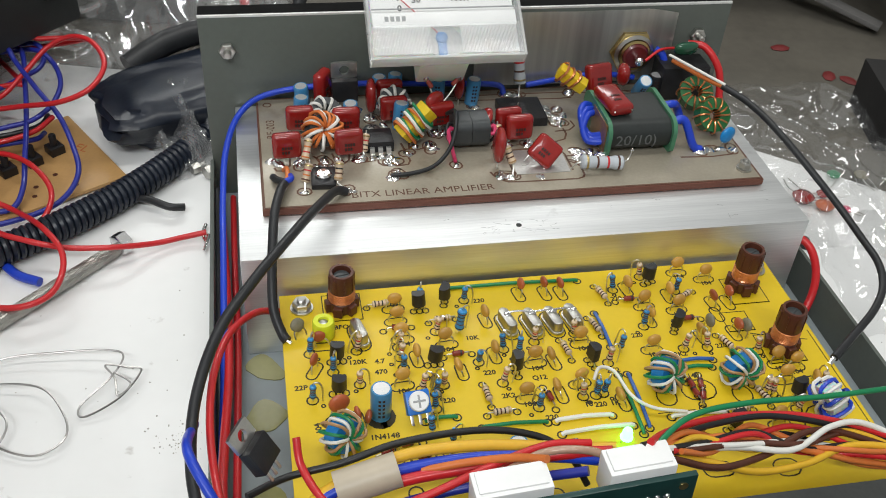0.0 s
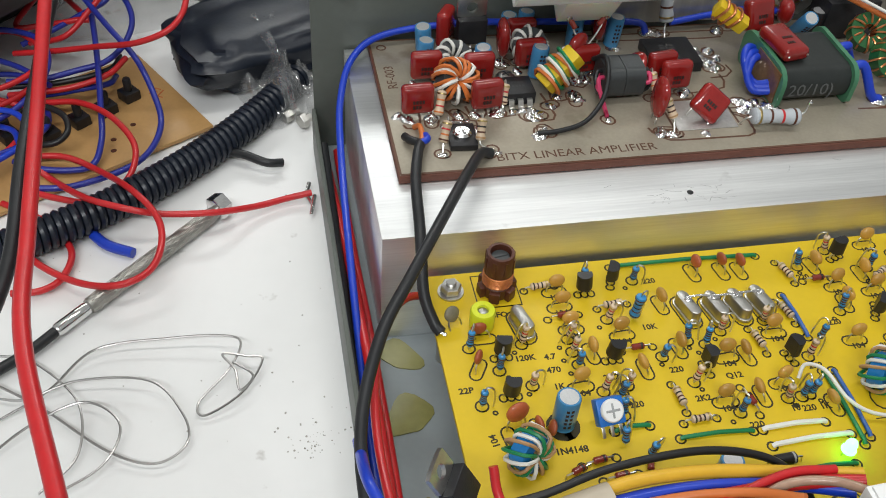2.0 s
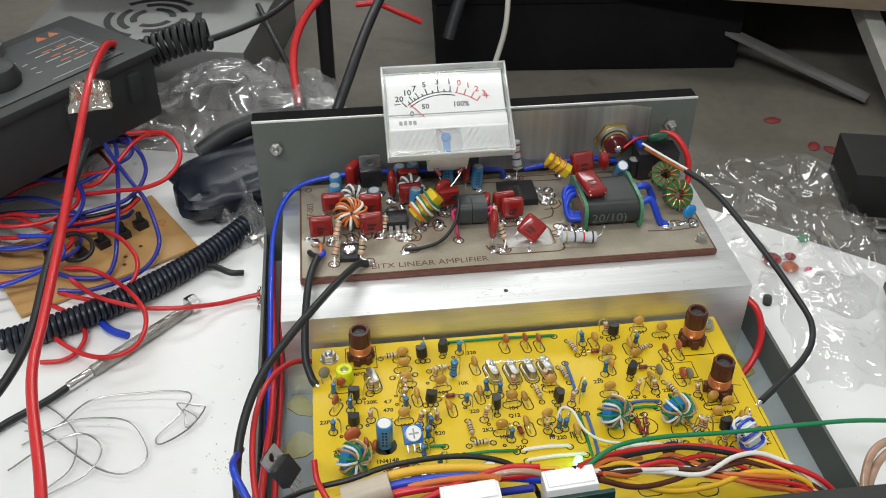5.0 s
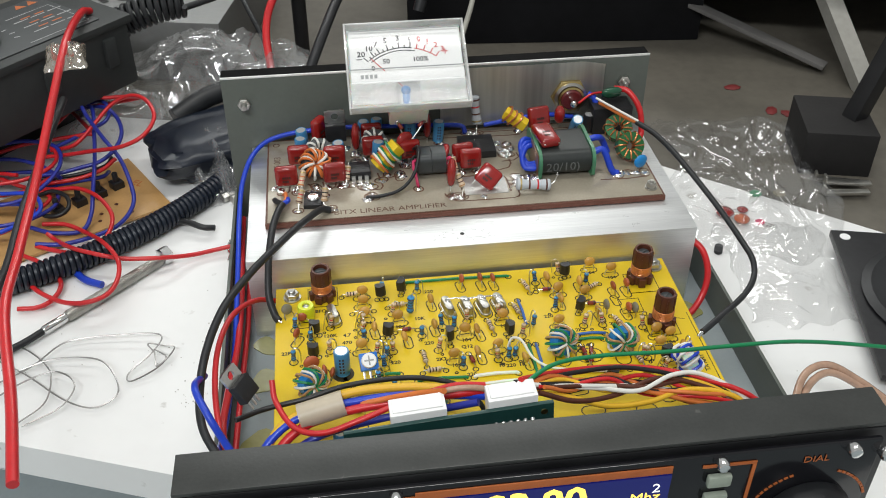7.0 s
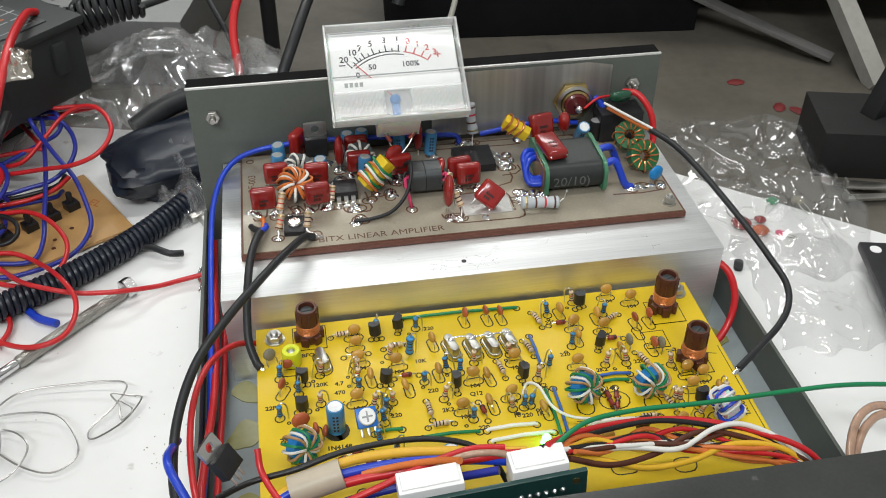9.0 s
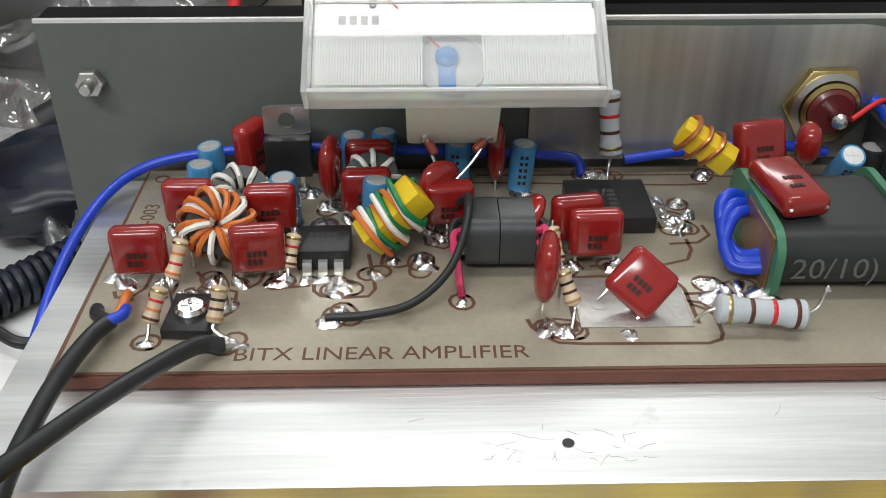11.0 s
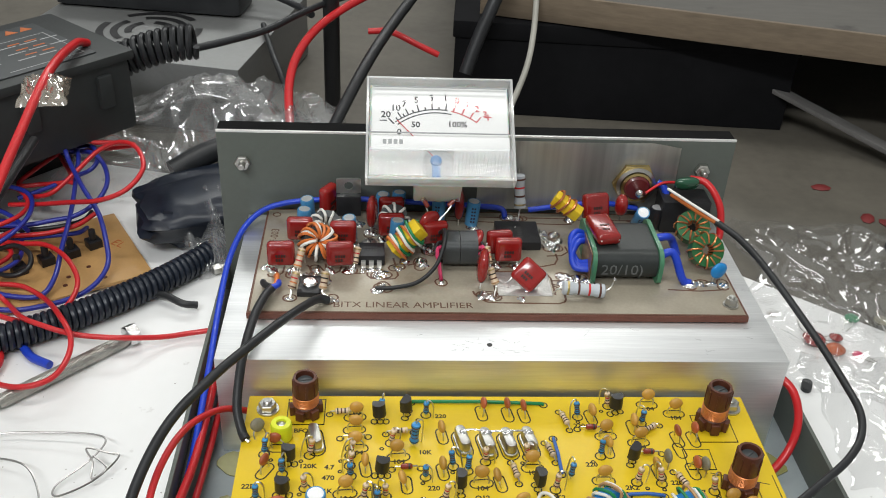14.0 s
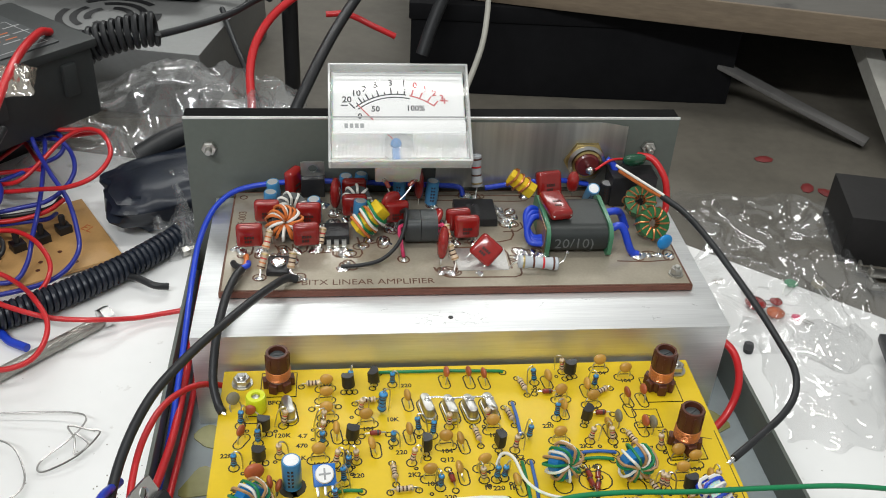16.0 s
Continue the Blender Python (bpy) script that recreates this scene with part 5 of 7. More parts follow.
for x, y, r in ((136, 42, 2.2), (135, 44, 1.8), (174, 44, 1.6), (177, 43, 1.7), (126, 43, 2.0), (129, 45, 1.6)):
    bm = bmesh.new()
    blob(bm, x, y, ZA, r, 1.4)
    part("solder_joint", bm, M_TIN, thing)

spread(lens_cap("flat sky blue disc capacitor at the board edge", mat("sky_blue_disc", (0.01, 0.22, 0.55), 0.35, coat=0.3), 7.5, 7.0, 3.0, 1.0, 4, "disc capacitors"), [ab(186.5, 46, 20)])
spread(lens_cap("glossy dark green disc capacitor near the socket", mat("dark_green_disc", (0.01, 0.07, 0.035), 0.2, coat=0.6), 11, 6, 4.5, 0.0, 4, "disc capacitors"), [at(181.5, 87, 66.0, 20, 0, 5)])
def span_resistor(label, body_mat, bands, p0, p1, r, leads, group):
    """A resistor whose body runs from p0 to p1, with bent leads given point by point."""
    thing = empty("resistor", at(*p0), label, "resistor", group)
    a, b = Vector(p0), Vector(p1)
    length = (b - a).length
    turn = Vector((0, 0, 1)).rotation_difference(b - a).to_matrix().to_4x4()
    back = Matrix.Translation(-a)
    bm = bmesh.new()
    bm_rev(bm, [(r * 0.4, -0.1), (r * 0.9, 0.15), (r * 1.06, 0.6), (r * 1.05, length * 0.2), (r * 0.9, length * 0.28), (r * 0.9, length * 0.72), (r * 1.05, length * 0.8), (r * 1.06, length - 0.6), (r * 0.9, length - 0.15), (r * 0.4, length + 0.1)], 18, turn)
    part("body", bm, body_mat, thing)
    for i, mt in enumerate(bands):
        z = length * (0.13 + 0.74 * i / (len(bands) - 1))
        rr = r * (1.075 if i in (0, len(bands) - 1) else 0.92)
        bm = bmesh.new()
        bm_rev(bm, [(rr, z - 0.05 - r * 0.14), (rr + 0.02, z - 0.02 - r * 0.14), (rr + 0.02, z + 0.02 + r * 0.14), (rr, z + 0.05 + r * 0.14)], 18, turn, cap=False)
        part("colour_band", bm, mt, thing)
    for pts in leads:
        bm = bmesh.new()
        bm_tube(bm, [back @ q for q in spline(pts, 4)], 0.3, 6)
        part("lead", bm, M_LEAD, thing)
    for ob in thing.children:
        ob.matrix_parent_inverse = Matrix()
    return thing


GB = (M_GOLD, M_BROWNPL, W_RED, M_BROWNPL)
span_resistor("large grey power resistor lying over the board with dark red bands", M_GREYRES, GB, (123.4, 33.6, 52.6), (139.4, 32.6, 51.8), 2.5,
              [[(123.4, 33.6, 52.6), (121.6, 33.8, 51.5), (120.4, 34.6, 49)], [(139.4, 32.6, 51.8), (141.6, 33.4, 53), (142.6, 34.2, 55.5), (142.8, 34.0, 56.6)]], "power resistors")
bm = bmesh.new()
blob(bm, 142.8, 34.0, 56.2, 0.45, 0.8)
tagged(part("solder_bead", bm, M_TIN), "solder bead on the free lead of the grey resistor", "solder")
span_resistor("large grey power resistor standing on one lead behind the meter", M_GREYRES, GB, (113.6, 87.4, 55.0), (112.4, 91.0, 69.0), 2.4,
              [[(113.6, 87.4, 55.0), (113.2, 86.4, 52.4), (112.2, 82, 50.4), (110.6, 77, 52.0)], [(112.4, 91, 69), (112.4, 91.6, 71)]], "power resistors")
for k, (p0, p1, foot) in enumerate((((23.3, 34.0, 50.4), (25.3, 37.8, 55.6), (23, 31.8)), ((34.8, 33.6, 50.6), (35.9, 37.4, 56.0), (37.6, 31.5)), ((24.3, 47.6, 50.5), (26.2, 52.0, 56.6), (22.6, 46.6)),
                                    ((45.8, 51.0, 50.5), (47.1, 54.4, 56.0), (45.2, 49.6)), ((97.8, 51.4, 50.8), (96.7, 55.4, 56.4), (98.4, 50.0)), ((99.2, 38.0, 50.5), (96.8, 41.2, 56.0), (98.2, 33.6)))):
    span_resistor("tan resistor with coloured bands leaning on the amplifier board", M_TANRES, ((M_BROWNPL, W_ORANGE, W_RED, M_GOLD), (W_TAN, M_BROWNPL, W_BLACK, M_GOLD), (W_ORANGE, W_RED, W_ORANGE, M_GOLD), (M_BROWNPL, W_BLACK, W_RED, M_GOLD))[k % 4], p0, p1, 1.45,
                  [[p0, (p0[0], p0[1] - 0.8, p0[2] - 0.9), (foot[0], foot[1], 48.0)], [p1, (p1[0] + 0.2, p1[1] + 1.2, p1[2] + 0.6), (p1[0] + 0.4, p1[1] + 2.6, p1[2] - 2.0), (p1[0] + 0.5, p1[1] + 3.0, 48.0)]], "resistors on the amplifier board")
thing = empty("cross_head_screw", ab(51.3, 69), "plated cross-head screw in the amplifier board", "screw", "fixing screws of the boards")
bm = bmesh.new()
bm_rev(bm, [(3.5, 0), (3.5, 0.3), (2.9, 1.1), (1.6, 1.7), (0.3, 1.8)], 22)
part("head", bm, M_NICKEL, thing)
bm = bmesh.new()
for a in (25, 115):
    bm_box(bm, -1.6, -0.28, 1.5, 1.6, 0.28, 1.84, 0.05, shift(rz=a))
part("cross_slot", bm, M_FERRITE, thing)

# solder lumps on the amplifier board
rnd = random.Random(8)
LUMPS = [(22.9, 31.6), (15.5, 49.6), (22.4, 47.6), (31.6, 50.0), (37.6, 49.9), (44.3, 49.6), (37.8, 31.0), (39.4, 30.4), (54.6, 46.6), (57.4, 47.2), (71.0, 57.4), (71.4, 54.2), (78.9, 42.6), (65.0, 56.2), (62.2, 52.4), (51.9, 77.4), (93.2, 82.6), (94.4, 34.2), (97.8, 33.2),
         (109.1, 31.9), (125.6, 47.6), (127.2, 47.0), (133.6, 44.4), (131.8, 46.4), (126.0, 42.0), (129.4, 41.6), (109.0, 53.8), (98.2, 52.6), (110.3, 92.0), (108.2, 91.6), (113, 91.0), (47, 83.2), (44.6, 83.4), (34.8, 41.6), (26.8, 44.8), (44.8, 63.0), (46.4, 66.0), (53.6, 36.4), (55.4, 38.2), (57.6, 39.2), (74.6, 64.4), (77.2, 65.2),
         (136.0, 90.6), (13, 52), (174, 43.6), (180, 44.0), (184, 43.4), (188, 43.0), (174.8, 41.8), (133.8, 41.8), (58, 78), (38, 74), (123.4, 76.8), (125.2, 71.9), (124.6, 67.2), (127.6, 72.8), (127.2, 77.6), (126.8, 68.0)]
bm = bmesh.new()
for i, (x, y) in enumerate(LUMPS):
    if i % 3 != 1:
        ribbon(bm, oval(x, y, 5.0 + (i % 4) * 0.8, 4.2, 40 * i, 6), 0.7, 48.03 + 0.0005 * i, True)
tagged(part("etched_ring", bm, M_BROWNINK, amp, "brown etched rings round the solder pads", smooth=False), kind="stuff")
for x, y in LUMPS:
    bm = bmesh.new()
    for k in range(rnd.randint(1, 3)):
        blob(bm, rnd.uniform(-1.2, 1.2), rnd.uniform(-0.9, 0.9), 0, rnd.uniform(0.9, 1.7), rnd.uniform(0.5, 1.3))
    part("solder_joint", bm, M_TIN, amp, at=ab(x, y, rnd.uniform(0, 360)))

# antenna socket on the back plate
sock = empty("antenna_socket", at(162.5, 96.0, 63.5), "brass and red antenna socket on the back plate", "socket")
m = shift(0, 0, 0, 90)
for nm, prof, seg, mt in (("hex_nut", [(9.2, 0), (9.8, 0.4), (9.8, 2.2), (9.2, 2.6)], 6, M_GOLD), ("ring", [(8.2, 2.6), (8.4, 3.4), (7.0, 4.0), (6.8, 2.8)], 28, M_NICKEL), ("inner_ring", [(6.6, 2.8), (6.6, 4.6), (5.6, 5.0), (5.5, 3.0)], 28, M_GOLD),
                          ("insulator", [(5.4, 2.8), (5.4, 5.2), (4.6, 6.0), (1, 6.0)], 24, mat("dark_red_insulator", (0.11, 0.012, 0.012), 0.35, coat=0.4)), ("contact", [(1.3, 6), (1.3, 9), (1.8, 10), (1.3, 11.2), (0.2, 11.6)], 14, M_TIN)):
    bm = bmesh.new()
    bm_rev(bm, prof, seg, m)
    part(nm, bm, mt, sock)

# ---------------------------------------------------------------- panel meter, tilted back
meter = empty("vu_meter", Matrix(), "white level meter in a clear case, tilted over the board", "meter")
MW, MH = 57.4, 44.5
bm = bmesh.new()
bm_box(bm, 1.2, 1, -7.2, MW - 1.4, MH - 1, -4.6, 0.8)
part("rear_case", bm, M_CREAM, meter, "milky plastic rear case")
bm = bmesh.new()
bm_box(bm, 2, 15.5, -4.6, MW - 2, MH - 2, -3.6, 0.2)
dial = part("dial_plate", bm, M_WHITE, meter, "white printed scale plate")
bm = bmesh.new()
bm_box(bm, 2, 13, -1.6, MW - 2, 19, -1.0, 0.15)
part("white_band", bm, M_WHITE, meter, "white lower cover band")
bm = bmesh.new()
bm_rev(bm, [(6.6, -4.2), (6.6, -3.8), (6.0, -3.7), (0.2, -3.7)], 30, shift(28, 8.2, 0))
part("coil_window", bm, mat("pale_grey_plate", (0.55, 0.55, 0.54), 0.6, vary=0.1, scale=200), meter)
bm = bmesh.new()
bm_rev(bm, [(2.2, 0), (2.2, 1.2), (1.4, 1.8)], 18, shift(27, 9.5, -3.8))
bm_box(bm, 25.4, 2.5, -3.8, 28.6, 8, -3.0, 0.2)
part("movement", bm, M_BLUECORE, meter, "blue meter movement behind ribbed plastic")
bm = bmesh.new()
bm_box(bm, 0, 0, -0.5, MW, MH, 0.4, 0.3)
part("cover", bm, M_CLEAR, meter, "clear plastic front cover")
for nm, b in (("rim", (0, 0, -6.0, 1.0, MH, 0.3)), ("rim", (MW - 1, 0, -6.0, MW, MH, 0.3)), ("rim", (1, 0, -6.0, MW - 1, 1.0, 0.3)), ("rim", (1, MH - 1, -6.0, MW - 1, MH, 0.3))):
    bm = bmesh.new()
    bm_box(bm, *b, 0.2)
    part(nm, bm, film_material("case_side_film", (0.8, 0.81, 0.8), 0.5, 0.2, 0.0, 0.1), meter, "translucent case side")
bm = bmesh.new()
bm_box(bm, 1.2, 1.2, 0.45, MW - 1.2, 13.2, 0.7, 0.1)
part("frosted_strip", bm, film_material("frosted_acrylic", (0.80, 0.82, 0.84), 0.14, 0.2, 0.0, 0.1), meter, "frosted lower part of the cover")
for i in range(100):
    x = 2.5 + i * 0.53
    if x > MW - 2.5 or 22.5 < x < 33.5:
        continue
    bm = bmesh.new()
    bm_box(bm, x, 2, -0.9, x + 0.27, 12.8, -0.52, 0.0)
    part("rib", bm, M_WHITE, meter, smooth=False)
bm = bmesh.new()
bm_box(bm, 2, 20.2, -1.2, MW - 2, 20.6, -0.8, 0)
bm_box(bm, 2.5, 40.5, -1.2, MW - 2.5, 40.9, -0.8, 0)
part("cover_step", bm, M_GREYINK, meter)
bm = bmesh.new()
for i in range(4):
    bm_box(bm, 6.5 + i * 2.1, 15.4, -0.98, 7.9 + i * 2.1, 17.4, -0.9, 0, None)
part("maker_mark", bm, M_GREYINK, meter, "grey bars of a maker's mark", smooth=False)
PX, PY, PR = 27.5, 7.0, 24.0
M_METERINK = mat("meter_black_ink", (0.03, 0.03, 0.035), 0.6)


def arc_pt(a, r):
    return (PX + r * math.sin(radians(a)), PY + r * math.cos(radians(a)))


def arc(a0, a1, r, w, mt, nm):
    bm = bmesh.new()
    ribbon(bm, [arc_pt(a0 + (a1 - a0) * i / 20, r) for i in range(21)], w, -3.55)
    part(nm, bm, mt, dial, smooth=False)


arc(-40, 10, PR + 1.2, 0.5, M_METERINK, "scale_arc")
arc(-40, 14, PR - 0.2, 0.5, M_METERINK, "scale_arc")
arc(13, 38, PR + 1.2, 0.5, M_REDINK, "scale_arc")
bm = bmesh.new()
for a in (-42, -33, -26, -16, -4, 8, -37, -30, -21, -10, 2):
    big = a in (-42, -33, -26, -16, -4, 8)
    ribbon(bm, [arc_pt(a, PR + 1), arc_pt(a, PR + (4.2 if big else 2.6))], 0.55, -3.54)
part("scale_mark", bm, M_METERINK, dial, smooth=False)
bm = bmesh.new()
for a in (15, 23, 31, 38):
    ribbon(bm, [arc_pt(a, PR + 1), arc_pt(a, PR + 4.2)], 0.55, -3.54)
ribbon(bm, [(46.2, 29.2), (49, 29.2)], 0.5, -3.54)
ribbon(bm, [(47.6, 27.8), (47.6, 30.6)], 0.5, -3.54)
part("scale_mark", bm, M_REDINK, dial, smooth=False)
bm = bmesh.new()
ribbon(bm, [(5.2, 27.0), (8, 27.0)], 0.5, -3.54)
part("minus_mark", bm, M_METERINK, dial, smooth=False)
for w, a, mt in (("20", -43, M_METERINK), ("10", -33.5, M_METERINK), ("7", -26, M_METERINK), ("5", -16, M_METERINK), ("3", -4, M_METERINK), ("1", 7, M_METERINK), ("0", 16, M_REDINK), ("1", 24.5, M_REDINK), ("2", 33, M_REDINK), ("3", 40.5, M_REDINK)):
    x, y = arc_pt(a, PR + 5.2)
    text_mesh("scale_number", w, 3.9, mt, at(x, y, -3.5), dial, 0.01, align="CENTER", bold=0.08)
for w, x, y in (("0", 12.8, 20.9), ("50", 19.2, 24.2), ("100%", 35.5, 24.6)):
    text_mesh("scale_number", w, 3.5, M_METERINK, at(x, y, -3.5), dial, 0.01, align="CENTER", bold=0.08)
bm = bmesh.new()
bm_tube(bm, [(27, 10, -2.8), arc_pt(-38, 25)+(-2.8,)], 0.22, 5)
part("needle", bm, M_REDINK, meter, "thin red needle")
bm = bmesh.new()
bm_box(bm, 19.0, 1.6, -23.6, 37.6, 19, -7.2, 0.8)
part("movement_housing", bm, M_CREAM, meter, "milky plastic housing of the movement")
meter.matrix_world = at(49.6, 61.3, 82, 35.5, 0, 0)
lead = empty("twisted_lead", at(0, 0, 0), "twisted bare leads with glass diodes holding up the meter", "wire")
for sg, top in ((0, (72.4, 74.6, 66.5)), (1, (85.4, 75.4, 66.2))):
    bm = bmesh.new()
    tw = [(77.0 + 0.5 * math.cos(k * 1.3 + sg * math.pi), 68.0 - k * 0.22 + 0.5 * math.sin(k * 1.3 + sg * math.pi), 57.4 - k * 0.95) for k in range(11)]
    bm_tube(bm, spline([top, (top[0] * 0.6 + 77 * 0.4, 72, 62), *tw], 4), 0.32, 6)
    part("lead_wire", bm, M_LEAD, lead)
    bm = bmesh.new()
    bm_rev(bm, [(0.4, 0), (0.95, 0.4), (0.95, 3.0), (0.4, 3.4)], 12, shift(top[0] * 0.93 + 77 * 0.07, top[1] - 0.5, top[2] - 0.8) @ Vector((0, 0, 1)).rotation_difference(Vector((77, 71, 60)) - Vector(top)).to_matrix().to_4x4())
    part("glass_diode", bm, mat("amber_glass", (0.22, 0.03, 0.02), 0.12), lead)
    bm = bmesh.new()
    bm_rev(bm, [(1.0, -1.2), (1.1, 0), (0.8, 1.4)], 10, shift(*top))
    part("terminal", bm, M_TIN, lead)


# ---------------------------------------------------------------- wires and cables
def cable(name, pts, r, mt, label, category="cable", group="", ends=(), seg=10, per=8):
    bm = bmesh.new()
    bm_tube(bm, spline(pts, per), r, seg)
    ob = tagged(part(name, bm, mt), label, category, group)
    for p, d, er in ends:
        bm = bmesh.new()
        a = Vector(p)
        bm_tube(bm, [a, a + Vector(d) * 0.5, a + Vector(d)], er, 6)
        part("bare_end", bm, M_TIN, ob)
    return ob


cable("coaxial_cable", [(187, 60, 66), (194, 50, 64), (201, 35, 59.5), (212.5, 11, 48), (219, -6, 40), (220.5, -17, 37), (217, -27, 35), (209, -36, 33.5), (196, -46, 32.8), (185, -54, 32)], 1.35, M_RUBBER, "black coaxial cable bridging from the amplifier board to the yellow board", ends=(((185, -54, 32), (-2.5, -2, -0.8), 0.8),))
cable("wire", [(187, 60, 66), (183, 66, 66), (178, 74, 66.5), (174, 80, 67)], 1.1, W_ORANGE, "orange and white stripped wires at the cable end", "wire")
cable("wire", [(187.5, 59, 67), (182, 66, 68), (176, 74, 69), (172, 80, 69.5)], 0.6, W_WHITE, "white stripped wire at the cable end", "wire")
cable("wire", [(184, 90, 69), (190, 86, 69), (195, 80, 62), (196, 76, 52), (195, 74, 49)], 1.5, W_RED, "thick red wire from the green capacitor", "wire")
cable("wire", [(165, 86, 64), (172, 89, 67), (180, 92, 66), (184, 92, 66)], 0.6, W_RED, "thin red wire from the antenna socket", "wire")
cable("wire", [(171, 92, 66), (174, 90, 64), (175, 88, 58), (172, 86, 52)], 1.5, W_BLUE, "short blue wire beside the antenna socket", "wire")
cable("wire", [(-8, -92, 30), (-9, -60, 14), (-8, -20, 12), (-7, 20, 22), (-6, 50, 34), (-4, 70, 42), (2, 86, 48), (14, 93, 52), (40, 94.5, 54), (70, 94.5, 53), (95, 94, 52), (106, 92, 52), (108, 90, 49)], 1.2, W_BLUE, "blue wire running behind the amplifier board", "wire")
cable("wire", [(118, 93, 51), (135, 94, 53), (150, 94.5, 54), (165, 94, 52)], 1.2, W_BLUE, "blue wire behind the transformer", "wire")
cable("wire", [(-9, 90, 6), (-8, 60, 10), (-6.5, 20, 12), (-6, -20, 16), (-7, -60, 26), (-7, -84, 30), (-2, -98, 26)], 1.5, W_RED, "thick red wire along the tray side", "wire")
cable("wire", [(-4, 90, 5), (-4, 40, 6), (-3.5, 0, 8), (-4, -50, 14), (-5, -96, 16)], 1.25, W_RED, "dark red wire along the tray floor", "wire")
cable("wire", [(-9.5, 80, 16), (-9.8, 30, 12), (-9.6, -30, 10), (-9, -96, 12)], 1.8, M_RUBBER, "black wire along the tray side", "wire")
cable("coaxial_cable", [(37, 28.5, 49.5), (33, 26, 51.5), (26, 13, 55), (18, -2, 57.5), (4.5, -26, 59), (-6.5, -43, 54.5), (-13.5, -62, 45), (-13.5, -84, 38), (-6, -98, 32), (2, -106, 28)], 1.6, M_RUBBER, "black coaxial cable arching over the heatsink edge", ends=(((37, 28.5, 49.5), (1.5, 1.5, -0.8), 0.7),))
cable("coaxial_cable", [(16.5, 34, 51), (14.5, 28, 51.5), (12, 16, 51), (10.5, 0, 49), (9.8, -8, 45), (9.5, -16, 38), (11.5, -22, 33), (13, -24.5, 31.8)], 1.6, M_RUBBER, "black coaxial cable running down the heatsink", ends=(((13, -24.5, 31.8), (1.2, -0.8, -0.5), 0.7),))
cable("wire", [(16.5, 34, 51), (17.5, 37, 51), (17.5, 42, 51), (16.5, 45, 48.5)], 0.9, W_ORANGE, "orange wire stripped from the coaxial cable", "wire")
cable("wire", [(16, 33, 51.5), (18.5, 34.5, 51.8), (18.5, 37.5, 51.0)], 1.1, W_BLUE, "blue wire wrap at the cable end", "wire")
cable("wire", [(16, 34, 51), (13.5, 36.5, 50.5), (12.5, 39.5, 49.5)], 1.3, W_BLACK, "black stripped end of the coaxial cable", "wire")
cable("wire", [(20, -1, 22), (13, -6, 27), (4, -15, 36), (-4, -30, 42), (-8.5, -48, 43), (-9.5, -66, 40), (-7.5, -84, 36), (-3, -98, 30)], 1.15, W_RED, "red wire passing under the yellow board", "wire")
cable("wire", [(-14, -60, 38), (-14, -80, 52), (-9, -92, 50), (-4, -98, 42), (0, -102, 36)], 1.35, W_BLUE, "blue wire looping to the power transistor", "wire")
cable("wire", [(79, 64, 57), (80.6, 58, 61.5), (79.6, 50.5, 58.5), (76.4, 44.6, 53.6), (70, 39.6, 50.2), (62, 37.4, 49.2), (54, 37.0, 48.9)], 0.8, M_RUBBER, "thin black wire lying over the amplifier board", "wire")
cable("wire", [(198, 6, 36), (203.5, -1, 33), (205.5, -7, 25), (203, -12, 16), (196, -17, 9), (186, -20, 5)], 1.5, W_RED, "red wire curving out of the tray corner", "wire")
cable("speaker_cable", [(200, -108, 34), (206, -96, 34), (214, -86, 36), (226, -81, 34), (240, -84, 26), (262, -96, 14), (300, -112, 6)], 1.5, W_CLEARCU, "clear twin speaker cable with copper strands")
cable("speaker_cable", [(202, -108, 32), (208, -97, 32), (216, -88.5, 34), (227, -83.5, 32), (241, -86.5, 24), (263, -98.5, 12), (300, -115, 4)], 1.5, W_CLEARCU, "clear twin speaker cable with copper strands")

# harness across the front of the yellow board
H = "harness of coloured wires across the yellow board"
rnd = random.Random(21)


def strand(pts, r, mt, colour):
    pts = list(pts)
    if pts[-1][0] > 150:
        pts += [(pts[-1][0] + 10, -111, 30), (pts[-1][0] + 14, -117, 18)] if pts[-1][0] < 250 else []
    cable("harness_wire", pts, r * (0.72 if pts[0][0] > 90 else 0.9), mt, colour + " insulated wire in the bundle across the yellow board", "wire", H)


strand([(0, -92, 46), (10, -86, 44), (24, -85, 46), (40, -82, 48), (62, -80, 47), (78, -82, 44), (86, -87, 40), (90, -92, 34)], 1.1, W_BLACK, "black")
strand([(6, -108, 30), (12, -97, 40), (22, -91, 45), (40, -87, 49), (60, -86.5, 49), (80, -89, 48), (95, -93, 50)], 1.8, W_YELLOW, "yellow")
strand([(4, -110, 30), (9, -100, 38), (20, -93, 44), (38, -90, 47), (58, -89.5, 48), (78, -92, 48), (90, -98, 52)], 1.7, W_BLUE, "blue")
strand([(8, -110, 30), (14, -101, 38), (24, -95, 43), (40, -92.5, 46), (60, -92.5, 48), (80, -93, 50), (92, -97, 54)], 1.8, W_RED, "red")
strand([(13, -80, 52), (14, -86, 47), (20, -96, 44), (30, -101, 45), (44, -100, 49), (60, -96, 52), (76, -92, 53), (88, -92, 52)], 1.2, W_RED, "thin red")
strand([(10, -112, 30), (16, -104, 36), (28, -98, 40), (50, -96, 44), (70, -98, 48), (84, -102, 54)], 1.5, W_NAVY, "dark blue")
strand([(98, -103, 64), (106, -96, 58), (118, -90, 53), (134, -87, 50), (152, -88, 48), (170, -94, 46), (186, -102, 42)], 1.4, W_RED, "red")
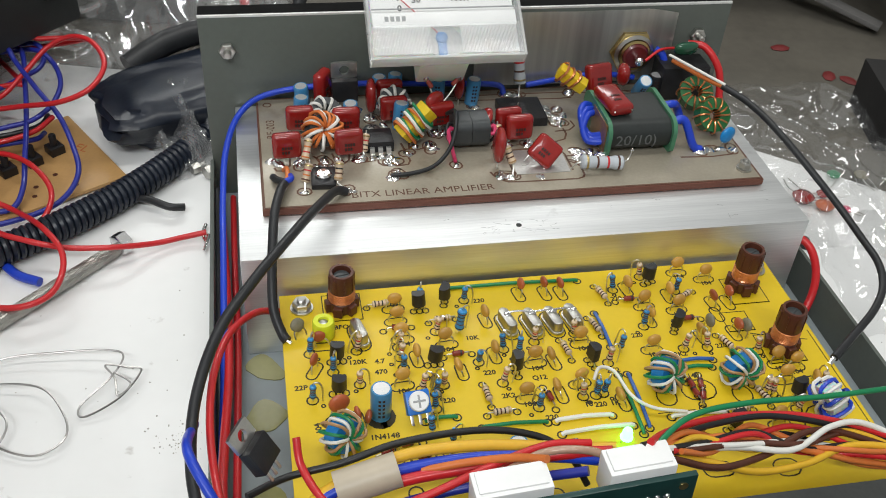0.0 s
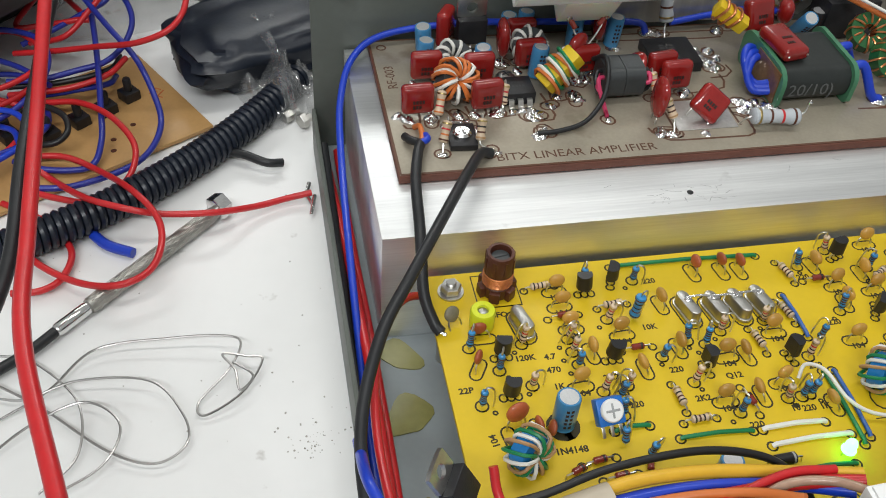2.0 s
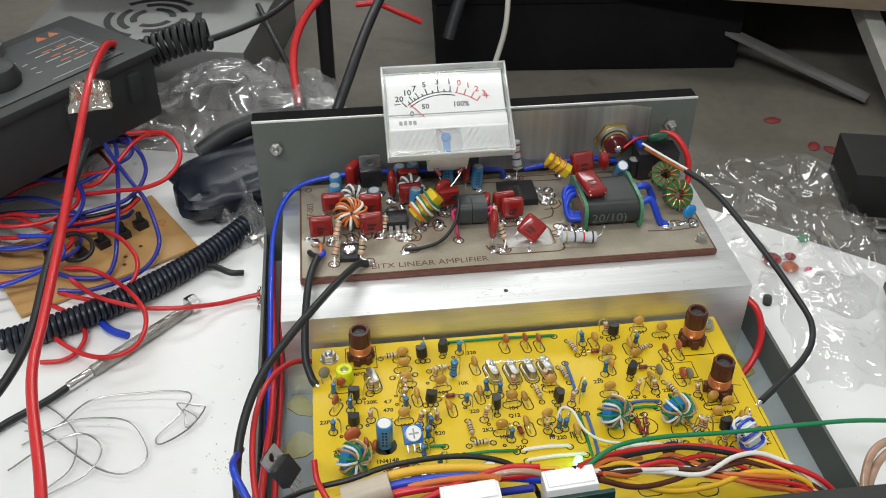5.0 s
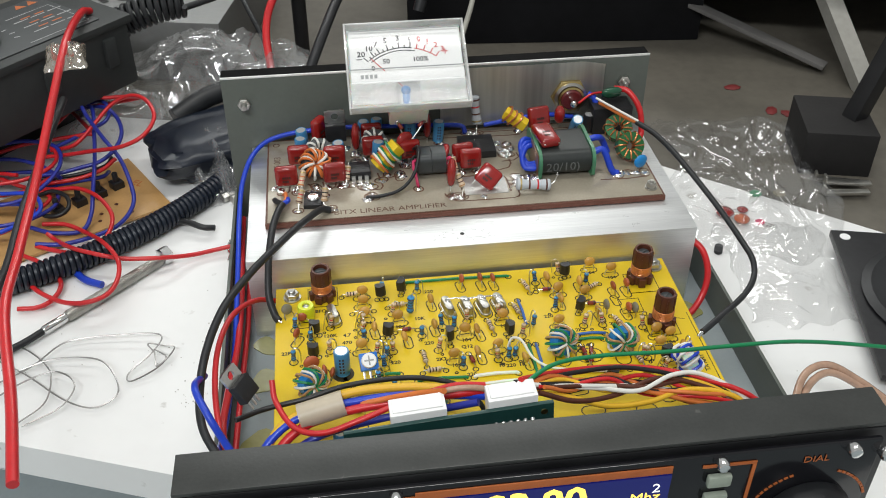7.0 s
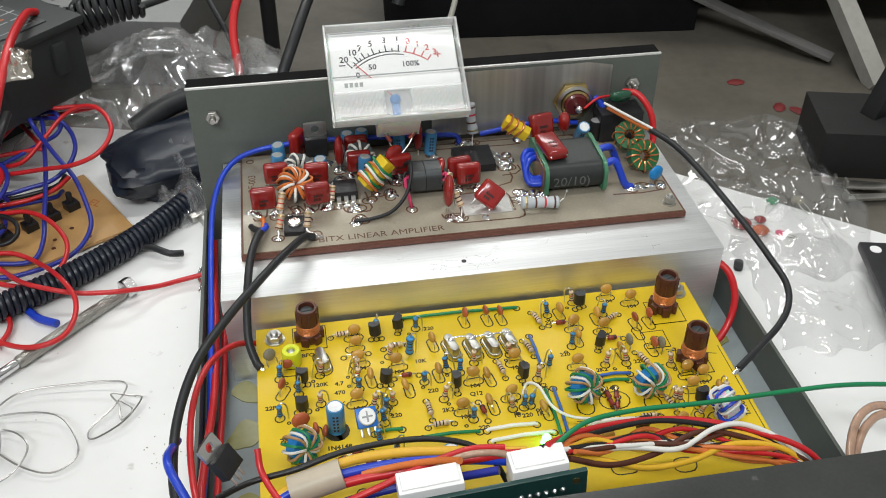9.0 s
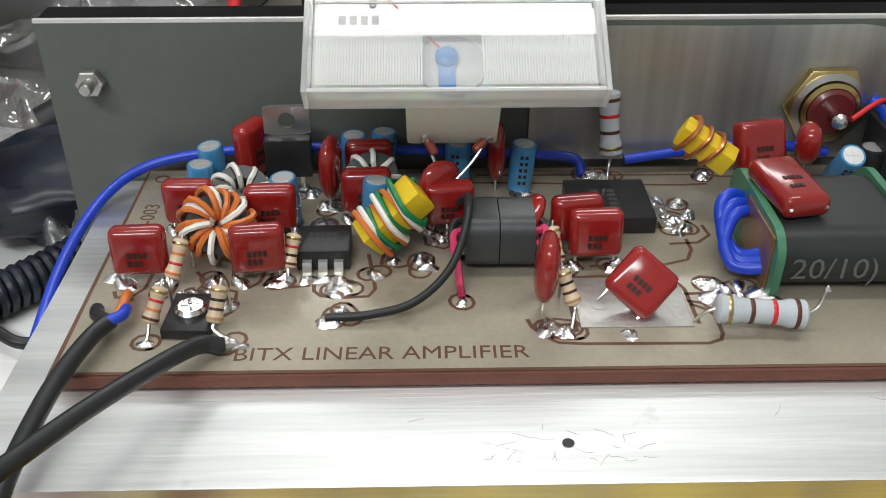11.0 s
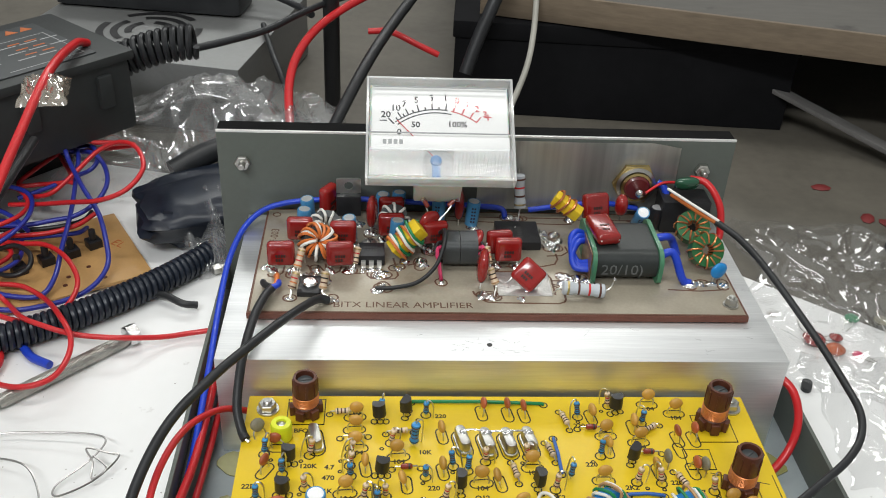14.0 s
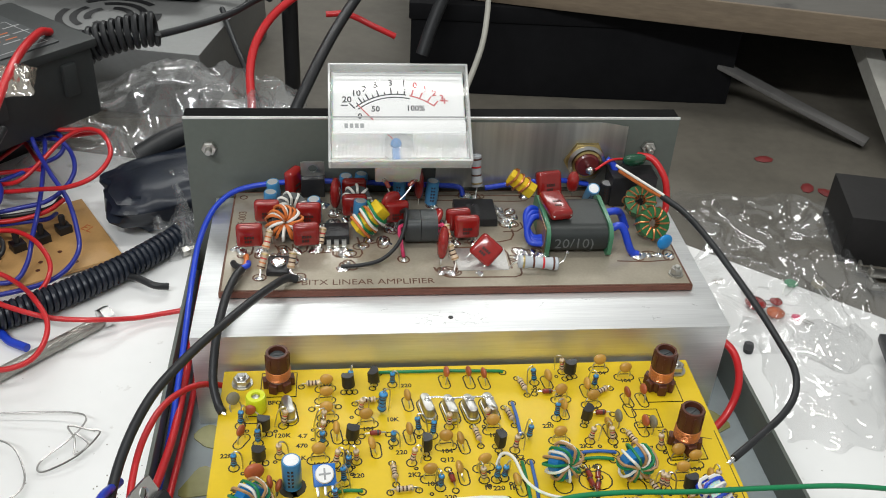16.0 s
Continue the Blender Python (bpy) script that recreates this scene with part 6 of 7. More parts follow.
strand([(96, -103, 63), (106, -98, 58), (122, -92, 54), (140, -89, 51), (160, -92, 47), (178, -99, 42)], 1.2, W_BLACK, "black")
strand([(100, -103, 62), (110, -99, 57), (126, -95, 52), (144, -98, 48), (160, -101, 44), (176, -104, 40)], 1.3, W_ORANGE, "orange")
strand([(102, -104, 62), (112, -101, 57), (128, -99, 52), (142, -100, 50), (156, -94, 50), (168, -93, 48), (182, -100, 42)], 1.2, W_WHITE, "white")
strand([(100, -105, 60), (114, -103, 54), (130, -104, 48), (146, -102, 46), (162, -98, 46), (180, -101, 42)], 1.4, W_YELLOW, "yellow")
strand([(104, -106, 60), (118, -105, 53), (134, -100, 49), (150, -94, 49), (164, -95, 46), (184, -103, 40)], 1.3, M_BROWNPL, "brown")
strand([(98, -104, 62), (112, -95, 62), (130, -91, 60), (154, -90, 58), (180, -88, 56), (206, -88, 55), (240, -90, 50), (300, -96, 40)], 1.1, W_GREEN, "green")
for k in range(9):
    y0 = rnd.uniform(-3, 3)
    strand([(98 + k, -104 + y0 * 0.3, 61), (110 + k, -98 + rnd.uniform(-4, 4), 55 + rnd.uniform(-3, 3)), (126 + k, -94 + rnd.uniform(-6, 5), 50 + rnd.uniform(-3, 3)), (146, -95 + rnd.uniform(-6, 6), 47 + rnd.uniform(-3, 3)), (164, -97 + rnd.uniform(-5, 4), 44 + rnd.uniform(-3, 3)), (182, -103 + y0, 40)], 1.1, *((W_RED, "red"), (W_BLACK, "black"), (W_ORANGE, "orange"), (W_WHITE, "white"), (M_BROWNPL, "brown"), (W_YELLOW, "yellow"))[k % 6])
strand([(104, -54, 33), (106, -52, 36), (109, -56, 38), (112, -64, 36), (118, -68, 34), (128, -70, 33)], 0.75, W_WHITE, "white")
strand([(90, -104, 60), (84, -97, 56), (74, -95, 54), (62, -100, 54)], 1.2, W_CLEARCU, "clear copper")
strand([(72, -103, 62), (66, -97, 56), (56, -93, 51), (44, -91, 47)], 1.2, W_ORANGE, "orange")
bm = bmesh.new()
line = [(x, y, z) for x, y, z in spline([(22, -92, 44.5), (30, -91, 46), (38, -90, 47.5)], 5)]
bm_tube(bm, line, 4.7, 14)
tagged(part("tape_wrap", bm, M_TAPE), "beige tape wrapped round the wire bundle", "tape", H)
bm = bmesh.new()
for i, (x, y, r) in enumerate(((5, -8, 6), (4, -30, 7), (4, -66, 8), (198, -8, 7))):
    bmesh.ops.create_circle(bm, cap_ends=True, segments=18, radius=r, matrix=shift(x, y, 2.5))
for v in bm.verts:
    v.co.x += 1.6 * math.sin(v.co.y * 0.42)
    v.co.y += 1.4 * math.sin(v.co.x * 0.38)
bmesh.ops.solidify(bm, geom=list(bm.faces), thickness=-0.4)
tagged(part("glue_stain", bm, M_GLUE), "dried yellow glue stains on the tray floor", "stain", kind="stuff")

# ---------------------------------------------------------------- table clutter beside the chassis
# brown board with switches
perf = empty("brown_circuit_board", Matrix(), "bare brown paper circuit board with small black switches and wires", "circuit board")
bm = bmesh.new()
bm_box(bm, -46, -30, 0, 46, 30, 1.6, 0.2)
part("board", bm, M_PERF, perf)
for x, y in ((29, 4), (18, 1), (6.5, 0), (-6, -2), (-18, 6)):
    bm = bmesh.new()
    bm_box(bm, -3.2, -3.2, 1.6, 3.2, 3.2, 5.6, 0.3, shift(x, y, 0, 0, 0, 8))
    sw = part("switch", bm, M_BLACKPL, perf, "small black push switch")
    bm = bmesh.new()
    bm_rev(bm, [(1.6, 5.6), (1.6, 10.5), (1.3, 11)], 12, shift(x, y, 0))
    part("stem", bm, M_BLACKPL, sw)
for x, y in ((22, -12), (26, -24), (12, -16), (9, -22)):
    bm = bmesh.new()
    bm_rev(bm, [(1.1, 1.62), (1.1, 1.7)], 12, shift(x, y, 0))
    part("hole", bm, M_BROWNPL, perf)
text_mesh("pen_mark", "EL", 7, M_ORINK, at(36, 3, 1.62, 0, 0, -62), perf, 0.02, "faded orange pen letters")
perf.matrix_world = at(-103.5, 117, 1.0, 0, 0, 30)

WB = "wires over the brown board"


def loop_wire(cx, cy, z, rx, ry, mt, colour, r=1.0, turns=1.0, start=0.0, rise=8.0, tail=None, seed=0):
    rr = random.Random(seed)
    pts = []
    n = int(10 * turns)
    for i in range(n + 1):
        a = start + 2 * math.pi * turns * i / n
        k = 1 + 0.12 * rr.uniform(-1, 1)
        pts.append((cx + rx * k * math.cos(a), cy + ry * k * math.sin(a), z + rise * (0.5 + 0.5 * math.sin(a * 0.7 + seed)) + rr.uniform(-1, 1)))
    if tail:
        pts += tail
    cable("hookup_wire", pts, r, mt, colour + " hook-up wire curled over the brown board", "wire", WB)


for i, (cx, cy, z, rx, ry, mt, col, turns, st) in enumerate((
        (-138, 120, 8, 30, 28, W_NAVY, "dark blue", 1.6, 0.3), (-142, 108, 10, 30, 22, W_RED, "red", 1.4, 1.0), (-136, 132, 14, 28, 26, W_NAVY, "dark blue", 1.3, 2.0), (-146, 96, 8, 34, 20, W_BLUE, "blue", 1.2, 0.0), (-134, 140, 12, 26, 22, W_RED, "red", 1.5, 2.6))):
    loop_wire(cx, cy, z, rx, ry, mt, col, 1.1, turns, st, 10, None, i)
for n, (mt, col, pts) in enumerate((
        (W_RED, "red", [(-122, 150, 16), (-106, 144, 20), (-89, 136, 26), (-72, 128, 32), (-59, 128, 38), (-54, 141, 42), (-60, 157, 44), (-70, 165, 43), (-81, 165, 38), (-91, 158, 30), (-102, 151, 22), (-117, 157, 16)]),
        (W_NAVY, "dark blue", [(-100, 174, 34), (-95, 164, 32), (-85, 147, 28), (-75, 133, 22), (-69, 119, 15), (-67, 109, 9), (-71, 97, 6), (-80, 88, 5), (-98, 82, 4), (-113, 82, 5)]),
        (W_NAVY, "dark blue", [(-96, 180, 30), (-92, 158, 24), (-90, 139, 18), (-88, 115, 14), (-88, 101, 8), (-92, 91, 5), (-106, 91, 5), (-118, 96, 6)]),
        (W_RED, "red", [(-123, 127, 10), (-108, 122, 12), (-96, 118, 14), (-84, 107, 15), (-76, 95, 12), (-76, 86, 8), (-81, 78, 5), (-90, 73, 4), (-101, 76, 4), (-113, 82, 4)]),
        (W_RED, "red", [(-112, 97, 7), (-100, 95, 7), (-88, 86, 7), (-74, 63, 16), (-66, 50, 15), (-65, 40, 12), (-69, 32, 9), (-78, 28, 8), (-90, 33, 5), (-103, 43, 4), (-114, 56, 4)]),
        (W_RED, "red", [(-120, 77, 3), (-110, 70, 3), (-102, 63, 3), (-95, 50, 3), (-97, 39, 2.5), (-103, 34, 2.5), (-112, 34, 2.5)]),
        (W_BLACK, "black", [(-117, 117, 12), (-109, 117, 14), (-101, 111, 14), (-99, 104, 12), (-103, 100, 10), (-110, 101, 9), (-116, 106, 9)]),
        (W_NAVY, "dark blue", [(-123, 134, 14), (-110, 133, 15), (-98, 136, 16), (-87, 138, 18), (-80, 147, 20), (-77, 158, 24), (-81, 170, 28), (-90, 179, 30)]),
        (W_RED, "red", [(-123, 131, 10), (-110, 129, 12), (-98, 130, 13), (-86, 134, 15), (-80, 143, 16)]),
        (W_BLACK, "black", [(-124, 135, 11), (-108, 134, 12), (-94, 136, 13), (-85, 140, 14), (-83, 148, 14)]),
        (W_NAVY, "dark blue", [(-124, 133, 8), (-109, 130, 10), (-96, 131, 11), (-87, 135, 10), (-85, 143, 8)]),
        (W_NAVY, "dark blue", [(-120, 156, 16), (-108, 163, 18), (-97, 171, 20), (-88, 173, 24), (-86, 178, 28), (-92, 186, 30)]),
        (W_RED, "red", [(-123, 168, 18), (-111, 167, 18), (-99, 166, 20), (-96, 168, 20)]),
        (W_RED, "red", [(-95, 186, 34), (-88, 182, 34), (-78, 182, 34), (-69, 181, 33)]),
)):
    if pts[0][1] > 165:
        pts.insert(0, (-114, 206, 16))
    if pts[-1][1] > 165:
        pts.append((-116, 208, 14))
    cable("hookup_wire", pts, 1.15, mt, col + " hook-up wire curled over the brown board", "wire", WB)
cable("hookup_wire", [(-109, 91, 5), (-103, 85, 4), (-90, 65, 13), (-81, 59, 14), (-72, 56, 13), (-64, 57, 10), (-49, 57, 9), (-35, 64, 4), (-24, 68, 3), (-15, 69, 4)], 1.15, W_RED, "red hook-up wire lying across the table to the chassis", "wire", WB, (((-14, 68, 3.5), (-2, -8, -2), 0.7),))
cable("wire_offcut", [(-89, 58.5, 2), (-84, 53, 1.8), (-75.6, 48, 2)], 1.8, W_BLUE, "short offcut of blue wire on the table", "wire")
cable("thick_cable", [(-46, 96, 4), (-38, 92, 5), (-30, 87, 4.5), (-24, 88, 3)], 1.6, M_RUBBER, "cut black cable end on the table")


def coil_cord(name, p0, p1, bow, R, wr, turns, mt, label):
    """A coiled cord stretched along a gentle bow."""
    bm = bmesh.new()
    a, b = Vector(p0), Vector(p1)
    mid = (a + b) / 2 + Vector(bow)
    axis = [a * (1 - t) ** 2 + mid * 2 * t * (1 - t) + b * t * t for t in [i / (turns * 10) for i in range(turns * 10 + 1)]]
    pts = []
    for i, q in enumerate(axis):
        d = (axis[min(i + 1, len(axis) - 1)] - axis[max(0, i - 1)]).normalized()
        s = d.cross(Vector((0, 0, 1))).normalized()
        u = s.cross(d)
        an = 2 * math.pi * i / 10
        pts.append(q + R * (math.cos(an) * s + math.sin(an) * u))
    bm_tube(bm, pts, wr, 7)
    return tagged(part(name, bm, mt), label, "cable")


coil_cord("coiled_cord", (-130, 45, 6.6), (-14, 138, 6.6), (14, -22, 0), 5.0, 1.4, 54, M_NAVY, "dark blue-black coiled cord lying on the table")
coil_cord("coiled_cord", (-80, 213, 64), (-40, 219, 74), (0, 0, 5), 7.6, 1.7, 11, M_RUBBER, "black coiled cord hanging from the multimeter")
cable("cable", [(-41, 220, 70), (-26, 232, 70), (-8, 256, 68), (8, 284, 68), (30, 320, 66), (60, 360, 60)], 2.0, M_RUBBER, "black cable running back over the table")

for x, y, r, l in ((-21.8, 115.6, 2.6, 7), (-15.8, 111.4, 3.2, 5)):
    bm = bmesh.new()
    bm_rev(bm, [(r * 0.9, 0), (r, 0.4), (r, l * 0.5), (r * 0.55, l * 0.55), (r * 0.55, l), (r * 0.4, l + 0.3)], 6, shift(0, 0, r, 0, 90, 0))
    tagged(part("loose_bolt", bm, M_NICKEL, at=at(x, y, 0.2, 0, 0, 35)), "small plated bolt lying beside the coiled cord", "bolt", "loose bolts")
cable("wire_offcut", [(-15.4, 76, 2.5), (-16.6, 71, 1.6), (-15.2, 66, 1.0)], 0.8, M_TIN, "frayed bare wire end on the table", "wire")

# slim metal screwdriver handle with cable
drv = empty("metal_probe", Matrix(), "knurled steel probe rod with a bolt head, on the table", "probe")
bm = bmesh.new()
bm_rev(bm, [(1.4, 0), (2.2, 1), (2.2, 12), (1.8, 13)], 14, shift(0, 0, 3, 0, 90, 0))
part("collar", bm, M_CHROME, drv)
bm = bmesh.new()
bm_rev(bm, [(2.5, 13), (2.7, 14), (2.7, 66), (2.3, 68)], 16, shift(0, 0, 3, 0, 90, 0))
M_GRIP = mat("worn_steel", (0.42, 0.41, 0.38), 0.4, 0.9, vary=0.2, scale=150, bump=0.2)
part("grip", bm, M_GRIP, drv, "worn steel grip")
bm = bmesh.new()
for k in range(26):
    a = 2 * math.pi * (k % 13) / 13
    s = 1 if k < 13 else -1
    bm_tube(bm, [(14 + i * 4.3, 2.68 * math.cos(a + s * i * 0.35), 3 + 2.68 * math.sin(a + s * i * 0.35)) for i in range(13)], 0.16, 4)
tagged(part("knurling", bm, M_GRIP, drv), kind="stuff")
bm = bmesh.new()
hex_profile(bm, 4.6, 68, 73, shift(0, 0, 4.2, 0, 90, 0))
part("hex_head", bm, M_CHROME, drv)
drv.matrix_world = at(-97, 15.5, 0, 0, 0, 45)
cable("probe_lead", [(-96, 16.5, 3), (-104, 8.5, 3), (-117, -1, 2.6), (-132, -14, 2.4), (-160, -30, 2.4)], 1.7, M_RUBBER, "black lead of the metal probe")

# springy bare wire
M_STEELWIRE = mat("steel_wire", (0.40, 0.39, 0.38), 0.32, 1.0, vary=0.1, scale=200)
BARE = "tangled springy bare steel wire on the table"
cable("bare_wire", [(-112, 9, 2), (-104, 6.6, 2), (-92.7, -5, 3), (-86.7, -16.4, 4), (-87, -30.7, 3), (-96, -40, 2)], 0.36, M_STEELWIRE, BARE, "wire", "tangled bare wire", seg=6)
cable("bare_wire", [(-110, -14, 1), (-97, -6, 2), (-84.6, 7, 3), (-62.4, 7.6, 4), (-47, 5.6, 5), (-42, 2, 5), (-46, -7, 4), (-54.7, -16, 2), (-53.2, -20.6, 1.5), (-42.4, -15, 3), (-36, -4.5, 4), (-40.2, -3.4, 5), (-47.4, -2.4, 6), (-44, -8, 5), (-43, -14, 3), (-39, -10, 4), (-44.6, -5, 5)], 0.36, M_STEELWIRE, BARE, "wire", "tangled bare wire", seg=6)
cable("bare_wire", [(-110, -7, 2), (-102.7, -8.2, 2), (-88.2, -5, 4), (-68.4, -8.6, 5), (-59.2, -20.4, 4), (-57.8, -30.1, 3), (-66.4, -35, 2), (-79.4, -29, 2), (-98, -12, 2), (-112, -2, 3)], 0.36, M_STEELWIRE, BARE, "wire", "tangled bare wire", seg=6)
cable("bare_wire", [(-112, -28, 2), (-100, -18, 3), (-86, -13, 4), (-76, -22, 4), (-80, -34, 3), (-94, -42, 2)], 0.36, M_STEELWIRE, BARE, "wire", "tangled bare wire", seg=6)

# black pouch and clear bags
def crumple(name, cx, cy, lx, ly, h, mt, label, category, seed, nx=46, ny=34, sharp=1.0, rz=0.0, z0=0.6, outline=0.12, freq=1.0):
    """A crumpled sheet lying on the table, with creases and an uneven edge."""
    bm = bmesh.new()
    g = []
    off = Vector((seed * 7.3, seed * 3.1, seed))
    for i in range(nx + 1):
        row = []
        for j in range(ny + 1):
            u, v = i / nx * 2 - 1, j / ny * 2 - 1
            edge = (1 - abs(u) ** 3) * (1 - abs(v) ** 3)
            p = Vector((u * 2.2, v * 2.2, 0)) * freq + off
            n1 = noise.noise(p)
            n2 = max(0, 1 - abs(noise.noise(p * 1.3 + Vector((5, 1, 2)))) * 7) ** 1.4
            n3 = max(0, 1 - abs(noise.noise(p * 2.9)) * 6) ** 1.4
            z = z0 + h * max(0, edge) ** 0.5 * (0.40 + 0.55 * n1 + sharp * (0.34 * n2 + 0.16 * n3))
            x = u * lx * (1 + outline * noise.noise(Vector((v * 2, seed, 1))))
            y = v * ly * (1 + outline * noise.noise(Vector((u * 2, seed, 7))))
            row.append(bm.verts.new((x, y, max(z0, z))))
        g.append(row)
    for i in range(nx):
        for j in range(ny):
            bm.faces.new((g[i][j], g[i + 1][j], g[i + 1][j + 1], g[i][j + 1]))
    return tagged(part(name, bm, mt, at=at(cx, cy, 0, 0, 0, rz), angle=75), label, category)


pouch = empty("black_pouch", at(0, 0, 0), "shiny black vinyl pouch lying on the table", "pouch")
bm = bmesh.new()
bmesh.ops.create_uvsphere(bm, u_segments=40, v_segments=24, radius=1)
for v in bm.verts:
    q = v.co.copy()
    crease = 0.16 * noise.noise(q * 1.6 + Vector((3, 1, 2))) - 0.14 * abs(noise.noise(Vector((q.x * 1.2, q.y * 4, q.z * 4))))
    s_ = 1 + crease
    e = 0.5
    v.co = Vector((62 * s_ * math.copysign(abs(q.x) ** e, q.x), 27 * s_ * math.copysign(abs(q.y) ** e, q.y), 12.5 + 12 * s_ * math.copysign(abs(q.z) ** 0.7, q.z)))
bmesh.ops.transform(bm, matrix=shift(-6, 172, 0, 0, 0, 28), verts=bm.verts)
part("body", bm, M_NAVY, pouch)
bm = bmesh.new()
bm_tube(bm, spline([(-50, 178, 20), (-32, 190, 26), (-12, 198, 28), (8, 202, 27)], 8), 6.0, 14)
part("rolled_top", bm, M_RUBBER, pouch, "rolled black top edge")
crumple("plastic_bag", -40, 230, 80, 38, 78, M_BAG, "crumpled clear plastic bag behind the chassis", "plastic bag", 2, 90, 60, 0.4, 8, freq=0.55)
crumple("plastic_bag", -27, 146, 15, 32, 34, M_BAG, "small crumpled clear plastic bag beside the chassis", "plastic bag", 9, 40, 40, 0.5, 25)
crumple("plastic_bag", 272, 98, 44, 70, 13, M_BAGTHIN, "large crumpled clear plastic bag with small parts inside", "plastic bag", 4, 120, 120, 0.9, -12, freq=0.75, outline=0.3)
crumple("plastic_bag", 258, 18, 26, 40, 6, M_BAGTHIN, "flat clear plastic bag beside the chassis", "plastic bag", 12, 50, 80, 0.8, -8, freq=0.7, outline=0.3)
rr = random.Random(5)
for k, (x, y, q, mt, col) in enumerate(((246, 68, 2.0, M_REDCAP, "red"), (253, 61, 1.7, M_ORANGECAP, "orange-red"), (257, 70, 1.2, M_REDCAP, "red"), (270, 84, 1.3, W_GREEN, "green"), (283, 82, 1.4, M_GREYCAP, "grey"), (262, 58, 1.0, W_PINK, "pink"))):
    thing = empty("loose_capacitor", at(x, y, 0.5, 0, 0, k * 47), "loose small " + col + " capacitor inside the clear bag", "capacitor", "loose parts in the bag")
    bm = bmesh.new()
    bm_rev(bm, [(0.4 * q, 0), (2.2 * q, 0.5 * q), (2.5 * q, 1.2 * q), (1.7 * q, 1.9 * q), (0.3 * q, 2.2 * q)], 14)
    part("body", bm, mt, thing)
    for sg in (-1, 1):
        bm = bmesh.new()
        bm_tube(bm, spline([(sg * q, 1.8 * q, q), (sg * 1.2 * q, 4.5 * q, 0.8), (sg * 0.6 * q, 8 * q, 0.5)], 4), 0.3, 5)
        part("leg", bm, M_LEAD, thing)
bm = bmesh.new()
for p in (oval(0, 0, 7.5, 4.2, 0),):
    o = [(q.x, q.y) for i, q in enumerate(p)]
    lo, hi = [bm.verts.new((x, y, 0)) for x, y in o], [bm.verts.new((x, y, 1.8)) for x, y in o]
    bm.faces.new(lo[::-1]), bm.faces.new(hi)
    for i in range(len(o)):
        j = (i + 1) % len(o)
        bm.faces.new((lo[i], lo[j], hi[j], hi[i]))
bmesh.ops.remove_doubles(bm, verts=bm.verts, dist=0.01)
tagged(part("rubber_foot", bm, M_RUBBER, at=at(231.8, 38.3, 0.2, 0, 0, 65)), "small black rubber foot lying on the table", "rubber foot")

# loudspeaker lying by the edge of the view
spk = empty("loudspeaker", at(0, 0, 0), "black square loudspeaker frame lying on the white table", "loudspeaker")
SP = shift(286.7, 33.4, 0, 0, 0, -14)
bm = bmesh.new()
bm_box(bm, 0, -105, 8, 90, 0, 12, 1.0, SP)
part("frame", bm, M_BLACKPL, spk)
bm = bmesh.new()
bm_rev(bm, [(40, 12), (42, 13.5), (38, 15), (34, 13), (14, 12.2), (10, 14), (0.5, 15)], 36, SP @ shift(46, -52, 0))
part("cone", bm, M_RUBBER, spk)
bm = bmesh.new()
bm_rev(bm, [(20, 0.1), (22, 8)], 24, SP @ shift(46, -52, 0))
part("magnet", bm, M_PSU, spk)
for y in (-6, -99):
    bm = bmesh.new()
    bm_rev(bm, [(2.6, 12.0), (2.6, 12.3)], 14, SP @ shift(6, y, 0))
    part("screw_hole", bm, M_WHITE, spk)

# multimeter leaning at the far side
mm = empty("multimeter", Matrix(), "dark grey multimeter with a worn printed face, tape and red lead", "multimeter")
bm = bmesh.new()
bm_box(bm, -150, -70, -42, 0, 0, -5, 3.0)
bm_box(bm, -60, -72.5, -26, -52, -60, -9, 1.5)
bm_box(bm, -20, -72.5, -26, -12, -60, -9, 1.5)
part("case", bm, M_MMGREY, mm)
bm = bmesh.new()
bm_box(bm, -140, -22, -75.5, -10, -2, -42, 1.0)
part("stand", bm, M_BLACK, mm, "black folding stand")
bm = bmesh.new()
bm_box(bm, -150, -72, -5, 2, 2, 0, 1.5)
part("bezel", bm, M_MMGREY, mm)
bm = bmesh.new()
bm_box(bm, -148, -64, 0.0, -14, -8, 0.7, 0.3)
mface = part("face", bm, M_MMFACE, mm, "grey printed face plate")
bm = bmesh.new()
for k in range(14):
    a = radians(-20 + k * 17)
    bm_box(bm, -1.6, -0.4, 0.7, 1.6, 0.4, 0.8, 0, shift(-76 + 22 * math.cos(a), -40 + 22 * math.sin(a), 0, 0, 0, math.degrees(a)))
for k in range(9):
    bm_box(bm, 0, 0, 0.7, 9, 0.8, 0.8, 0, shift(-46 + (k % 3) * 11, -50 + (k // 3) * 9, 0))
ribbon(bm, [(-56, -60), (-18, -60), (-18, -24), (-46, -24)], 0.7, 0.78)
part("marking", bm, M_GREYINK, mface, "pale printed bars", smooth=False)
bm = bmesh.new()
for k in range(6):
    bm_box(bm, 0, 0, 0.7, 6, 1.2, 0.8, 0, shift(-40 + (k % 2) * 9, -46 + (k // 2) * 8, 0))
for x in (-30, -22):
    r = bmesh.ops.create_circle(bm, cap_ends=True, segments=3, radius=4, matrix=shift(x, -14, 0.8))
part("warning_mark", bm, M_ORINK, mface, "orange printed marks", smooth=False)
bm = bmesh.new()
bm_rev(bm, [(13, 0.7), (13.5, 4), (11, 10), (9, 11), (0.5, 11)], 30, shift(-76, -40, 0))
part("range_knob", bm, M_MMGREY, mm)
bm = bmesh.new()
bm_rev(bm, [(11, 0.7), (11.5, 7), (9.5, 9), (0.5, 9)], 24, shift(-60, -6, 0))
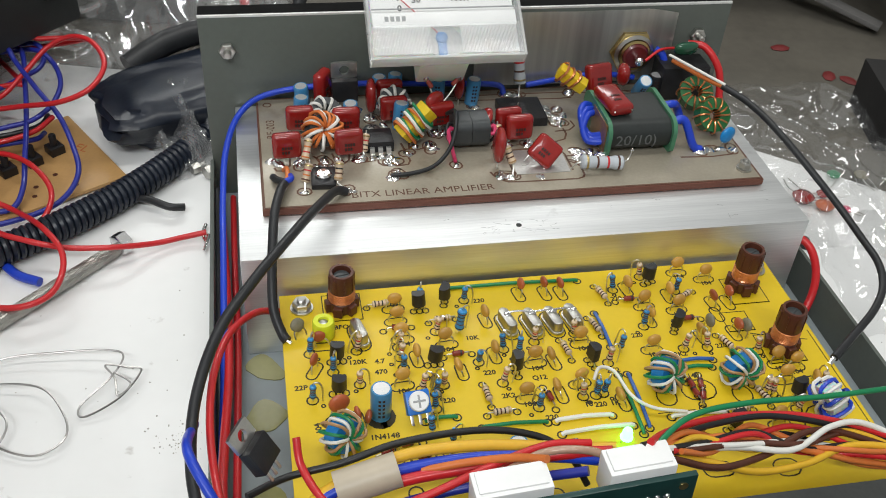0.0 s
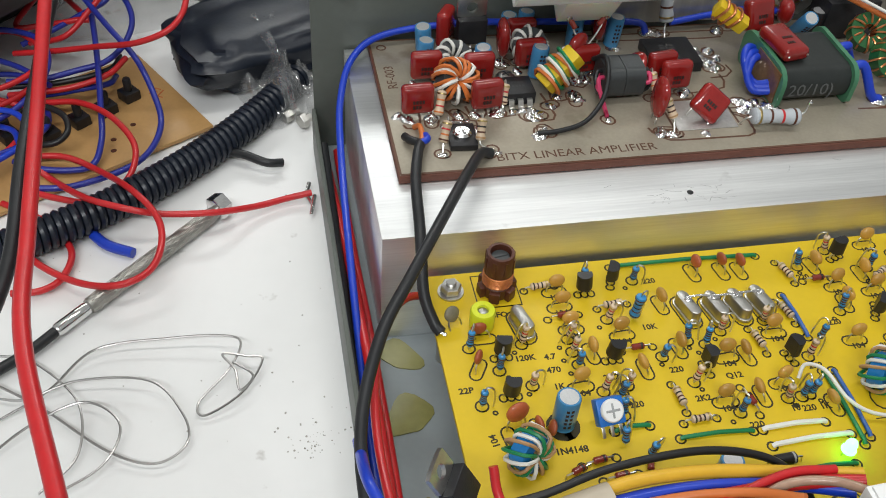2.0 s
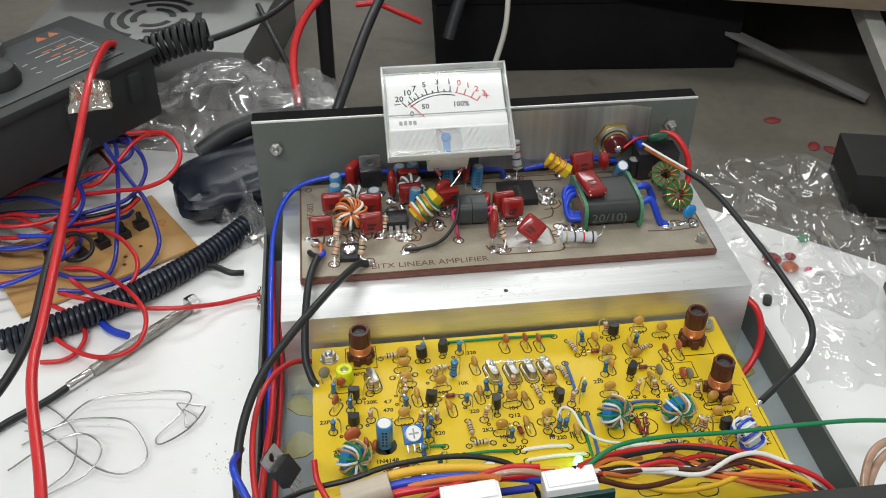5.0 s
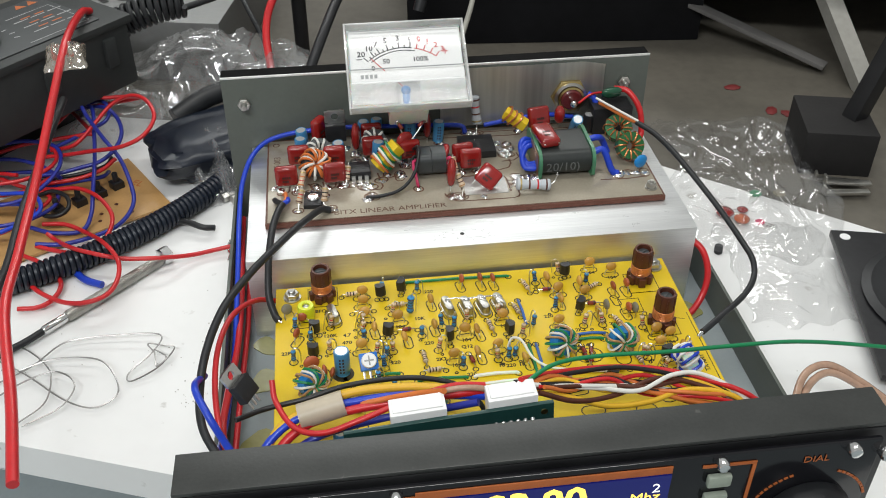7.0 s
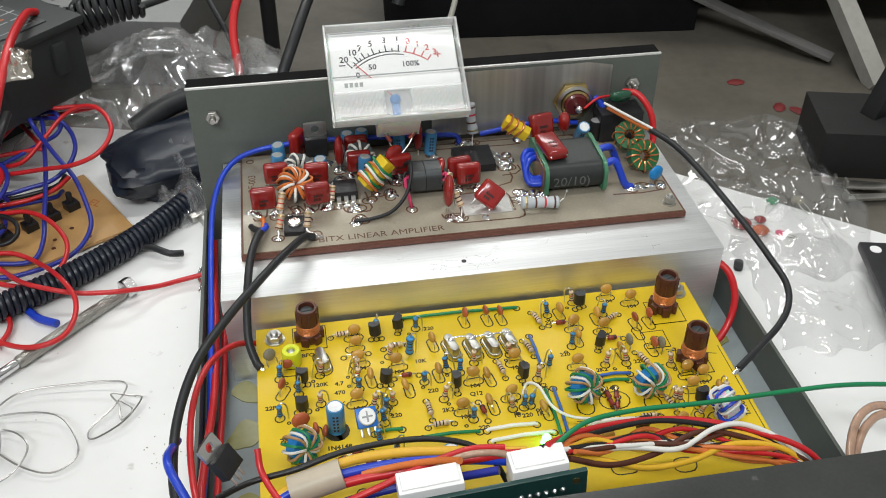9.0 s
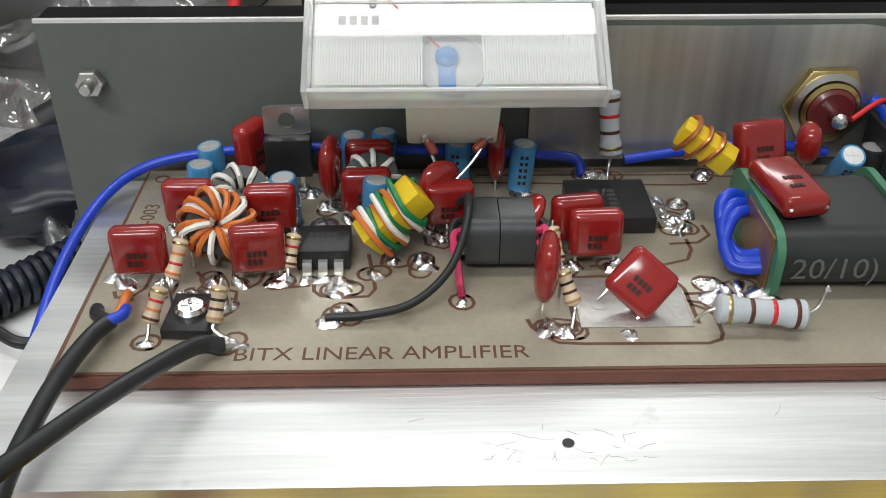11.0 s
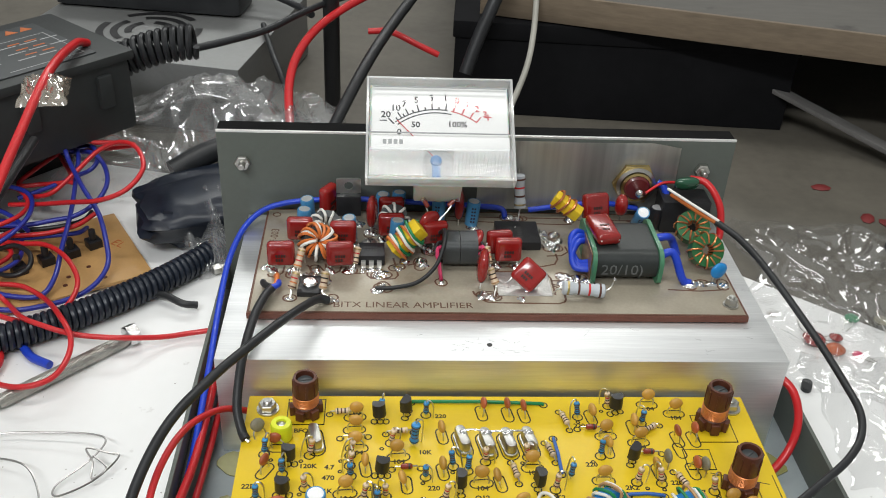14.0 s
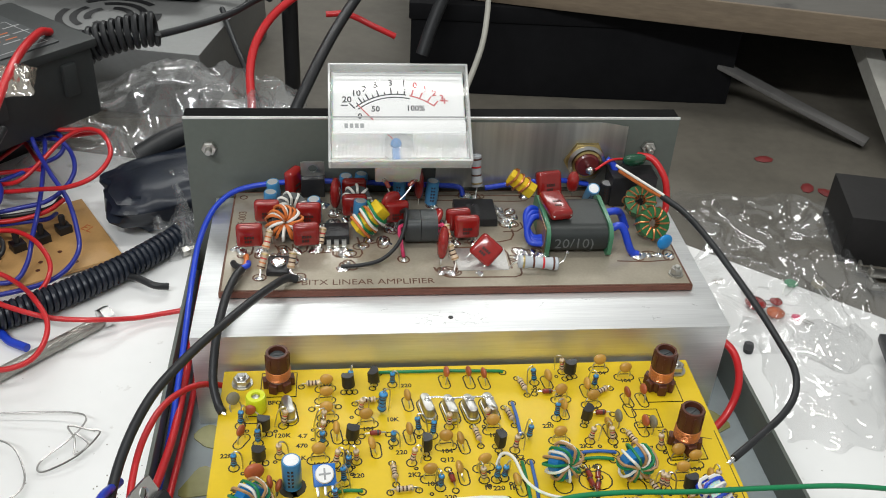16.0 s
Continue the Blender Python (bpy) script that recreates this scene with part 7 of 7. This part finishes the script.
part("adjust_knob", bm, M_PSU, mm)
mm.matrix_world = at(-122, 248, 76, 0, 0, 48)
cable("test_lead", [(-90, 203, 78), (-92, 190, 82), (-92, 150, 84), (-92, 100, 74), (-92, 49, 62), (-90, 0, 58), (-87, -36, 58), (-74, -84, 58), (-66, -120, 56)], 2.05, W_RED, "thick red test lead hanging from the multimeter", seg=12)
cable("test_lead", [(-92, 120, 66), (-94, 80, 62), (-95, 30, 58), (-95, -10, 54), (-104, -40, 50), (-124, -80, 46)], 1.9, M_RUBBER, "black test lead hanging in front of the brown board", seg=12)
crumple("clear_tape", -92, 142, 10, 15, 9, M_TAPECLEAR, "crumpled clear tape round the red lead", "tape", 3, 18, 20, 1.2, 10, 78)

# power supply box with fan grille
psu = empty("power_supply", Matrix(), "grey steel power supply box with a round fan opening", "power supply")
bm = bmesh.new()
bm_box(bm, 0, 0, 0, 150, 140, 42, 1.0)
part("case", bm, M_PSU, psu)
for k in range(3):
    R = 13 + 8.5 * k
    for a0 in (10, 130, 250):
        bm = bmesh.new()
        ribbon(bm, [(76 + R * math.cos(radians(a0 + 20 * k + 90 * i / 14)), 47 + R * math.sin(radians(a0 + 20 * k + 90 * i / 14))) for i in range(15)], 4.6, 42.3)
        part("fan_slot", bm, M_BLACK, psu, smooth=False)
psu.matrix_world = at(-174, 296, -2, 0, 0, -12)
adapter = empty("black_adapter", at(-96, 372, 40.4, 0, 0, -8), "black plastic adapter lying on the power supply box", "adapter")
bm = bmesh.new()
bm_box(bm, -62, -14, 0, 62, 22, 24, 5.0)
part("case", bm, M_RUBBER, adapter)
bm = bmesh.new()
bm_tube(bm, spline([(60, 4, 12), (78, 2, 12), (96, -8, 10), (112, -30, 12)], 6), 2.2, 10)
part("lead", bm, M_RUBBER, adapter)
bm = bmesh.new()
bm_rev(bm, [(5, -3), (5, 260)], 16, shift(24, 306, 0))
tagged(part("post", bm, M_BLACK), "thin black metal post behind the chassis", "post", kind="structure")
cable("cable", [(6, 215, 28), (4, 240, 42), (7, 262, 51), (16, 285, 58), (31, 305, 64), (50, 325, 69)], 2.5, W_RED, "thick red cable rising behind the chassis plate")
cable("cable", [(26, 190, 30), (36, 208, 46), (52, 260, 58), (76, 335, 66), (110, 420, 80), (150, 520, 100)], 3.2, M_RUBBER, "black cable slanting up behind the chassis")
cable("cable", [(-20, 330, 44), (-10, 290, 40), (0, 262, 30), (10, 240, 10)], 1.8, M_RUBBER, "thin black cable over the power supply")
cable("cable", [(126, 240, 26), (138, 262, 46), (144, 285, 59), (147, 305, 74), (149, 320, 87)], 1.8, mat("grey_cable", (0.35, 0.34, 0.30), 0.45, vary=0.1, scale=60), "pale grey cable hanging from the shelf edge")
cable("strap", [(105, 285, 33), (112, 292, 52), (122, 300, 75), (130, 310, 93)], 4.2, M_RUBBER, "thick black strap hanging behind the meter", "strap")
cable("cable", [(46, 318, 46), (60, 318, 46), (76, 314, 40), (90, 312, 34)], 2.0, W_RED, "red cable in the shade under the shelf")

# black block with its post and small brackets by the shelf support
block = empty("support_block", at(0, 0, 0), "scuffed black wooden block carrying a black post", "block")
bm = bmesh.new()
bm_box(bm, 0, 0, -3, 40, 46, 24, 1.0, shift(306, 108, 0, 0, 0, -14))
part("block_body", bm, mat("scuffed_black_wood", (0.010, 0.009, 0.009), 0.75, vary=0.3, scale=60, bump=0.2, spots=((0.08, 0.07, 0.06), 40, 0.05)), block)
bm = bmesh.new()
bm_box(bm, -5, -5, 0, 5, 5, 92, 0.8, shift(340, 122, 22, 0, 22, 20))
part("post", bm, M_BLACK, block, "slanting black post")
for k, (x, y, z) in enumerate(((322, 92, 0.2), (324, 86, 2.4), (321, 80, 0.2))):
    bm = bmesh.new()
    bm_box(bm, -13, -2.2, 0, 13, 2.2, 1.6, 0.3)
    bm_box(bm, -13, -2.2, 1.4, -11.6, 2.2, 5, 0.3)
    tagged(part("metal_bracket", bm, M_NICKEL, at=at(x, y, z, 0, 0, -18 + 6 * k)), "small bright metal bracket on the table", "bracket", "metal brackets")
for k, (x, y) in enumerate(((308, 215), (321, 181), (330, 175), (336, 168))):
    bm = bmesh.new()
    bm_rev(bm, [(3.4, 0), (3.8, 0.5), (2.6, 1.4), (0.4, 1.5)], 7, shift(0, 0, -3.0))
    tagged(part("red_scrap", bm, mat("dull_red_scrap", (0.16, 0.02, 0.02), 0.6, vary=0.2, scale=150), at=at(x, y, 0, 0, 0, 60 * k) @ Matrix.Scale(1.6, 4, (1, 0, 0))), "dull red scrap lying on the dirty board", "scrap", "red scraps")

# crumbs and dirt on the white table
rr = random.Random(14)
bm = bmesh.new()
for k in range(120):
    cx, cy, sp = rr.choice(((-24, -33, 4), (-24, -33, 2.4), (-60, -20, 60), (-40, 30, 40), (250, 0, 40), (-24, -20, 14)))
    x, y = rr.gauss(cx, sp), rr.gauss(cy, sp)
    if -12 < x < 214 or y < -52 + 0.36 * (-100 - x) + 2 or (x > 214 and y > 60):
        continue
    r = rr.uniform(0.10, 0.38)
    bm_rev(bm, [(r, 0), (r * 0.7, r * 0.5), (r * 0.2, r * 0.6)], 5, shift(x, y, 0.0, 0, 0, rr.uniform(0, 90)))
tagged(part("dirt_crumbs", bm, mat("grey_crumbs", (0.36, 0.34, 0.31), 0.8, vary=0.4, scale=300)), "small grey crumbs and solder bits on the white table", "dirt", kind="stuff")
